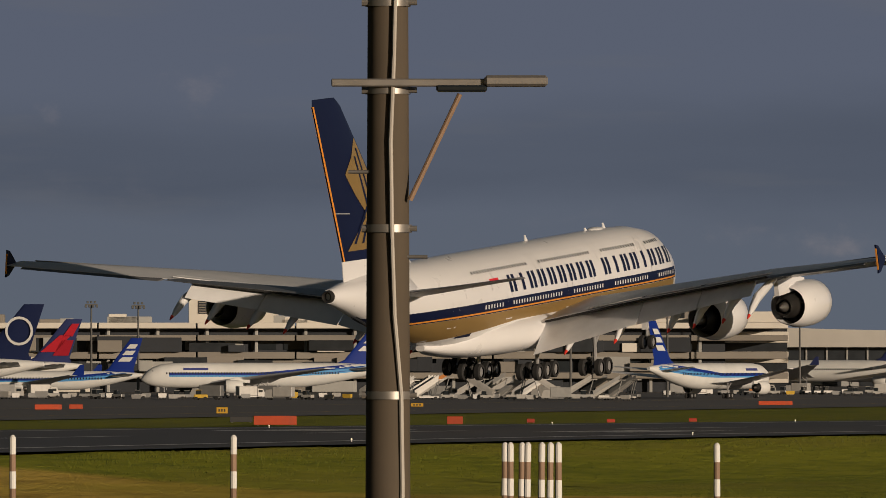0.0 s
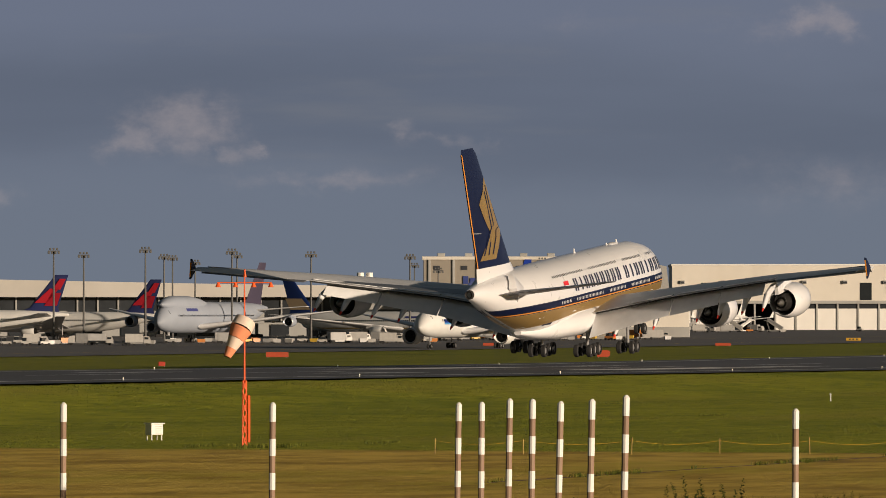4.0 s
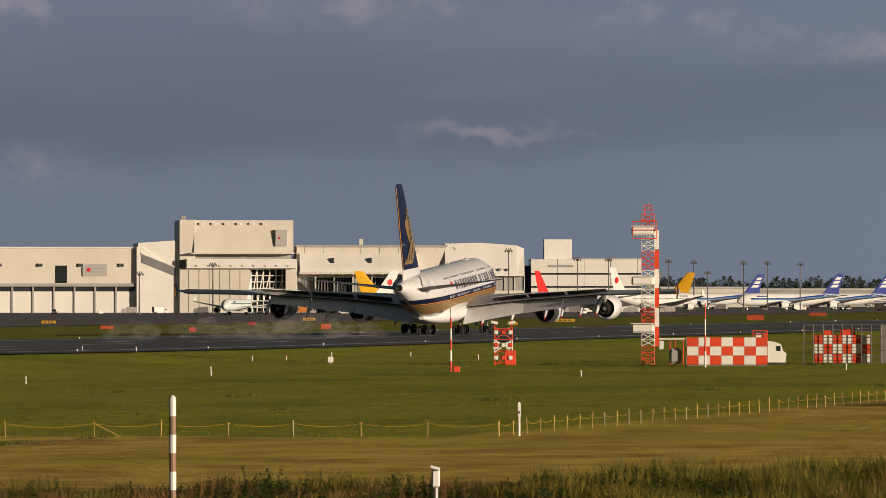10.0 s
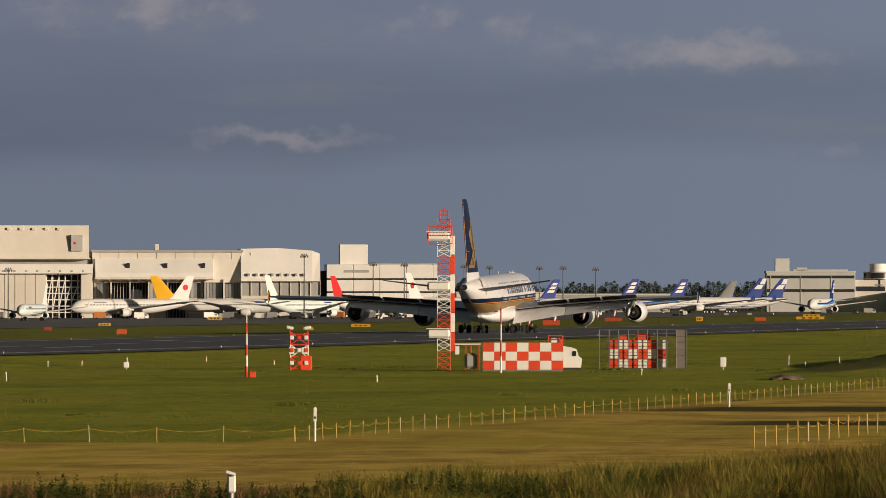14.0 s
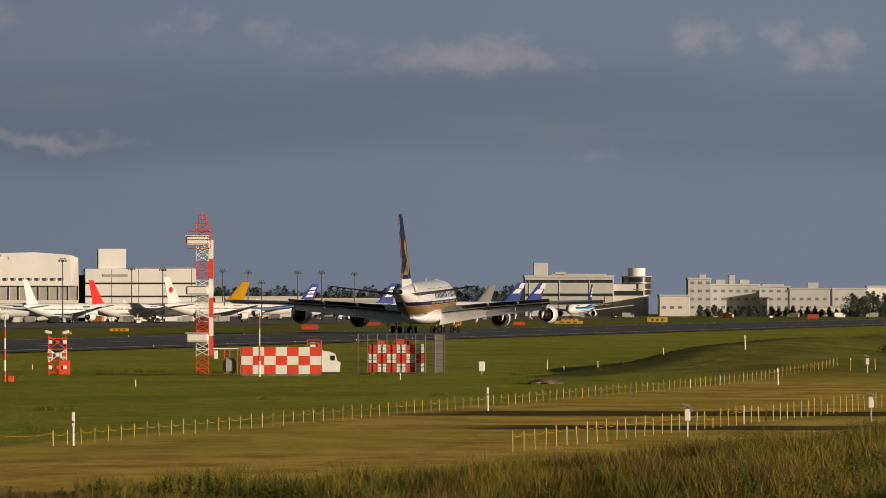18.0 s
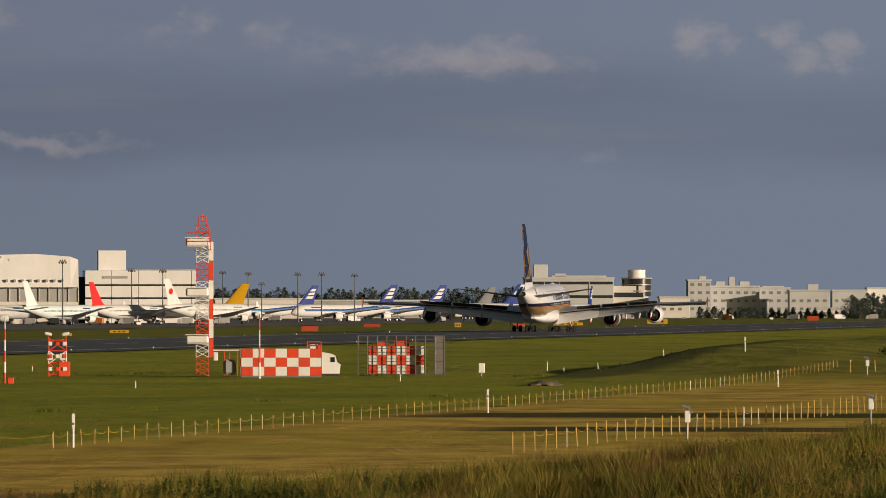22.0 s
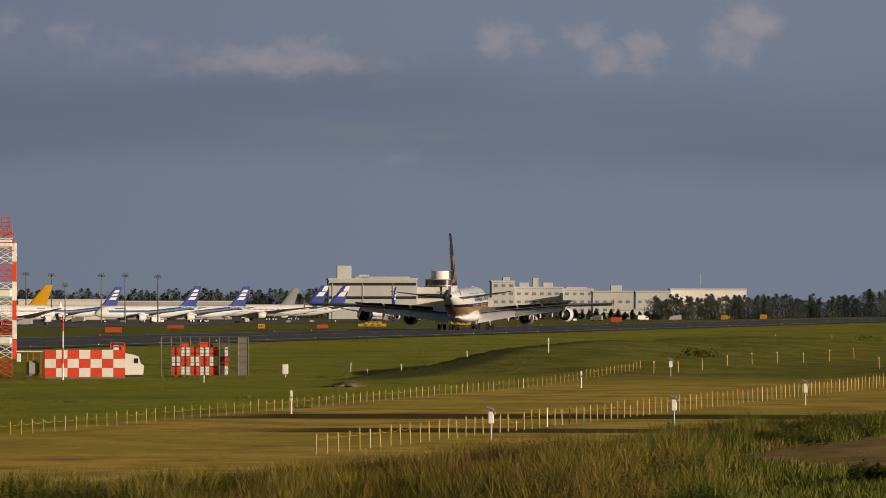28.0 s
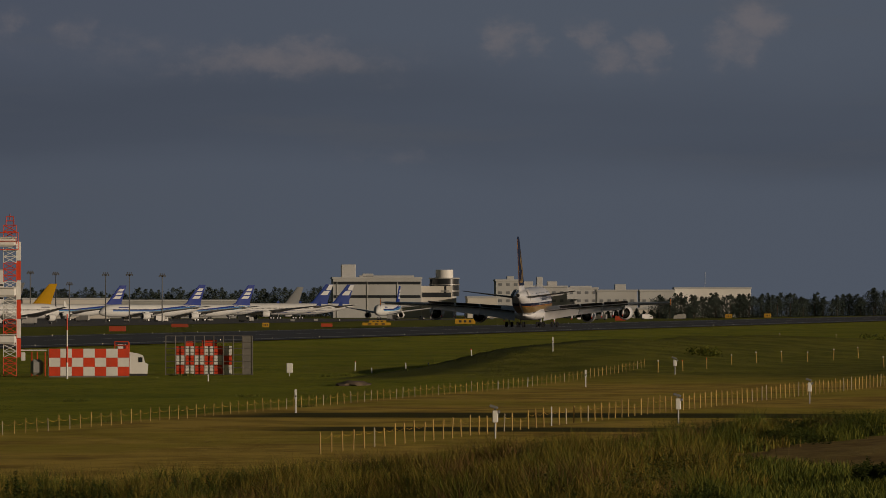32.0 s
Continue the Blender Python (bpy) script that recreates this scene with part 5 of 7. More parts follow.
    slab(e2, "roof_rail", 18, w2, 21.0, 21.5, 1, 34, M_GREYW)


def block(b0, b1, d, top_px, name, label, mat, windows=True, z_extra=()):
    th, w = site(b0, b1, d, name, label, turn=2)
    h = EYE - APRON + top_px * d / 14000
    slab(th, "wall", 0, w, 0, h, 0, 30, mat)
    slab(th, "parapet", -.4, w + .4, h - .3, h + .7, -.4, 30.4, M_FARW)
    if windows:
        z = 4.0
        while z < h - 2.4:
            x = 1.5
            while x < w - 2.5:
                slab(th, "window", x, x + 1.9, z, z + 1.5, -.15, .2, M_FARGL, bevel=.03)
                x += 4.2
            z += 4.4
    for x0, x1, e in z_extra:
        slab(th, "roof_house", w * x0, w * x1, h, h + e, 4, 14 if x1 - x0 > .05 else 4.5, mat)
    return th, w, h


def build_far():
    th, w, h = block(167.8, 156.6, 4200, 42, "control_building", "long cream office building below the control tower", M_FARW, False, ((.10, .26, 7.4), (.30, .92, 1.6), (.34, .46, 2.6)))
    for z in (h - 10.4, h - 3.2):
        slab(th, "window_band", .5, w - .5, z, z + 1.5, -.2, .3, M_DARKW, "grey window band", bevel=.04)
    x = 2
    while x < w:
        slab(th, "pier", x, x + .35, 0, h - 2, -.35, .1, M_FARW, bevel=.03)
        x += 16
    slab(th, "lower_wing", w, w * 1.35, 0, 17, 4, 30, M_CREAM)
    slab(th, "lower_window_band", w + .5, w * 1.35 - .5, 11, 13.5, 3.7, 4.2, M_DARKW, bevel=.04)
    c = P(153.7, 4214)
    tw = thing("control_tower", pose(c.x, c.y, APRON - .6), "round cream tower with dark glazed ring", "tower")
    for z0, z1, r, mt, nm in ((0, 12.2, 6.4, M_FARW, "shaft"), (12.2, 14.6, 7.9, M_DARKW, "glazed_ring"), (14.6, 15.2, 8.2, M_STEEL, "ring_sill"), (15.2, 18.0, 7.9, M_DARKW, "glazed_ring"), (18.0, 18.6, 8.2, M_STEEL, "ring_sill"), (18.6, 21.4, 7.9, M_DARKW, "glazed_ring"), (21.4, 22.0, 8.3, M_GREYW, "roof_ring"), (22.0, 26.2, 4.7, M_PANEL, "roof_drum")):
        bm = bmesh.new()
        rod(bm, (0, 0, z0), (0, 0, z1), r, n=28)
        part(nm, bm, mt, tw, smooth=True)
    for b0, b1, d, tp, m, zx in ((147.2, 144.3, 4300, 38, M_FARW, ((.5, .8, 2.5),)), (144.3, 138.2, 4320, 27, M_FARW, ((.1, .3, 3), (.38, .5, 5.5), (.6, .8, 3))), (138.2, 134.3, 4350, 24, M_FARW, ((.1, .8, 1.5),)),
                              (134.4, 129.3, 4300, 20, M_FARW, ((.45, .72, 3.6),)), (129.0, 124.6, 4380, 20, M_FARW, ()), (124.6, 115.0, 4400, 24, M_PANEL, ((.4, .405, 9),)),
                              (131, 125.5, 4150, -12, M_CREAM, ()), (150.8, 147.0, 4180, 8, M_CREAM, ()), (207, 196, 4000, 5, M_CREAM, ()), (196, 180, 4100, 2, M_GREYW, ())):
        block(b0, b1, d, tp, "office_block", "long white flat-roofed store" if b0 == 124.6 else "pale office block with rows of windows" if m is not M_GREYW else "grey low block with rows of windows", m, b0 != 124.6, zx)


build_terminal()
build_pier()
build_cargo()
build_hangars()
build_far()


# ---- parked aircraft ----
def park(b, d, yaw, kind, livery):
    """The fin's bearing and distance, and the nose's turn to the left from the line of sight."""
    L_ = KINDS[kind][0]
    rz = math.degrees((b - AIM) / 1000) + yaw
    at = P(b, d) + Matrix.Rotation(radians(rz), 3, "Z") @ Vector((0, 31 * L_ / 70.4, 0))
    return parked_airliner(kind, livery, pose(at.x, at.y, APRON + .11, 0, 0, rz))


for row in ((497.5, 1500, 75, "wide", "navyp"), (492, 1770, 80, "mid", "red"), (483.6, 1660, 84, "small", "blue"), (453.0, 1700, 100, "twin", "blue"), (416.4, 1600, -27, "twin", "blue"),
            (385.7, 2080, 70, "mid", "red"), (373.6, 2080, 62, "twin", "red"), (359.6, 1930, 158, "jumbo", "dark"), (354.6, 2040, -125, "twin", "globe"),
            (333.2, 2230, 112, "twin", "globe"), (324.3, 2200, 112, "twin", "globe"), (311.8, 2150, 118, "wide", "globe"),
            (298.2, 2975, 150, "small", "plain"), (258.9, 2680, 166, "small", "greenish"), (241.4, 2920, 123, "twin", "crane"), (244.2, 2990, -82, "twin", "yellow"),
            (230.4, 2870, -30, "twin", "greenish"), (222.1, 2950, -32, "twin", "sunred"), (212.5, 2960, -34, "mid", "crane"), (208.0, 3050, 60, "twin", "plain"), (204.0, 3250, 80, "twin", "yellow"),
            (195.0, 3560, 118, "twin", "blue"), (185.0, 3420, 122, "twin", "blue"), (178.8, 3480, 120, "twin", "blue"), (172.6, 3900, 70, "twin", "plain"), (169.0, 3850, 110, "mid", "cargo"), (166.3, 3920, 110, "mid", "cargo"), (159.5, 3700, 168, "twin", "blue")):
    park(*row)
taxiing = parked_airliner("wide", "blue", Matrix.Identity(4))
tagged(taxiing, "white airliner with blue stripe, taxiing slowly", "airliner", "taxiing airliners")
jumbo = superjumbo()


# ---- masts, signs and equipment ----
M_RW = material("red_paint_weathered", (0.66, 0.055, 0.015), 0.55, 0, 0.14, 2.0, 0, 0.15)
M_WP = material("white_paint_weathered", (0.74, 0.73, 0.70), 0.55, 0, 0.08, 2.0, 0, 0.15, dirt_color=(.4, .36, .3))
M_ORG = material("orange_board_paint", (0.72, 0.10, 0.015), 0.6, 0, 0.12, 2.0, 0, 0.12)
M_YEL = material("yellow_board_paint", (0.50, 0.28, 0.015), 0.6, 0, 0.12, 2.0, 0, 0.12)
M_BLK = material("black_board_paint", (0.03, 0.03, 0.032), 0.6, 0, 0.2, 2.0)
M_POLEB = material("rust_red_band", (0.27, 0.175, 0.115), 0.65, 0, 0.18, 6.0, 0, 0.25)
M_CONCP = material("pole_concrete", (0.085, 0.066, 0.046), 0.85, 0, 0.16, 5.0, .002, 0.35, dirt_color=(.09, .07, .05))
M_GALV = material("galvanised_steel", (0.30, 0.28, 0.26), 0.45, 0.7, 0.15, 6.0)
M_CABLE = material("cable_sheath", (0.45, 0.42, 0.38), 0.6, 0, 0.15, 8.0)
M_WOODY = material("yellow_post_paint", (0.42, 0.28, 0.075), 0.7, 0, 0.18, 6.0, 0, 0.3, random_tone=.15)


def stand(b, d, turn=0.0, z=None):
    p = P(b, d)
    return pose(p.x, p.y, ground_z(p.x, p.y) if z is None else z, 0, 0, math.degrees((b - AIM) / 1000) + turn)


def lattice_mast():
    th = thing("antenna_mast", stand(208.57, 812) @ Matrix.Diagonal((.90, .90, .968, 1)), "tall red and white lattice mast with three white antenna boxes", "mast")
    H, w = 16.0, .72
    for i in range(8):
        z0, z1 = H * i / 8, H * (i + 1) / 8
        mt = M_RW if i in (0, 2, 5) or i == 7 else M_WP
        if i == 7:
            mt = M_RW
        pr = []
        for sx in (-w, w):
            for sy in (-w, w):
                pr.append(((sx, sy, z0), (sx, sy, z1)))
        for k in range(3):
            za, zb = z0 + (z1 - z0) * k / 3, z0 + (z1 - z0) * (k + 1) / 3
            for a, b in (((-w, -w), (w, -w)), ((w, -w), (w, w)), ((w, w), (-w, w)), ((-w, w), (-w, -w))):
                pr.append(((*a, za), (*b, zb)))
                pr.append(((*b, za), (*a, zb)))
                pr.append(((*a, zb), (*b, zb)))
        part("lattice_section", rods(pr, .042, 5), mt, th, "red lattice section" if mt is M_RW else "white lattice section")
    # cable tray down one side
    for i in range(6):
        part("side_panel", cube((w + .28, -.3, 3.0 + i * 2.05), (.5, .5, 2.0), bevel=.03), M_RW if i in (0, 2, 4) else M_WP, th)
    for z in (3.9, 8.9, 14.2):
        bx = part("antenna_box", cube((-.6, -1.1, z), (2.6, .7, .95), bevel=.2), M_WP, th, "white antenna box")
        part("antenna_hood", cube((-.6, -1.25, z + .50), (2.8, 1.0, .09), bevel=.02), M_WP, bx)
        part("bracket", rods([((-.9, -.7, z - .4), (-.9, .7, z - .4)), ((.6, -.7, z - .4), (.6, .7, z - .4))], .06, 6), M_RW, th)
    pr = []
    for sx in (-1.75, .95):
        for sy in (-1.6, .9):
            pr.append(((sx, sy, 13.4), (sx, sy, 15.2)))
    for z in (13.4, 14.3, 15.2):
        for a, b in (((-1.75, -1.6), (.95, -1.6)), ((.95, -1.6), (.95, .9)), ((.95, .9), (-1.75, .9)), ((-1.75, .9), (-1.75, -1.6))):
            pr.append(((*a, z), (*b, z)))
    for a, b in pr:
        part("top_rail", rods([(a, b)], .045, 5), M_RW, th)
    part("top_frame", rods([((sx * .45, sy * .45, 16), (sx * .42, sy * .42, 16.9)) for sx in (-1, 1) for sy in (-1, 1)] + [((-.42, q, 16.9), (.42, q, 16.9)) for q in (-.42, .42)] + [((-.42, q, 16.45), (.42, q, 16.45)) for q in (-.42, .42)] + [((0, 0, 16.4), (0, 0, 17.2))], .05, 5), M_RW, th)
    part("service_cabinet", cube((1.5, -.3, 2.1), (.5, .6, .9), bevel=.05), M_WP, th)
    for x in (2.5, 3.1, 4.0):
        part("stay_post", rods([((x, 0, 0), (x, 0, 2.6))], .06, 6), M_RW, th)
    part("cable_bridge", rods([((1.2, 0, 2.75), (4.2, 0, 2.75))], .08, 6), M_WP, th)


def checker_shelter():
    th = thing("checkered_shelter", stand(198.6, 800), "red and white checkered equipment shelter with white cab end", "shelter")
    z0, h, Lx = .15, 2.75, 8.1
    part("frame", cube((0, 1.2, z0 + h / 2), (Lx - .1, 2.3, h - .06)), M_WP, th)
    for i in range(7):
        for j in range(3):
            part("checker_panel", cube((-Lx / 2 + Lx / 7 * (i + .5), 0, z0 + h / 3 * (j + .5)), (Lx / 7 - .012, .10, h / 3 - .012), bevel=.012), M_RW if (i + j) % 2 == 0 else M_WP, th)
    for i in range(2):
        for j in range(3):
            part("checker_panel", cube((-Lx / 2 - .03, .55 + 1.15 * i, z0 + h / 3 * (j + .5)), (.1, 1.1, h / 3 - .01), bevel=.01), M_RW if (i + j) % 2 else M_WP, th)
    cab = bmesh.new()
    prism(cab, [(Lx / 2 + .05, .35), (Lx / 2 + 1.85, .35), (Lx / 2 + 1.95, 1.3), (Lx / 2 + 1.62, 1.5), (Lx / 2 + 1.42, 2.2), (Lx / 2 + .9, 2.4), (Lx / 2 + .05, 2.55)], .1, 2.2)
    part("cab_end", cab, M_WP, th, "white sloping end")
    part("cab_window", cube((Lx / 2 + 1.15, .08, 1.78), (.42, .06, .5), bevel=.02), M_GLASSD, th)
    # black block that darkens the underside of the cab
    part("cab_sill", cube((Lx / 2 + .95, 1.1, .26), (1.8, 2.0, .22)), M_BLK, th)
    part("roof_box", cube((Lx / 2 - .35, .8, 3.05), (.5, .6, .5), bevel=.05), M_RW, th)
    part("rail_frame", rods([((2.6, .2, 2.9), (2.6, .2, 3.6)), ((4.0, .2, 2.9), (4.0, .2, 3.6)), ((2.6, .2, 3.6), (4.0, .2, 3.6)), ((2.6, .2, 3.25), (4.0, .2, 3.25)), ((4.05, .2, .3), (4.05, .2, 3.5))], .05, 6), M_RW, th, "red rail")
    part("roof_unit", cube((3.3, .9, 3.1), (.9, .8, .5), bevel=.06), M_WP, th)
    part("side_tank", cube((-Lx / 2 - 1.2, 1.4, 1.0), (1.3, 1.6, 1.6), bevel=.3), M_GREYW, th, "grey tank")
    part("skid", cube((0, 1.2, .08), (Lx, 2.2, .16)), M_STEEL, th)
    t2 = thing("monitor_aerial", stand(201.35, 786), "slender red and white aerial pole", "aerial")
    for i in range(4):
        bm = bmesh.new()
        rod(bm, (0, 0, 1.6 * i), (0, 0, 1.6 * (i + 1)), .10 if i < 2 else .07, n=8)
        part("aerial_section", bm, M_RW if i % 2 else M_WP, t2)
    t3 = thing("equipment_cage", stand(183.45, 822), "wire mesh cage round a checkered equipment hut", "cage")
    W, D2, H2 = 9.0, 4.5, 4.1
    for i in range(10):
        x = -W / 2 + W * i / 9
        for y in (0, D2):
            part("cage_post", rods([((x, y, 0), (x, y, H2))], .05, 6), M_GALV, t3)
    for y in (0, D2):
        for z in np.linspace(.1, H2, 7):
            part("cage_wire", rods([((-W / 2, y, z), (W / 2, y, z))], .034, 4), M_GALV, t3)
    for x in (-W / 2, W / 2):
        for z in np.linspace(.1, H2, 10):
            part("cage_wire", rods([((x, 0, z), (x, D2, z))], .03, 4), M_GALV, t3)
        for y in np.linspace(0, D2, 9):
            part("cage_wire", rods([((x, y, 0), (x, y, H2))], .03, 4), M_GALV, t3)
    part("end_mesh", cube((W / 2 - .55, .05, H2 / 2), (1.0, .06, H2 - .1)), M_GALV, t3, "dense grey mesh panel")
    t4 = thing("checkered_hut", stand(183.9, 823.5), "red and white checkered equipment hut inside the cage", "shelter")
    part("hut_core", cube((-.2, 1.4, 1.45), (5.7, 2.2, 2.8)), M_WP, t4)
    for i in range(6):
        for j in range(3):
            part("checker_panel", cube((-3.05 + .97 * (i + .5), .2, .1 + .98 * (j + .5)), (.93, .12, .94), bevel=.012), M_RW if (i + j) % 2 == 0 else M_WP, t4)
    part("roof_box", cube((.4, 1, 3.3), (1.6, 1, .7), bevel=.05), M_RW, t4)
    part("roof_box", cube((-1.6, 1, 3.2), (1.0, 1, .6), bevel=.05), M_RW, t4)


def light_rig():
    th = thing("light_rig", stand(226.86, 812), "red and white lattice stand with white lamp heads", "mast")
    pr = []
    for z in (0.2, 1.4, 2.6, 3.7):
        for a, b in (((-.9, -.9), (.9, -.9)), ((.9, -.9), (.9, .9)), ((.9, .9), (-.9, .9)), ((-.9, .9), (-.9, -.9))):
            pr.append(((*a, z), (*b, z)))
    for i, (z0, z1) in enumerate(((0, 1.3), (1.3, 2.6), (2.6, 3.9))):
        mt = M_WP if i == 1 else M_RW
        for sx in (-1, 1):
            for sy in (-1, 1):
                part("corner_post", rods([((sx * .9, sy * .9, z0), (sx * .9, sy * .9, z1))], .075, 6), mt, th)
            part("brace", rods([((-.9 * sx, -.9, z0), (.9 * sx, -.9, z1))], .06, 6), mt, th)
            part("brace", rods([((-.9 * sx, .9, z0), (.9 * sx, .9, z1))], .06, 6), mt, th)
            part("brace", rods([((.9 * sx, -.9, z0), (.9 * sx, .9, z1))], .06, 6), mt, th)
        for x in (-.75, .0, .72):
            part("lamp_unit", cube((x, -1.05, z0 + .75), (.42, .35, .42), bevel=.05), M_WP if (i + int(x * 2)) % 2 else M_RW, th)
    for a, b in pr:
        part("cross_rail", rods([(a, b)], .055, 6), M_RW, th)
    for x in (-.95, .85):
        part("lamp_head", cube((x, -.6, 4.35), (.75, .8, .32), Matrix.Rotation(.2 if x < 0 else -.2, 3, "Y"), .08), M_WP, th, "white lamp head")
        part("lamp_stem", rods([((x, -.5, 3.7), (x, -.5, 4.25))], .06, 6), M_RW, th)
    part("base_box", cube((.7, -.7, .75), (1.2, .8, 1.5), bevel=.05), M_RW, th, "red base cabinet")
    for x in (-.3, .2):
        part("mid_box", cube((x * 2.6, -.95, 2.0), (.55, .4, .7), bevel=.04), M_WP, th)
    rod_th = thing("marker_pole", stand(233.5, 740), "slender red and white marker pole with red foot", "pole")
    for i in range(6):
        bm = bmesh.new()
        rod(bm, (0, 0, i * 1.02), (0, 0, i * 1.02 + 1.02), .13 - .012 * i, .118 - .012 * i, n=10)
        part("pole_band", bm, M_RW if i % 2 == 0 else M_WP, rod_th)
    part("foot_box", cube((.55, 0, .25), (.6, .5, .6), bevel=.05), M_RW, rod_th)


def windsock():
    th = thing("windsock", stand(361.2, 436), "orange windsock mast with drooping orange and white sock", "windsock")
    bm = bmesh.new()
    rod(bm, (0, 0, 3.3), (0, 0, 9.7), .055, .04, n=8)
    part("upper_mast", bm, M_ORG, th)
    pr = [((sx * .11, sy * .11, 0), (sx * .08, sy * .08, 3.6)) for sx in (-1, 1) for sy in (-1, 1)]
    for k in range(6):
        a, b = k * .6, k * .6 + .6
        pr += [((-.11, -.11, a), (.1, -.1, b)), ((.11, -.11, a), (-.1, -.1, b)), ((-.11, .11, a), (.1, .1, b)), ((.11, -.11, a), (.1, .1, b))]
    part("lattice_base", rods(pr, .045, 6), M_ORG, th, "orange lattice base")
    part("winch_box", cube((.24, -.1, 1.5), (.16, .2, 2.6), bevel=.03), M_ORG, th)
    part("crossbar", rods([((-1.5, 0, 9.0), (1.5, 0, 9.0))], .035, 6), M_ORG, th)
    for x in (-1.45, -.5, .5, 1.45):
        bm = bmesh.new()
        rod(bm, (x, 0, 8.98), (x, 0, 8.75), .07, .16, n=10)
        part("lamp_shade", bm, M_ORG, th)
    bm = bmesh.new()
    rod(bm, (.02, 0, 9.3), (.02, 0, 9.75), .10, .02, n=8)
    part("top_lamp", bm, M_ORG, th)
    axis = [Vector((.06, -.15, 6.92)), Vector((-.18, -.35, 6.46)), Vector((-.47, -.5, 5.9)), Vector((-.73, -.6, 5.38)), Vector((-.95, -.68, 4.92))]
    rad = [.60, .63, .46, .31, .21]
    for i in range(4):
        a, b = axis[i], axis[i + 1]
        q = (b - a).to_track_quat("Z", "Y").to_matrix()
        rr = []
        for p, r in ((a, rad[i]), (b, rad[i + 1])):
            rr.append([p + q @ Vector((math.cos(t) * r * (1 + .05 * math.sin(3 * t)), math.sin(t) * r, 0)) for t in (2 * math.pi * k / 18 for k in range(18))])
        bm = bmesh.new()
        loft(bm, rr, caps=(i == 0))
        part("sock_band", bm, M_SOCKO if i % 2 else M_SOCKW, th, "orange cloth band" if i % 2 else "pale cloth band", smooth=True)
    part("hoop", rods([((0, 0, 6.9), (.05, -.15, 6.85))], .04, 6), M_ORG, th)
    wb = thing("instrument_screen", stand(372.6, 455, 38), "white louvred instrument box on short legs", "instrument box")
    part("cabinet", cube((0, 0, .62), (.86, .6, .62), bevel=.03), M_WP, wb)
    part("lid", cube((0, 0, .97), (1.0, .75, .07), bevel=.02), M_WP, wb)
    for k in range(4):
        part("louvre", cube((.1, -.31, .42 + .12 * k), (.5, .03, .03)), M_GREYW, wb)
    for sx in (-.36, .36):
        for sy in (-.22, .22):
            part("leg", rods([((sx, sy, 0), (sx, sy, .35))], .04, 6), M_WP, wb)


M_SOCKO = material("sock_orange_cloth", (0.68, 0.25, 0.13), 0.9, 0, 0.12, 3.0, .01)
M_SOCKW = material("sock_pale_cloth", (0.68, 0.56, 0.48), 0.9, 0, 0.12, 3.0, .01)


def striped_poles():
    """Rust-red and white marker poles of the near fence."""
    rows = [(-3662, 140, 117)] + [(-3184 + o, 153, 118 - k) for k, o in enumerate((0, 14, 28, 36, 63, 78, 99))] + [(-2805, 154, 117), (-2459, 171, 117), (-2091, 171, 117)]
    rows += [(o, e, 121 - 2.2 * k) for k, (o, e) in enumerate(((-1764, 171), (-1720, 170), (-1674, 164), (-1632, 165), (-1588, 169), (-1531, 165), (-1471, 158)))]
    rows += [(-1164, 182, 112), (-840, 189, 108), (-4050, 140, 117)]
    for o, e, d in rows:
        b = (2920 - o) / 14
        p = P(b, d)
        g = ground_z(p.x, p.y) - .1
        top = EYE - e * d / 14000
        lean = (o * 7 % 5 - 2) * .25 + (.9 if -1800 < o < -1400 else .3)
        th = thing("marker_pole", pose(p.x, p.y, g, 0, lean, 0), "thin fence pole banded rust-red and white", "pole", "fence poles")
        z, k = top - g, 0
        while z > 0.02:
            z1 = max(0, z - .252)
            bm = bmesh.new()
            rod(bm, (0, 0, z1), (0, 0, z), .047 if k % 2 else .050, n=10)
            part("pole_band", bm, M_POLEB if k % 2 else M_WP, th)
            z, k = z1, k + 1
        bm = bmesh.new()
        rod(bm, (0, 0, top - g), (0, 0, top - g + .035), .05, .02, n=10)
        part("pole_cap", bm, M_WP, th)


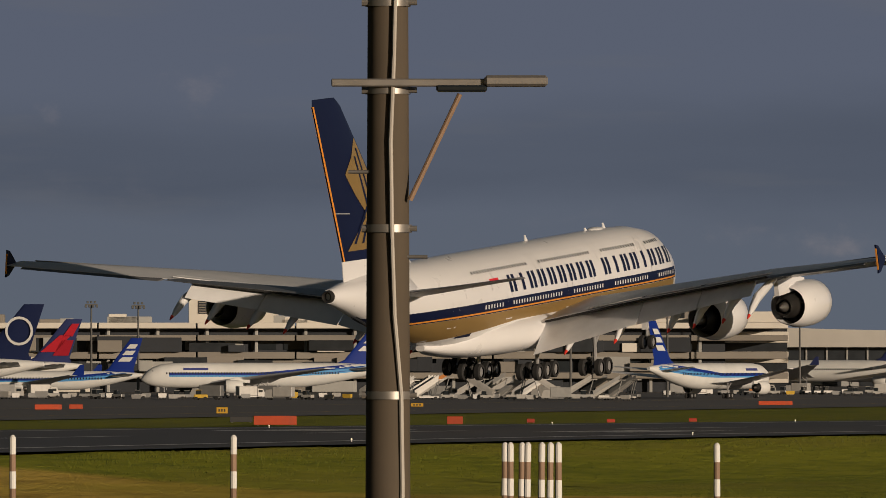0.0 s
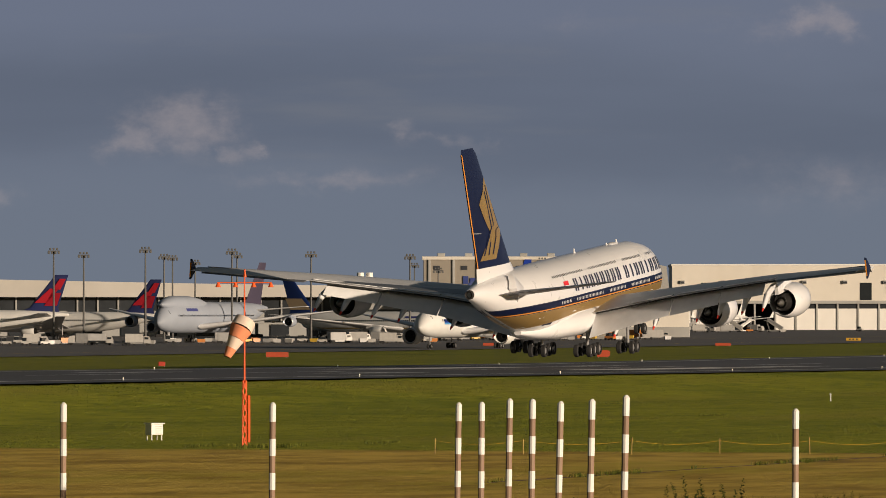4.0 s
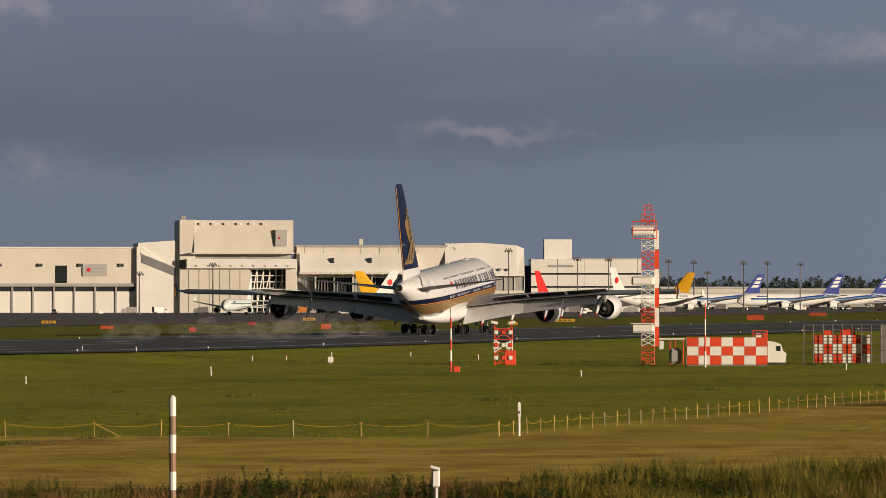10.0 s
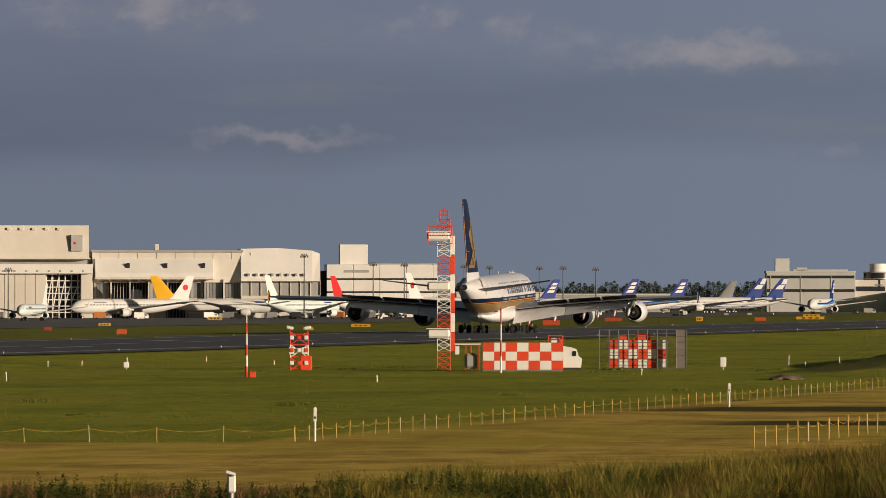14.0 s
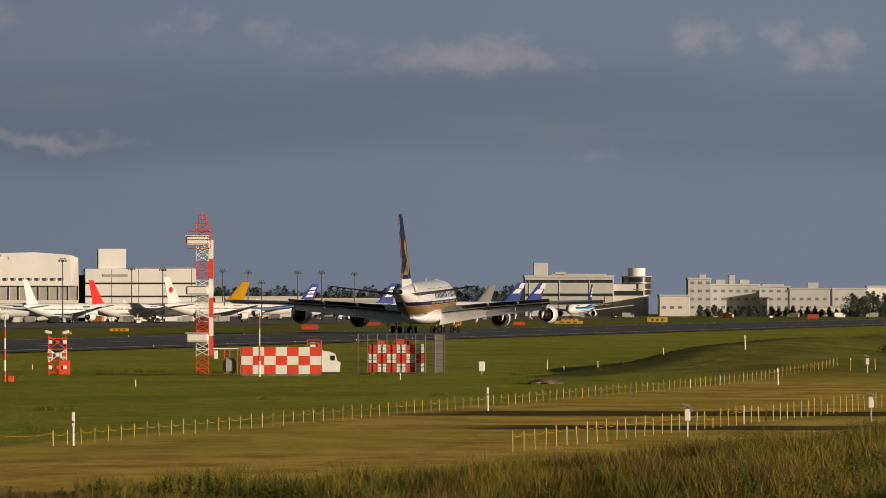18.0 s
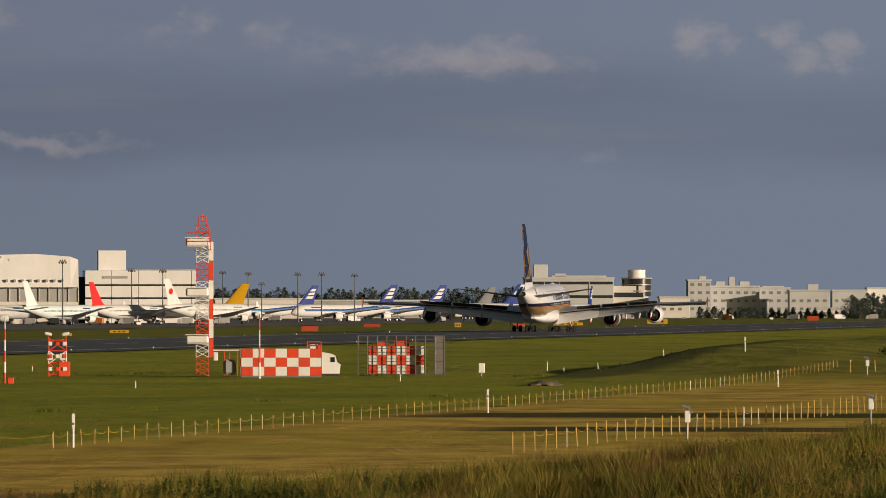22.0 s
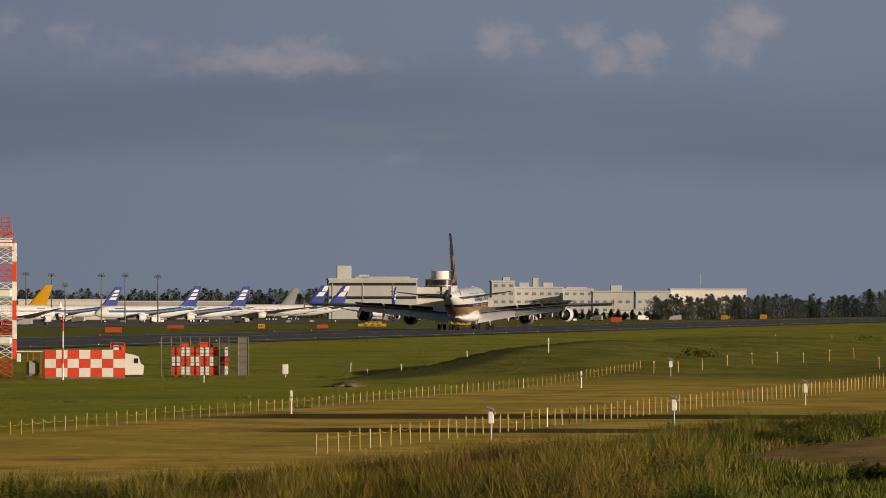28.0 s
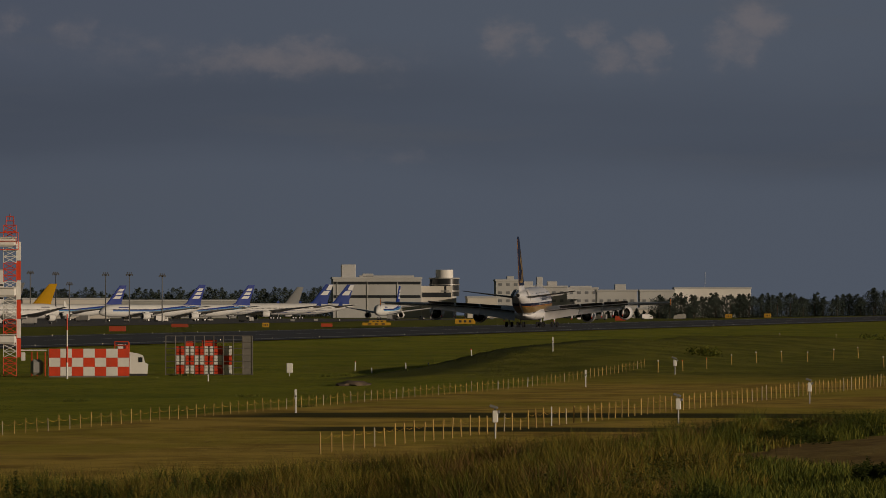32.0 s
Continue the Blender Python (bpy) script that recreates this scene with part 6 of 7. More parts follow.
def utility_pole():
    p = P(450.6, 60)
    g = ground_z(p.x, p.y) - .2
    th = thing("street_lamp", pose(p.x, p.y, g, 0, 0, math.degrees(.4506 - AIM / 1000)), "weathered concrete pole with street lamp arm and cable", "street lamp")
    bm = bmesh.new()
    rod(bm, (0, 0, 0), (0, 0, 11.5), .185, .135, n=28)
    part("pole", bm, M_CONCP, th, "weathered concrete pole", smooth=True)
    h = lambda y: EYE + (634 - y) * 60 / 14000 - g
    k = 60 / 14000
    for y in (148, 160, 405, 700, 5):
        bm = bmesh.new()
        rod(bm, (0, 0, h(y) - .03), (0, 0, h(y) + .03), .172 + (.01 if y > 300 else 0), n=28)
        bd = part("clamp_band", bm, M_GALV, th, "steel clamp band", smooth=True)
        part("clamp_bolt", rods([((-.20, -.06, h(y)), (-.14, -.06, h(y)))], .03, 8), M_GALV, bd)
        part("clamp_bolt", rods([((.15, -.06, h(y)), (.22, -.06, h(y)))], .022, 8), M_GALV, bd)
    arm_z = h(148)
    part("lamp_arm", cube(((585 + 860) / 2 * k - 685 * k, -.19, arm_z), (275 * k, .055, .06), bevel=.008), M_GALV, th)
    hd = part("lamp_head", cube(((855 + 967) / 2 * k - 685 * k, -.19, arm_z + .012), (112 * k, .16, .085), bevel=.02), M_GALV, th, "pale lamp housing")
    part("lamp_glass", cube((815 * k - 685 * k, -.19, arm_z - .045), (90 * k, .12, .05), bevel=.015), M_GLASSD, hd)
    part("arm_brace", rods([((812 * k - 685 * k, -.19, h(168)), (724 * k - 685 * k, -.12, h(355)))], .020, 8), M_POLEB, th)
    for y, s in ((305, -1), (455, 1)):
        part("step_bolt", rods([((s * .13, -.06, h(y)), (s * .30, -.06, h(y)))], .014, 8), M_GALV, th)
    pts = [(.08, 1.0), (.11, h(860)), (.10, h(700)), (.05, h(560)), (.03, h(420)), (.02, h(250)), (.045, h(100)), (.06, h(-60)), (.06, 11.2)]
    pr = []
    for (x0, z0), (x1, z1) in zip(pts, pts[1:]):
        yy = lambda x: -math.sqrt(max(.001, .176 ** 2 - x * x)) - .012
        pr.append(((x0, yy(x0), z0), (x1, yy(x1), z1)))
    part("cable", rods(pr, .017, 8), M_CABLE, th, "pale cable running up the pole")


M_BOARDO = material("dull_orange_board", (0.42, 0.055, 0.014), 0.65, 0, 0.15, 2.0, 0, 0.2, random_tone=.25)
M_BOARDR = material("dull_red_board", (0.40, 0.035, 0.015), 0.65, 0, 0.15, 2.0, 0, 0.2, random_tone=.3)


def boards():
    """Signs and barrier boards on the far grass: offset, drop, width, height, paint."""
    o, y, r, k = M_BOARDO, M_YEL, M_BOARDR, M_BLK
    rows = [(-3989, 90, 48, 9, o), (-3940, 89, 24, 8, o), (-3682, 97, 20, 11, y), (-3588, 117, 76, 16, o), (-3648, 112, 40, 10, k), (-3270, 118, 28, 16, o), (-3337, 85, 22, 6, y), (-3136, 113, 14, 7, r),
            (-2994, 114, 14, 7, r), (-2849, 114, 14, 7, r), (-2703, 82, 60, 7, o), (-2283, 105, 12, 8, r), (-2079, 86, 40, 9, o), (-1503, 88, 20, 12, o), (-957, 67, 24, 6, o), (-805, 76, 11, 8, r),
            (-1060, 57, 26, 5, y), (-147, 54, 34, 5, y), (190, 54, 30, 6, o), (-600, 52, 22, 5, y), (-570, 75, 18, 9, o), (-405, 42, 26, 6, y), (-806, 75, 12, 8, r), (648, 41, 50, 5, y), (190, 52, 30, 9, o),
            (805, 40, 36, 9, y), (1080, 36, 20, 8, o), (452, 44, 12, 8, y), (650, 36, 30, 4, y), (1271, 33, 12, 7, y), (1340, 32, 12, 7, y), (-1500, 85, 20, 10, o), (-1700, 66, 30, 5, o), (-1290, 66, 28, 5, o), (-700, 60, 14, 6, r), (300, 44, 30, 6, o), (-240, 60, 18, 5, y), (560, 47, 20, 6, o)]
    for off, drop, w, h, mt in rows:
        b = (2920 - off) / 14
        d = 14000 * 8.2 / drop
        if d * math.sin((b - AIM) / 1000) < 303:
            d = 303 / math.sin((b - AIM) / 1000)
        s = d / 14000
        word = {id(o): "orange", id(y): "yellow", id(r): "red", id(k): "black"}[id(mt)]
        p = P(b, d)
        th = thing("taxiway_sign", pose(p.x, p.y, ground_z(p.x, p.y), 0, 0, math.degrees((b - AIM) / 1000)), word + " sign board standing low on the grass", "sign", word + " boards")
        part("board", cube((0, 0, h * s / 2 + .12), (w * s, .25, h * s), bevel=.04), mt, th)
        for sx in (-.4, .4):
            part("leg", cube((sx * w * s, 0, .08), (.1, .1, .2)), M_STEEL, th)
        if mt is y:
            for q in range(3):
                part("sign_bar", cube(((q - 1) * w * s * .24, -.14, h * s / 2 + .12), (w * s * .12, .03, h * s * .45)), M_BLK, th)


def edge_lights():
    src = None
    for y in range(420, 2600, 60):
        for s in (-1, 1):
            x = RUN_X + s * 31.5
            m = pose(x, y, ground_z(x, y) + .12)
            if src is None:
                src = thing("runway_light", m, "small white runway edge light", "light", "runway edge lights")
                bm = bmesh.new()
                rod(bm, (0, 0, 0), (0, 0, .15), .05, .04, n=8)
                part("stem", bm, M_WP, src)
                bm = bmesh.new()
                rod(bm, (0, 0, .15), (0, 0, .24), .07, .04, n=8)
                part("lens", bm, glowing("warm_lens", (1.0, .86, .6), .5), src)
            else:
                copy_thing(src, m)


def floodlights():
    M_POLEG = material("dark_mast_paint", (0.10, 0.10, 0.10), .6, .2, .15, 1.0)
    rows = [(-2474, 100, 1900), (-2421, 93, 1950), (-2312, 102, 1850), (-2279, 90, 2000), (-2264, 88, 2100), (-2224, 80, 2200), (-2159, 99, 1900), (-2150, 92, 2050), (-2019, 94, 1900), (-1844, 90, 2000), (-1836, 75, 2400), (-1794, 66, 2150), (-3913, 94, 1750), (-3830, 92, 1700), (-3245, 120, 1700), (-3065, 100, 1750),
            (-2894, 115, 1680), (-2660, 105, 1900), (-1455, 80, 2250), (-1610, 84, 2250), (-1585, 82, 2250), (-770, 46, 2850), (-247, 71, 2850), (-125, 56, 3050), (-70, 55, 3050), (36, 52, 3300), (81, 50, 3300), (169, 49, 3300), (211, 49, 3300), (269, 47, 3300), (105, 32, 3500), (-900, 30, 2750)]
    for off, up, d in rows:
        p = P((2920 - off) / 14, d)
        H = EYE - APRON + up * d / 14000
        th = thing("floodlight_mast", pose(p.x, p.y, APRON + .1, 0, 0, math.degrees((2920 - off) / 14000 - AIM / 1000)), "tall grey apron floodlight mast", "floodlight", "apron floodlights")
        bm = bmesh.new()
        rod(bm, (0, 0, 0), (0, 0, H), .30, .17, n=10)
        part("shaft", bm, M_POLEG, th)
        part("platform", cube((0, 0, H), (2.8, 1.3, .25)), M_POLEG, th)
        for k in range(4):
            part("flood_lamp", cube((-1.2 + .8 * k, -.6, H - .4), (.55, .45, .6), bevel=.08), M_POLEG, th)
        for k in range(3):
            part("flood_lamp", cube((-.8 + .8 * k, -.4, H + .5), (.5, .45, .5), bevel=.08), M_POLEG, th)


lattice_mast()
checker_shelter()
light_rig()
windsock()
striped_poles()
utility_pole()
boards()
edge_lights()
floodlights()


# ---- fences, posts and small field things ----
M_CHAIN = material("yellow_chain", (0.62, 0.36, 0.03), 0.6, 0, 0.15, 6.0)
M_OLDWOOD = material("grey_post_paint", (0.42, 0.36, 0.24), 0.8, 0, 0.2, 8.0, 0, .3, random_tone=.2)


def chain_fence(name, pts, label, chain=True, r=.027, tall=1.0):
    """A row of low posts joined by sagging chains; every post and chain is a part."""
    a = pts[0]
    th = thing(name, Matrix.Translation((a.x, a.y, a.z)), label, "fence")
    shared = []
    for mt in (M_WOODY, M_OLDWOOD, M_WP):
        bm = bmesh.new()
        rod(bm, (0, 0, -.1), (0, 0, .80), r, n=7)
        rod(bm, (0, 0, .80), (0, 0, .84), .04, .015, n=7)
        shared.append(mesh_of("fence_post", bm, mt))
    rng = random.Random(len(pts))
    for i, p in enumerate(pts):
        ob = new("fence_post", shared[2 if rng.random() < .015 else 1 if rng.random() < .12 else 0])
        ob.parent = th
        ob.matrix_basis = Matrix.Translation(p - a) @ pose(0, 0, 0, rng.uniform(-2, 2), rng.uniform(-2.5, 2.5), 0) @ Matrix.Diagonal((1, 1, tall * rng.uniform(.90, 1.10), 1))
    if chain:
        for p, q in zip(pts, pts[1:]):
            prs, last = [], None
            for k in range(7):
                t = k / 6
                c = p.lerp(q, t) - a + Vector((0, 0, .70 * tall - .8 * t * (1 - t) * min(1, (q - p).length / 4)))
                if last is not None:
                    prs.append((last, c))
                last = c
            part("chain", rods(prs, .009, 4), M_CHAIN, th)
    return th


def on_ground(x, y):
    return Vector((x, y, ground_z(x, y)))


def field_things():
    chain_fence("chain_fence", [on_ground(-84.0 - .004 * (y - 405), y) for y in np.arange(405, 812, 3.7)], "low yellow chain fence along the grass edge")
    cross = [on_ground(*P((2920 - o) / 14, 412).xy) for o in (-264, -390, -508, -627, -742, -862, -980, -1137, -1296, -1452, -1644, -1800)]
    f = chain_fence("chain_fence", cross, "low yellow chain fence across the field")
    q = cross[6] - cross[0]
    part("brace", rods([((q.x, q.y, q.z + .7), (q.x + 1.35, q.y, q.z + .05))], .03, 6), M_WOODY, f)
    chain_fence("chain_fence", [on_ground(-58 + .012 * (y - 393), y) for y in np.arange(393, 790, 3.6)], "low yellow chain fence beside the perimeter track", True, .042, 1.3)
    posts = [(-228, 257, 60), (505, 196, 42), (1018 - 0, 150, 30), (960, 125, 26)]
    for o, drop, h in posts:
        d = 14000 * 7.6 / drop
        th = thing("marker_post", stand((2920 - o) / 14, d), "thin white marker post in the grass", "post", "white marker posts")
        bm = bmesh.new()
        rod(bm, (0, 0, 0), (0, 0, h * d / 14000), .06, n=8)
        part("shaft", bm, M_WP, th)
        part("plate", cube((0, -.07, h * d / 14000 * .78), (.16, .03, h * d / 14000 * .4), bevel=.01), M_WP, th, "white plate")
        part("plate_mark", cube((0, -.09, h * d / 14000 * .7), (.10, .01, .12)), M_BLK, th)
    # low white sign boxes
    for o, drop, w, h in ((494, 131, 11, 22), (-562, 130, 10, 13)):
        d = 14000 * 7.6 / drop
        k = d / 14000
        th = thing("field_sign", stand((2920 - o) / 14, d), "small pale sign box on a short post", "sign")
        part("box", cube((0, 0, h * k * .65), (w * k, .3, h * k * .8), bevel=.06), M_WP, th)
        part("foot", rods([((0, 0, 0), (0, 0, h * k * .4))], .07, 8), M_STEEL, th)
    # white boxes on posts beside the track
    for o, base, top, bw in ((858, 235, 176, 13), (1182, 210, 156, 12), (1176, 132, 101, 8), (1414, 175, 130, 9)):
        d = 14000 * 7.4 / base
        k = d / 14000
        H = (base - top) * k
        th = thing("track_light", stand((2920 - o) / 14, d), "white lamp box on a grey post beside the track", "lamp box", "track lamp boxes")
        part("post", rods([((0, 0, 0), (0, 0, H * .6))], .06, 8), M_STEEL, th)
        part("lamp_box", cube((0, 0, H * .66), (bw * k * .8, .35, H * .36), bevel=.04), M_WP, th, "white box")
        part("hood", cube((-.08, -.12, H * .95), (bw * k * 1.2, .5, .16), Matrix.Rotation(.3, 3, "Y"), .03), M_STEEL, th)
        part("side_lamp", cube((bw * k * .5, -.1, H * .80), (.14, .2, .18), bevel=.03), M_STEEL, th)
        part("lamp_neck", rods([((0, 0, H * .86), (0, 0, H * .95))], .05, 6), M_STEEL, th)
    # white camera box in the weeds
    th = thing("camera_housing", stand(235.4, 150), "white weatherproof camera housing on a stub post", "camera housing")
    z = EYE - 371 * 150 / 14000 - ground_z(*P(235.4, 150).xy)
    part("post", rods([((0, 0, 0), (0, 0, z + .25))], .05, 8), M_STEEL, th)
    part("housing", cube((0, 0, z + .42), (.16, .22, .34), bevel=.03), M_WP, th)
    part("hood", cube((-.02, -.03, z + .62), (.20, .3, .06), Matrix.Rotation(.3, 3, "Y"), .015), M_WP, th)
    # scattered thin posts on the mound
    rng = random.Random(8)
    for o, drop, h in ((1069, 74, 12), (1137, 72, 12), (700, 114, 12), (740, 110, 12), (790, 105, 14), (816, 110, 12), (1206, 76, 10), (1296, 66, 12), (1361, 76, 10), (1461, 60, 12), (1146, 134, 22), (1190, 132, 20), (1232, 130, 20), (1276, 127, 18), (1320, 125, 20), (1365, 122, 20), (1410, 120, 18), (1456, 118, 20), (1500, 116, 20), (1545, 112, 20),
                      (610, 122, 18), (640, 126, 10), (-700, 128, 10), (-640, 126, 10), (-1100, 165, 14), (-773, 150, 16), (-905, 122, 10), (-1000, 120, 10), (-560, 122, 10), (-420, 118, 10), (-300, 122, 10), (-118, 152, 12), (350, 140, 12)):
        d = 14000 * 6.6 / drop if drop < 115 and o > 600 else 14000 * 7.6 / drop
        p = P((2920 - o) / 14, d)
        th = thing("field_stake", pose(p.x, p.y, ground_z(p.x, p.y), rng.uniform(-3, 3), rng.uniform(-4, 4), 0), "thin pale stake in the grass", "stake", "field stakes")
        bm = bmesh.new()
        rod(bm, (0, 0, -.1), (0, 0, h * d / 14000), .05, n=6)
        part("stake", bm, M_WOODY if o > 1100 else M_WP, th)
        part("tip_band", cube((0, 0, h * d / 14000 - .08), (.12, .12, .12)), M_ORG if rng.random() < .3 else M_WP, th)


field_things()


def soil_heap():
    q = on_ground(-720 * math.sin(.1425), 720 * math.cos(.1425))
    bm = bmesh.new()
    r = bmesh.ops.create_icosphere(bm, subdivisions=3, radius=1)
    for v in r["verts"]:
        k = 1 + .3 * noise.noise(v.co * 2.2)
        v.co = Vector((v.co.x * 1.5 * k, v.co.y * 4 * k, v.co.z * .42 * k))
    solo("soil_mound", bm, material("heap_soil", (0.12, 0.085, 0.055), .95, 0, .3, 1.2, .04), "low heap of bare brown soil in the grass", "soil", m=Matrix.Translation(q), smooth=True)


soil_heap()


def smoke_material():
    m = bpy.data.materials.new("tyre_smoke")
    m.use_nodes = True
    nt = m.node_tree
    N, L = nt.nodes.new, nt.links.new
    nt.nodes.clear()
    tc, nz, mp = N("ShaderNodeTexCoord"), N("ShaderNodeTexNoise"), N("ShaderNodeMapRange")
    nz.inputs["Scale"].default_value, nz.inputs["Detail"].default_value = .35, 3
    L(tc.outputs["Object"], nz.inputs["Vector"])
    mp.inputs[1].default_value, mp.inputs[2].default_value, mp.inputs[3].default_value, mp.inputs[4].default_value = 0.25, .80, .02, .07
    L(nz.outputs[0], mp.inputs[0])
    df, tr, mx, out = N("ShaderNodeBsdfDiffuse"), N("ShaderNodeBsdfTransparent"), N("ShaderNodeMixShader"), N("ShaderNodeOutputMaterial")
    df.inputs[0].default_value = (.46, .45, .46, 1)
    L(mp.outputs[0], mx.inputs[0]), L(tr.outputs[0], mx.inputs[1]), L(df.outputs[0], mx.inputs[2]), L(mx.outputs[0], out.inputs[0])
    return m


def tyre_smoke():
    """Thin grey puffs that the wheels throw up at touchdown."""
    mt = smoke_material()
    rng = random.Random(31)
    for x, y, r in ((-264.5, 1072, 2.6), (-259.5, 1070, 2.4), (-255.0, 1076, 2.6), (-251.0, 1082, 3.0), (-268.5, 1050, 2.4), (-247.5, 1094, 2.6), (-253.0, 1060, 2.2)):
        bm = bmesh.new()
        q = bmesh.ops.create_icosphere(bm, subdivisions=4, radius=1)
        off = Vector((rng.uniform(0, 50), 0, 0))
        for v in q["verts"]:
            k = 1 + .55 * noise.noise(v.co * 1.5 + off) + .22 * noise.noise(v.co * 4 + off)
            v.co = Vector((v.co.x * r * 1.25 * k, v.co.y * r * 4 * k, v.co.z * r * .62 * k))
        ob = solo("smoke_puff", bm, mt, "thin grey tyre smoke drifting low over the runway", "smoke", "tyre smoke", m=Matrix.Translation((x, y, -4)), smooth=True)
        SMOKE.append((ob, x, y, r))


SMOKE = []
tyre_smoke()


# ---- apron vehicles ----
M_VEHW = material("vehicle_white", (0.40, 0.39, 0.375), 0.4, 0, 0.08, 2.0, 0, .2, random_tone=.08)
M_VEHO = material("vehicle_dull_orange", (0.55, 0.20, 0.05), 0.45, 0, 0.1, 2.0, 0, .2)
M_VEHY = material("vehicle_yellow", (0.62, 0.40, 0.05), 0.45, 0, 0.1, 2.0, 0, .2)
M_CRATE = material("container_silver", (0.34, 0.34, 0.34), 0.6, .2, 0.12, 1.5, 0, .2, random_tone=.15)


def wheel_pair(th, x, r=.45):
    for y in (-.9, .9):
        bm = bmesh.new()
        rod(bm, (x, y - .12, r), (x, y + .12, r), r, n=10)
        part("wheel", bm, M_TYRE, th)


def box_truck(m, mt):
    th = thing("box_truck", m, "white airport box truck with dark cab windows", "truck", "apron vehicles")
    part("cargo_box", cube((-1.2, 0, 2.0), (5.0, 2.3, 2.4), bevel=.08), mt, th)
    bm = bmesh.new()
    prism(bm, [(1.4, .6), (3.3, .6), (3.4, 1.5), (2.9, 2.5), (1.4, 2.6)], -1.1, 1.1)
    part("cab", bm, M_VEHW, th)
    part("cab_window", cube((2.2, -1.12, 1.95), (1.1, .06, .6)), M_GLASSD, th)
    part("chassis", cube((.2, 0, .6), (6.4, 1.6, .3)), M_STEEL, th)
    for x in (-2.6, 2.3):
        wheel_pair(th, x)
    return th


def tug(m, mt):
    th = thing("baggage_tug", m, "low airport tractor with open cab", "tug", "apron vehicles")
    part("body", cube((0, 0, .85), (3.0, 1.6, .8), bevel=.12), mt, th)
    part("cab", cube((-.5, 0, 1.7), (1.2, 1.4, .9), bevel=.1), M_GLASSD, th)
    part("roof", cube((-.5, 0, 2.2), (1.4, 1.5, .1), bevel=.03), mt, th)
    for x in (-1, 1):
        wheel_pair(th, x, .38)
    return th


def dolly(m, mt):
    th = thing("container_dolly", m, "silver cargo container on a dolly", "container", "apron vehicles")
    bm = bmesh.new()
    prism(bm, [(-1.5, .65), (1.5, .65), (1.9, 1.1), (1.9, 2.25), (-1.9, 2.25), (-1.9, 1.1)], -.75, .75)
    part("container", bm, mt, th)
    part("deck", cube((0, 0, .52), (3.6, 1.6, .16)), M_STEEL, th)
    for x in (-1.3, 1.3):
        wheel_pair(th, x, .25)
    return th


def stair_truck(m, mt):
    th = thing("passenger_stairs", m, "white mobile passenger stairs", "stairs", "apron vehicles")
    bm = bmesh.new()
    prism(bm, [(-3.5, .9), (-2.6, .9), (3.2, 4.6), (3.2, 5.0), (2.6, 5.0), (-3.5, 1.3)], -.9, .9)
    part("flight", bm, M_VEHW, th)
    for y in (-.9, .9):
        bm = bmesh.new()
        prism(bm, [(-3.3, 1.3), (3.2, 5.2), (3.2, 6.1), (-3.3, 2.3)], y - .04, y + .04)
        part("side_panel", bm, mt, th)
    for k in range(8):
        part("tread", cube((-2.8 + .75 * k, 0, 1.25 + .47 * k), (.5, 1.7, .08)), M_GREYW, th)
    part("platform", cube((3.9, 0, 4.9), (1.6, 2.0, .2)), M_VEHW, th)
    part("prop", rods([((2.4, .5, .7), (3.6, .5, 4.8)), ((2.4, -.5, .7), (3.6, -.5, 4.8))], .12, 6), M_STEEL, th)
    part("chassis", cube((0, 0, .65), (6.6, 1.8, .4)), M_VEHW, th)
    for x in (-2.4, 2.4):
        wheel_pair(th, x, .4)
    return th


def place_vehicles():
    rng = random.Random(21)
    makers = [box_truck, tug, dolly, stair_truck]
    src = {}
    zones = [(-4100, -3450, 1600, 30, (2, 5, 6, 0)), (-3420, -2950, 1585, 38, (1, 3, 4, 7)), (-2900, -2300, 1780, 30, (2, 4, 6, 0)), (-2280, -1800, 1880, 32, (2, 4, 6, 0)), (-1790, -1380, 2050, 24, (2, 4, 5, 1)), (-1370, -1180, 2700, 9, (4, 2, 2, 1)), (-1100, -200, 2820, 10, (4, 2, 2, 0)), (-190, 60, 2890, 6, (3, 2, 3, 1)), (60, 620, 3360, 9, (4, 1, 3, 0)), (640, 1200, 3700, 8, (4, 1, 2, 0))]
    for o0, o1, d0, n, wts in zones:
        n = int(n * 1.3)
        for i in range(n):
            o = o0 + (o1 - o0) * (i + rng.random()) / n
            d = d0 + rng.uniform(-45, 45)
            b = (2920 - o) / 14
            p = P(b, d)
            mk = rng.choices(makers, wts)[0]
            mt = rng.choice([M_VEHW] * 8 + [M_VEHO, M_VEHY, M_STEEL, M_STEEL] + [M_CRATE] * 4)
            m = pose(p.x, p.y, APRON + .11, 0, 0, math.degrees((b - AIM) / 1000) + rng.choice((0, 0, 180, 25, -30, 160)))
            m = m @ Matrix.Diagonal((*[.7 if mk is dolly else .9] * 3, 1))
            key = (mk, mt.name)
            if key in src:
                copy_thing(src[key], m)
            else:
                src[key] = mk(m, mt)


place_vehicles()


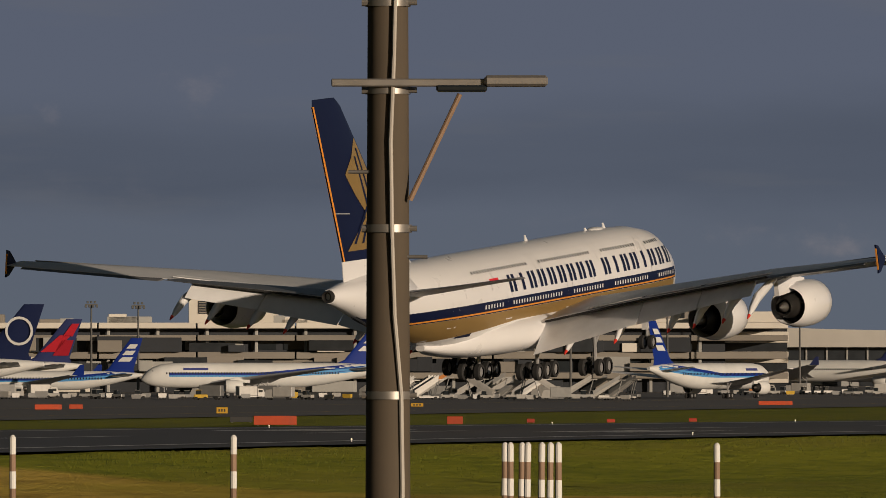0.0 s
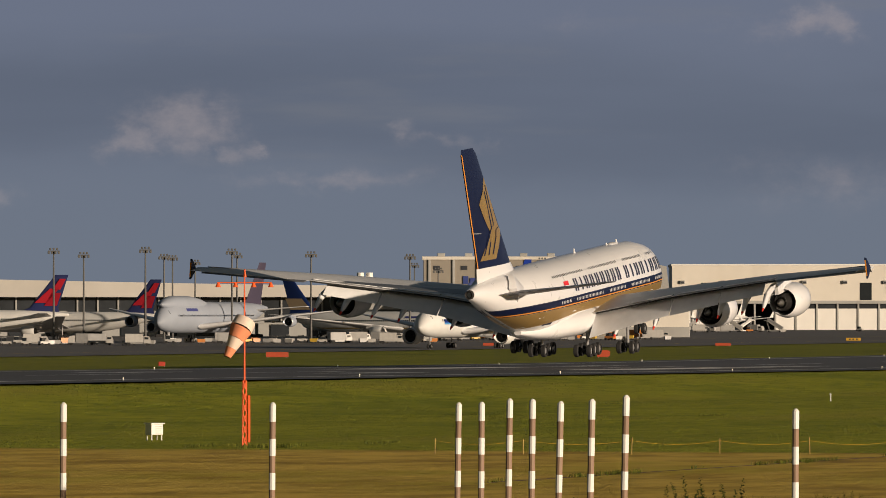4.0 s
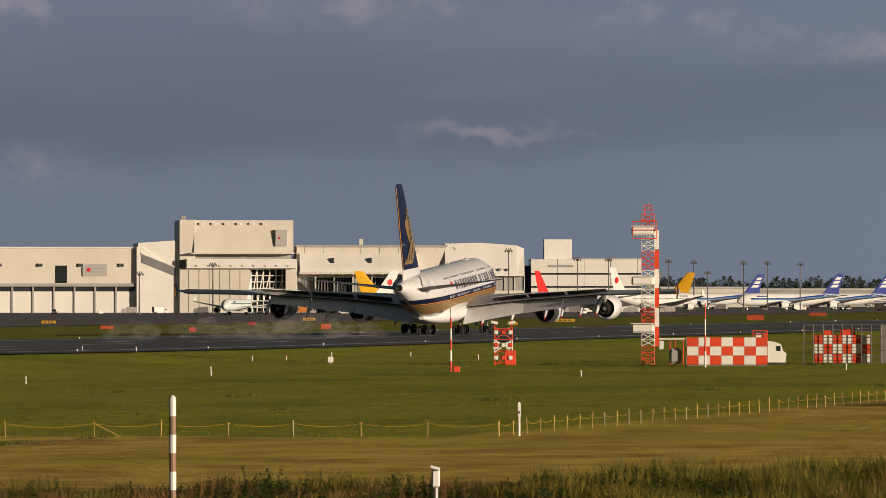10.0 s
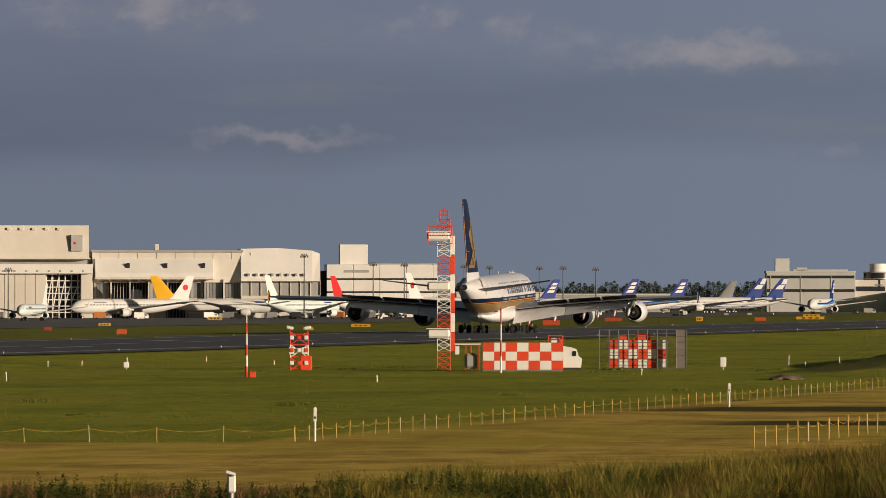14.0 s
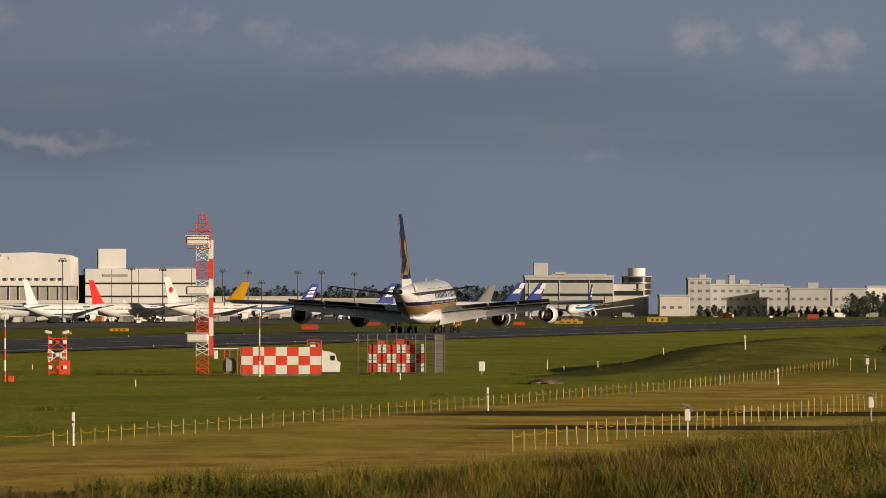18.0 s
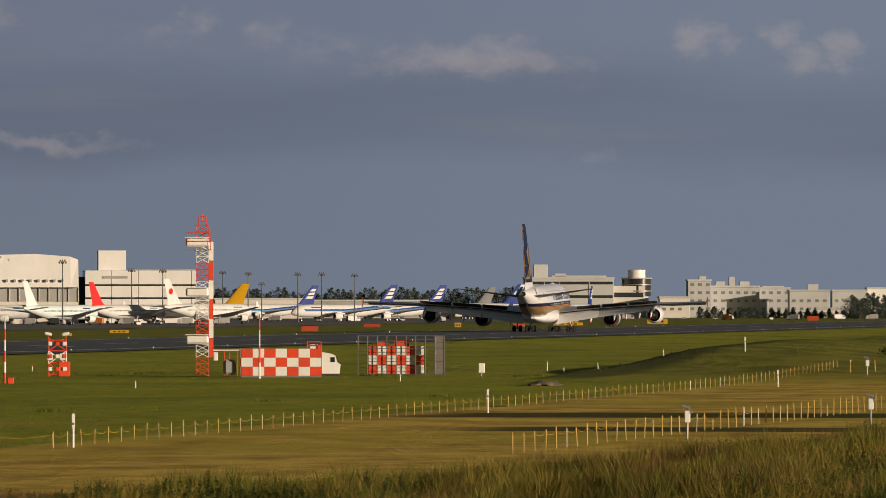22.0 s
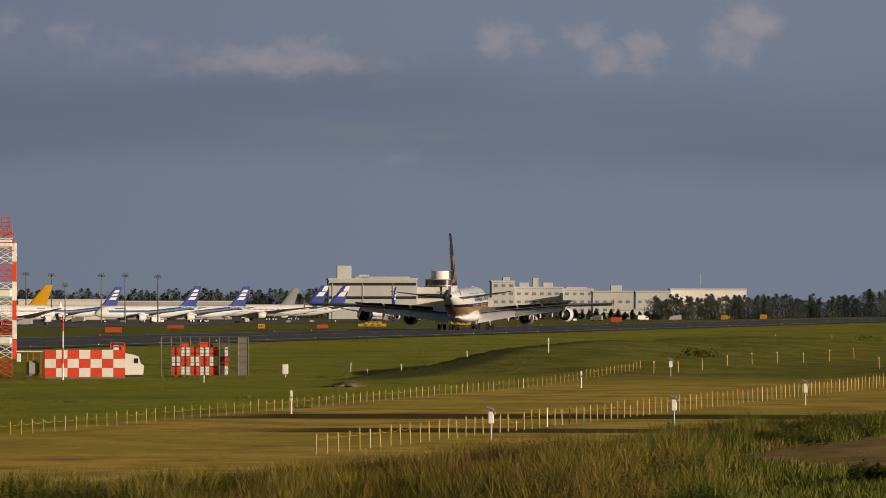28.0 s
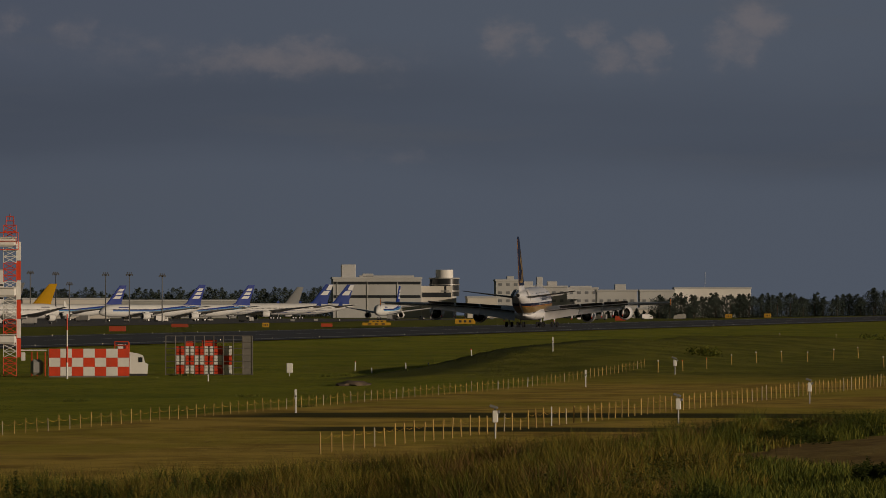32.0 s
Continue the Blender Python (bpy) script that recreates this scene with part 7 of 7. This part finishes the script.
# ---- plants ----
def leaf_material(name, tones, rough=.75):
    m = bpy.data.materials.new(name)
    m.use_nodes = True
    nt = m.node_tree
    bs = nt.nodes["Principled BSDF"]
    geo = nt.nodes.new("ShaderNodeNewGeometry")
    rp = nt.nodes.new("ShaderNodeValToRGB")
    rp.color_ramp.interpolation = "LINEAR"
    els = rp.color_ramp.elements
    els[0].position, els[0].color = 0, (*tones[0], 1)
    els[1].position, els[1].color = 1, (*tones[-1], 1)
    for i, c in enumerate(tones[1:-1]):
        e = els.new((i + 1) / (len(tones) - 1))
        e.color = (*c, 1)
    nt.links.new(geo.outputs["Random Per Island"], rp.inputs[0])
    nt.links.new(rp.outputs[0], bs.inputs["Base Color"])
    bs.inputs["Roughness"].default_value = rough
    bs.inputs["Specular IOR Level"].default_value = .2
    return m


M_LEAF = leaf_material("weed_leaves", [(0.030, 0.048, 0.008), (0.044, 0.064, 0.010), (0.060, 0.080, 0.012), (0.090, 0.098, 0.018)])
M_DRY = leaf_material("dry_grass", [(0.040, 0.034, 0.006), (0.13, 0.105, 0.014), (0.29, 0.205, 0.036), (0.12, 0.125, 0.013), (0.20, 0.172, 0.024), (0.16, 0.085, 0.022)])
M_BLADE = leaf_material("field_grass", [(0.070, 0.088, 0.007), (0.086, 0.102, 0.008), (0.100, 0.114, 0.010), (0.114, 0.122, 0.013)])
# blue-grey leaf tones with the haze of distance mixed in
M_WOOD = leaf_material("hazy_far_foliage", [(0.050, 0.066, 0.058), (0.054, 0.070, 0.060), (0.057, 0.073, 0.061), (0.060, 0.076, 0.062)], 1.0)
M_RUST = leaf_material("rust_brown_grass", [(0.08, 0.040, 0.016), (0.15, 0.076, 0.030), (0.21, 0.120, 0.045), (0.10, 0.076, 0.020)])
M_REED = leaf_material("green_reed_grass", [(0.028, 0.044, 0.005), (0.060, 0.078, 0.008), (0.100, 0.112, 0.012), (0.170, 0.158, 0.022)])
M_BARK = material("bark", (0.07, 0.05, 0.035), .9, 0, .2, 3.0)


def stuff_mesh(name, verts, faces, mat, label, category):
    me = bpy.data.meshes.new(name)
    me.from_pydata(verts, [], faces)
    me.materials.append(mat)
    return tagged(new(name, me), label, category, kind="stuff")


def add_blades(V, F, p, n, h, w, spread, rng):
    """Bent narrow blades from one foot."""
    for _ in range(n):
        a, r = rng.uniform(0, 6.283), rng.random() * spread
        bx, by = p.x + math.cos(a) * r, p.y + math.sin(a) * r
        hh = h * rng.uniform(.55, 1.15)
        lx, ly = rng.gauss(0, .34) * hh, rng.gauss(0, .34) * hh
        t = rng.uniform(0, 6.283)
        wx, wy = math.cos(t) * w, math.sin(t) * w
        i = len(V)
        V += [(bx - wx, by - wy, p.z - .05), (bx + wx, by + wy, p.z - .05), (bx + lx * .4 + wx * .7, by + ly * .4 + wy * .7, p.z + hh * .6), (bx + lx * .4 - wx * .7, by + ly * .4 - wy * .7, p.z + hh * .6), (bx + lx, by + ly, p.z + hh)]
        F += [(i, i + 1, i + 2, i + 3), (i + 3, i + 2, i + 4)]


def add_leaves(V, F, c, n, rad, size, rng, flat=1.0):
    """Loose leaves in an uneven clump."""
    for _ in range(n):
        u, v, w = rng.gauss(0, .5), rng.gauss(0, .5), rng.gauss(0, .5)
        p = Vector((c.x + u * rad, c.y + v * rad, c.z + w * rad * flat))
        nrm = Vector((rng.gauss(0, 1), rng.gauss(0, 1), rng.gauss(0, 1) + .4)).normalized()
        a = nrm.orthogonal().normalized()
        b = nrm.cross(a)
        s = size * rng.uniform(.6, 1.3)
        i = len(V)
        V += [p - a * s, p + b * s * .5, p + a * s, p - b * s * .5]
        F.append((i, i + 1, i + 2, i + 3))


def add_stem(V, F, p, h, n, leaf, rng):
    """An upright weed: leaves that stand off a stem, long below and short at the tip."""
    tx, ty = rng.gauss(0, .12) * h, rng.gauss(0, .12) * h
    for k in range(n):
        t = .12 + .88 * (k + rng.random()) / n
        a = rng.uniform(0, 6.283)
        ln = leaf * (1.25 - .75 * t) * rng.uniform(.7, 1.3)
        o = Vector((p.x + tx * t, p.y + ty * t, p.z + h * t))
        out = Vector((math.cos(a), math.sin(a), rng.uniform(-.15, .8))).normalized() * ln
        wide = Vector((-math.sin(a), math.cos(a), rng.uniform(-.5, .5))) * ln * .30
        i = len(V)
        V += [o, o + out * .5 + wide, o + out, o + out * .5 - wide]
        F.append((i, i + 1, i + 2, i + 3))


def on_shoulder(be, d):
    """The bare, trodden shoulder of the bank, a wedge that widens eastward."""
    k = (.0985 - be) * 1000
    return k > 0 and 172 - k < d < 172 + .8 * k


def bank_plants():
    rng = random.Random(5)
    Vd, Fd, Vl, Fl, Vr, Fr, Vg, Fg = ([] for _ in range(8))
    for n in range(34000):
        be = rng.uniform(.060, .40)
        d = rng.uniform(122, 208)
        x, y = -d * math.sin(be), d * math.cos(be)
        p = Vector((x, y, ground_z(x, y)))
        k = noise.noise(Vector((x * .12, y * .05, 3.0)))
        k2 = noise.noise(Vector((x * .45, y * .2, 9.0)))
        low = sm(.185, .215, be)
        if on_shoulder(be, d):
            continue
        if be < .097 and d < 172:      # short green grass before the bare shoulder
            add_blades(Vg, Fg, p, 9, .22, .013, .35, rng)
            continue
        if k + .55 * k2 < -.30 + .30 * low:          # leafy bushes
            h = (.30 + .6 * max(0, -k)) * (.6 + .5 * rng.random())
            for _ in range(2):
                add_stem(Vl, Fl, p + Vector((rng.gauss(0, .15), rng.gauss(0, .2), 0)), h, 18, .08, rng)
        elif (low > rng.random() and k2 < .22) or (k > .12 and k2 < .05):
            add_blades(Vr, Fr, p, 13, .24 + .22 * max(0, k2 + .3), .008, .35, rng)
        # nearest grass takes the dark green tones in place of shade
        elif k2 > .30 or k < -.24 or d < 146 + 22 * k2:
            add_blades(Vg, Fg, p, 13, (.22 + .26 * max(0, k2 + .2)) * (1 - .15 * low), .008, .30, rng)
        else:
            add_blades(Vd, Fd, p, 13, (.22 + .28 * max(0, k + .3)) * (1 - .25 * low), .008, .35, rng)
    for i in range(1500):               # tussocks and rounded bushes
        be, d = rng.uniform(.062, .37) if i < 420 else rng.uniform(.062, .20), rng.uniform(126, 202)
        if on_shoulder(be, d - .5) or on_shoulder(be, d + 3) or (be < .0965 and d < 176):
            continue
        left = sm(.17, .21, be)
        r = rng.uniform(.3, .95) * (1.12 - .28 * left) * (.6 + .4 * sm(.085, .115, be))
        q = on_ground(-d * math.sin(be), d * math.cos(be))
        pick = rng.random()
        leafy = pick < .34 + .34 * left
        gold = pick > .50 and rng.random() > .5 * left and be > .086 + .02 * rng.random()
        for k in range(22):
            a, e = rng.uniform(0, 6.283), rng.random()
            c = q + Vector((math.cos(a) * r * 1.35 * e, math.sin(a) * r * e * 2.0, 0))
            hh = r * .82 * math.sqrt(max(.06, 1 - e * e)) + .12
            if leafy:
                for _ in range(2):
                    add_stem(Vl, Fl, c + Vector((rng.gauss(0, .1), rng.gauss(0, .1), 0)), hh * rng.uniform(.6, .95), 34, .075, rng)
            elif gold:
                add_blades(Vd, Fd, c, 20, hh * .95, .008, .20, rng)
            elif left > .5 or .42 < pick < .50:
                add_blades(Vr, Fr, c, 18, hh * .9, .008, .22, rng)
            else:
                add_blades(Vg, Fg, c, 18, hh, .008, .22, rng)
    # taller weeds
    for be, d, h in ((.2045, 165, 1.35), (.197, 160, 1.2), (.302, 170, 1.5), (.287, 160, 1.1), (.2555, 165, 1.25), (.262, 168, 1.0), (.2215, 165, 1.0), (.236, 170, .9), (.333, 172, 1.1), (.185, 166, 1.1), (.21, 170, 1.1), (.0985, 140, .55), (.0975, 139, .6), (.0965, 140, .5), (.1375, 158, .75), (.1505, 160, .7)):
        be -= .0229
        x, y = -d * math.sin(be), d * math.cos(be)
        p = on_ground(x, y)
        for s in range(16):
            q = p + Vector((rng.gauss(0, .42), rng.gauss(0, .6), 0))
            hh = h * rng.uniform(.4, .85)
            add_stem(Vl, Fl, q, hh, 95, .11, rng)
    stuff_mesh("dry_grass", Vd, Fd, M_DRY, "tall dry tan grass on the bank", "grass")
    stuff_mesh("rust_grass", Vr, Fr, M_RUST, "low rust-brown grass on the bank", "grass")
    stuff_mesh("green_reeds", Vg, Fg, M_REED, "tall green grass on the bank", "grass")
    stuff_mesh("weeds", Vl, Fl, M_LEAF, "leafy green weeds on the bank", "weeds")


def field_grass():
    rng = random.Random(6)
    V, F = [], []
    for i in range(52000):
        be = rng.uniform(.055, .47)
        d = 395 + (rng.random() ** 1.35) * 560
        x, y = -d * math.sin(be), d * math.cos(be)
        mown = y < 400 or (x > -86 and y < 790)
        if x < -214:
            continue
        z = ground_z(x, y)
        k = noise.noise(Vector((x * .06, y * .02, 1.0)))
        if mown:
            continue
        add_blades(V, F, Vector((x, y, z)), 4, .055 + .05 * k, .020, 1.3, rng)
    # rank tufts and dark weeds standing out of the field
    Vw, Fw = [], []
    for o, drop, s in ((-709, 188, 1.0), (-265, 194, .8), (420, 168, .7), (115, 176, .7), (-170, 130, .6), (-340, 135, .6), (-1300, 190, .5), (-1490, 170, .5), (-940, 180, .5), (520, 186, .5), (-120, 128, .9), (-60, 128, .6), (-90, 127, .7), (-230, 128, .5), (290, 131, .7), (320, 130, .7), (130, 131, .6), (150, 131, .6), (600, 130, .7), (560, 132, .6), (-640, 210, .4), (-1750, 190, .5), (-1900, 240, .5), (-2100, 247, .7), (-2060, 246, .6), (-2180, 245, .6)):
        d = 14000 * 7.6 / drop
        p = P((2920 - o) / 14, d)
        p.z = ground_z(p.x, p.y)
        for k in range(7):
            q = p + Vector((rng.gauss(0, .5 * s), rng.gauss(0, 2), .25 * s))
            add_blades(Vw, Fw, q - Vector((0, 0, .2 * s)), 30, .36 * s, .012, .8 * s, rng)
    a, b = P((2920 + 1700) / 14, 344), P((2920 + 960) / 14, 409)
    for i in range(160):
        q = a.lerp(b, rng.random()) + Vector((rng.gauss(0, .25), rng.gauss(0, 1.5), 0))
        if noise.noise(Vector((q.x * .25, q.y * .1, 0))) > -.05:
            q.z = ground_z(q.x, q.y) + .06
            add_blades(Vw, Fw, q, 16, .16, .012, .35, rng)
    rb = bmesh.new()
    last = None
    for i in range(41):
        q = a.lerp(b, i / 40)
        w = (3.4 - 2.0 * i / 40) * (.8 + .4 * noise.noise(Vector((i * .6, 0, 0))))
        row = [rb.verts.new((q.x, q.y + s * w, ground_z(q.x, q.y + s * w) + (.035 if s == 0 else .012))) for s in (-1, 0, 1)]
        if last:
            for m in (0, 1):
                rb.faces.new((last[m], row[m], row[m + 1], last[m + 1]))
        last = row
    solo("rut", rb, material("bare_soil", (0.06, 0.036, 0.022), .95, 0, .25, 1.5, .03), "dark wheel rut worn into the mown grass", "soil", kind="structure")
    for be, d, s in ((.0764, 1140, 1.3), (.0768, 1150, 1.1), (.0982, 872, 1.2), (.0975, 874, 1.0), (.0988, 872, .9)):
        q = on_ground(-d * math.sin(be), d * math.cos(be))
        for k in range(8):
            add_leaves(Vw, Fw, q + Vector((rng.gauss(0, s * .7), rng.gauss(0, s), s * rng.uniform(.1, .6))), 30, s * .5, .16, rng, .8)
    stuff_mesh("field_grass", V, F, M_BLADE, "long green grass of the airfield", "grass")
    stuff_mesh("field_weeds", Vw, Fw, M_REED, "dark weed tufts in the grass", "weeds")


def far_woods():
    rng = random.Random(7)
    V, F, Vt, Ft = [], [], [], []
    bt = bmesh.new()
    rows = []
    for i in range(150):
        rows.append((1150 + 900 * i / 150 + rng.uniform(-6, 6), rng.uniform(4000, 4200), rng.uniform(10.5, 14) + 3.0 * (i > 60)))
    for i in range(130):
        rows.append((20 + 640 * i / 130 + rng.uniform(-6, 6), rng.uniform(4450, 4600), rng.uniform(12, 18)))
    for i in range(26):
        rows.append((880 + 330 * i / 26, rng.uniform(4080, 4140), rng.uniform(3.5, 6.5)))
    for o, d, h in rows:
        p = P((2920 - o) / 14, d, APRON)
        rod(bt, p, p + Vector((0, 0, h * .6)), .4, .15, n=5)
        pointed = rng.random() < .35
        for k in range(13):
            t = (k + .5) / 13
            r = h * (.30 * (1 - t) + .05 if pointed else .30 * math.sin(math.pi * min(1, t * .8 + .25)) + .04)
            c = p + Vector((rng.gauss(0, r * .5), rng.gauss(0, r * .5), h * (.06 + .90 * t)))
            add_leaves(V, F, c, 100, r * 1.0, .34, rng, .7)
    solo("tree_trunks", bt, M_BARK, "trunks of the far wood", "trees", kind="stuff")
    stuff_mesh("far_woods", V, F, M_WOOD, "dark green wood beyond the airfield, haze mixed into its colour", "trees")


bank_plants()
field_grass()
far_woods()


# ---- movement ----
def motions():
    taxi = []
    for t in (0, 8, 16, 24, 32):
        d0 = 1680 - 6.3 * min(t, 16)
        b = (2920 + 1570 + 21 * min(t, 16)) / 14
        rz = math.degrees((b - AIM) / 1000) + 159
        at = P(b, d0) + Matrix.Rotation(radians(rz), 3, "Z") @ Vector((0, 28, 0))
        taxi.append((t, pose(at.x, at.y, APRON + .11, 0, 0, rz)))
    walk(taxiing, taxi)
    for ob, x, y, r in SMOKE:
        walk(ob, [(0, pose(x, y - 20, -4)), (7.3, pose(x, y - 16, -4)), (7.9, pose(x, y, .35 + .3 * r)), (8.7, pose(x - 1, y + 6, .6 + .35 * r)), (10.2, pose(x - 3, y + 10, .5 + .3 * r)), (12.0, pose(x - 6, y + 12, -4)), (32, pose(x - 6, y + 12, -4))])
    rows = []
    for t, off, alt, pitch in LANDING:
        crab = float(np.interp(t, [0, 4.5, 8.0], [.3, .5, CRAB]))
        be = (2600 - off) / 14000
        x_tail = RUN_X - float(np.interp(be, [.1, .1455, .241, .31, .396, .45], [3, 2.5, 5, 6.5, 9.7, 12]))
        y = -x_tail / math.tan(be) + 37.2 * math.cos(radians(crab))
        rows.append((t, pose(x_tail - 37.2 * math.sin(radians(crab)), y, .33 + alt, pitch, 0, crab)))
    walk(jumbo, rows)
    # the main legs hang extended in the air and settle under the weight
    for ob in jumbo.children:
        if ob.name.split(".")[0] in ("wing_gear", "body_gear"):
            walk(ob, [(t, Matrix.Translation((0, 0, -z))) for t, z in ((0, .45), (6.0, .45), (6.5, .40), (7.5, .33), (9.0, .15), (11.0, 0), (32.0, 0))])
    # the wings bend up in the air and settle on the ground; the engines follow them
    for ob in jumbo.children:
        if ob.name.split(".")[0] not in ("wing", "engine"):
            continue
        xs = [c[0] for c in ob.bound_box]
        sd = 1 if sum(xs) > 0 else -1
        pivot = Matrix.Translation((sd * 3.0, 0, 4.3))
        for sp in ob.children:
            if sp.name.split(".")[0] == "spoiler":
                rest = sp.matrix_basis.copy()
                axis = HINGES[(sd, round(abs(rest.translation.x), 2))]
                walk(sp, [(t, rest @ Matrix.Rotation(radians(-a), 4, axis)) for t, a in ((0, 0), (7.6, 0), (8.8, 18), (24, 20), (32, 20))])
        bend = 1.0 if ob.name.startswith("wing") else .84
        walk(ob, [(t, pivot @ pose(0, 0, 0, 0, -sd * a * bend, 0) @ pivot.inverted()) for t, a in ((0, 5.4), (4.5, 5.4), (6.5, 4.2), (8, 2.2), (10, .8), (13, 0), (32, 0))])


CRAB = 1.4     # degrees by which the nose points left of the track
# seconds, bearing of the tail cone, height of the wheels, nose-up angle
LANDING = [(0.0, -3490, 5.60, 4.65), (1.0, -2943, 4.90, 4.2), (2.0, -2472, 4.2, 3.8), (3.0, -2077, 3.05, 4.1), (4.0, -1737, 1.98, 4.4), (4.5, -1587, 1.5, 4.4), (6.5, -1074, .40, 3.7), (7.5, -868, .33, 3.6), (9.0, -597, 0.15, 3.7),
           (10.0, -440, 0.08, 3.0), (11.0, -302, 0, 2.0), (12.0, -178, 0, 1.6), (13.0, -65, 0, 1.35), (14.5, 83, 0, 1.05), (16.5, 248, 0, .9), (19.0, 410, 0, .85), (23.0, 612, 0, .8), (26.0, 722, 0, .8), (29.0, 815, 0, .8), (32.0, 898, 0, .8)]
motions()
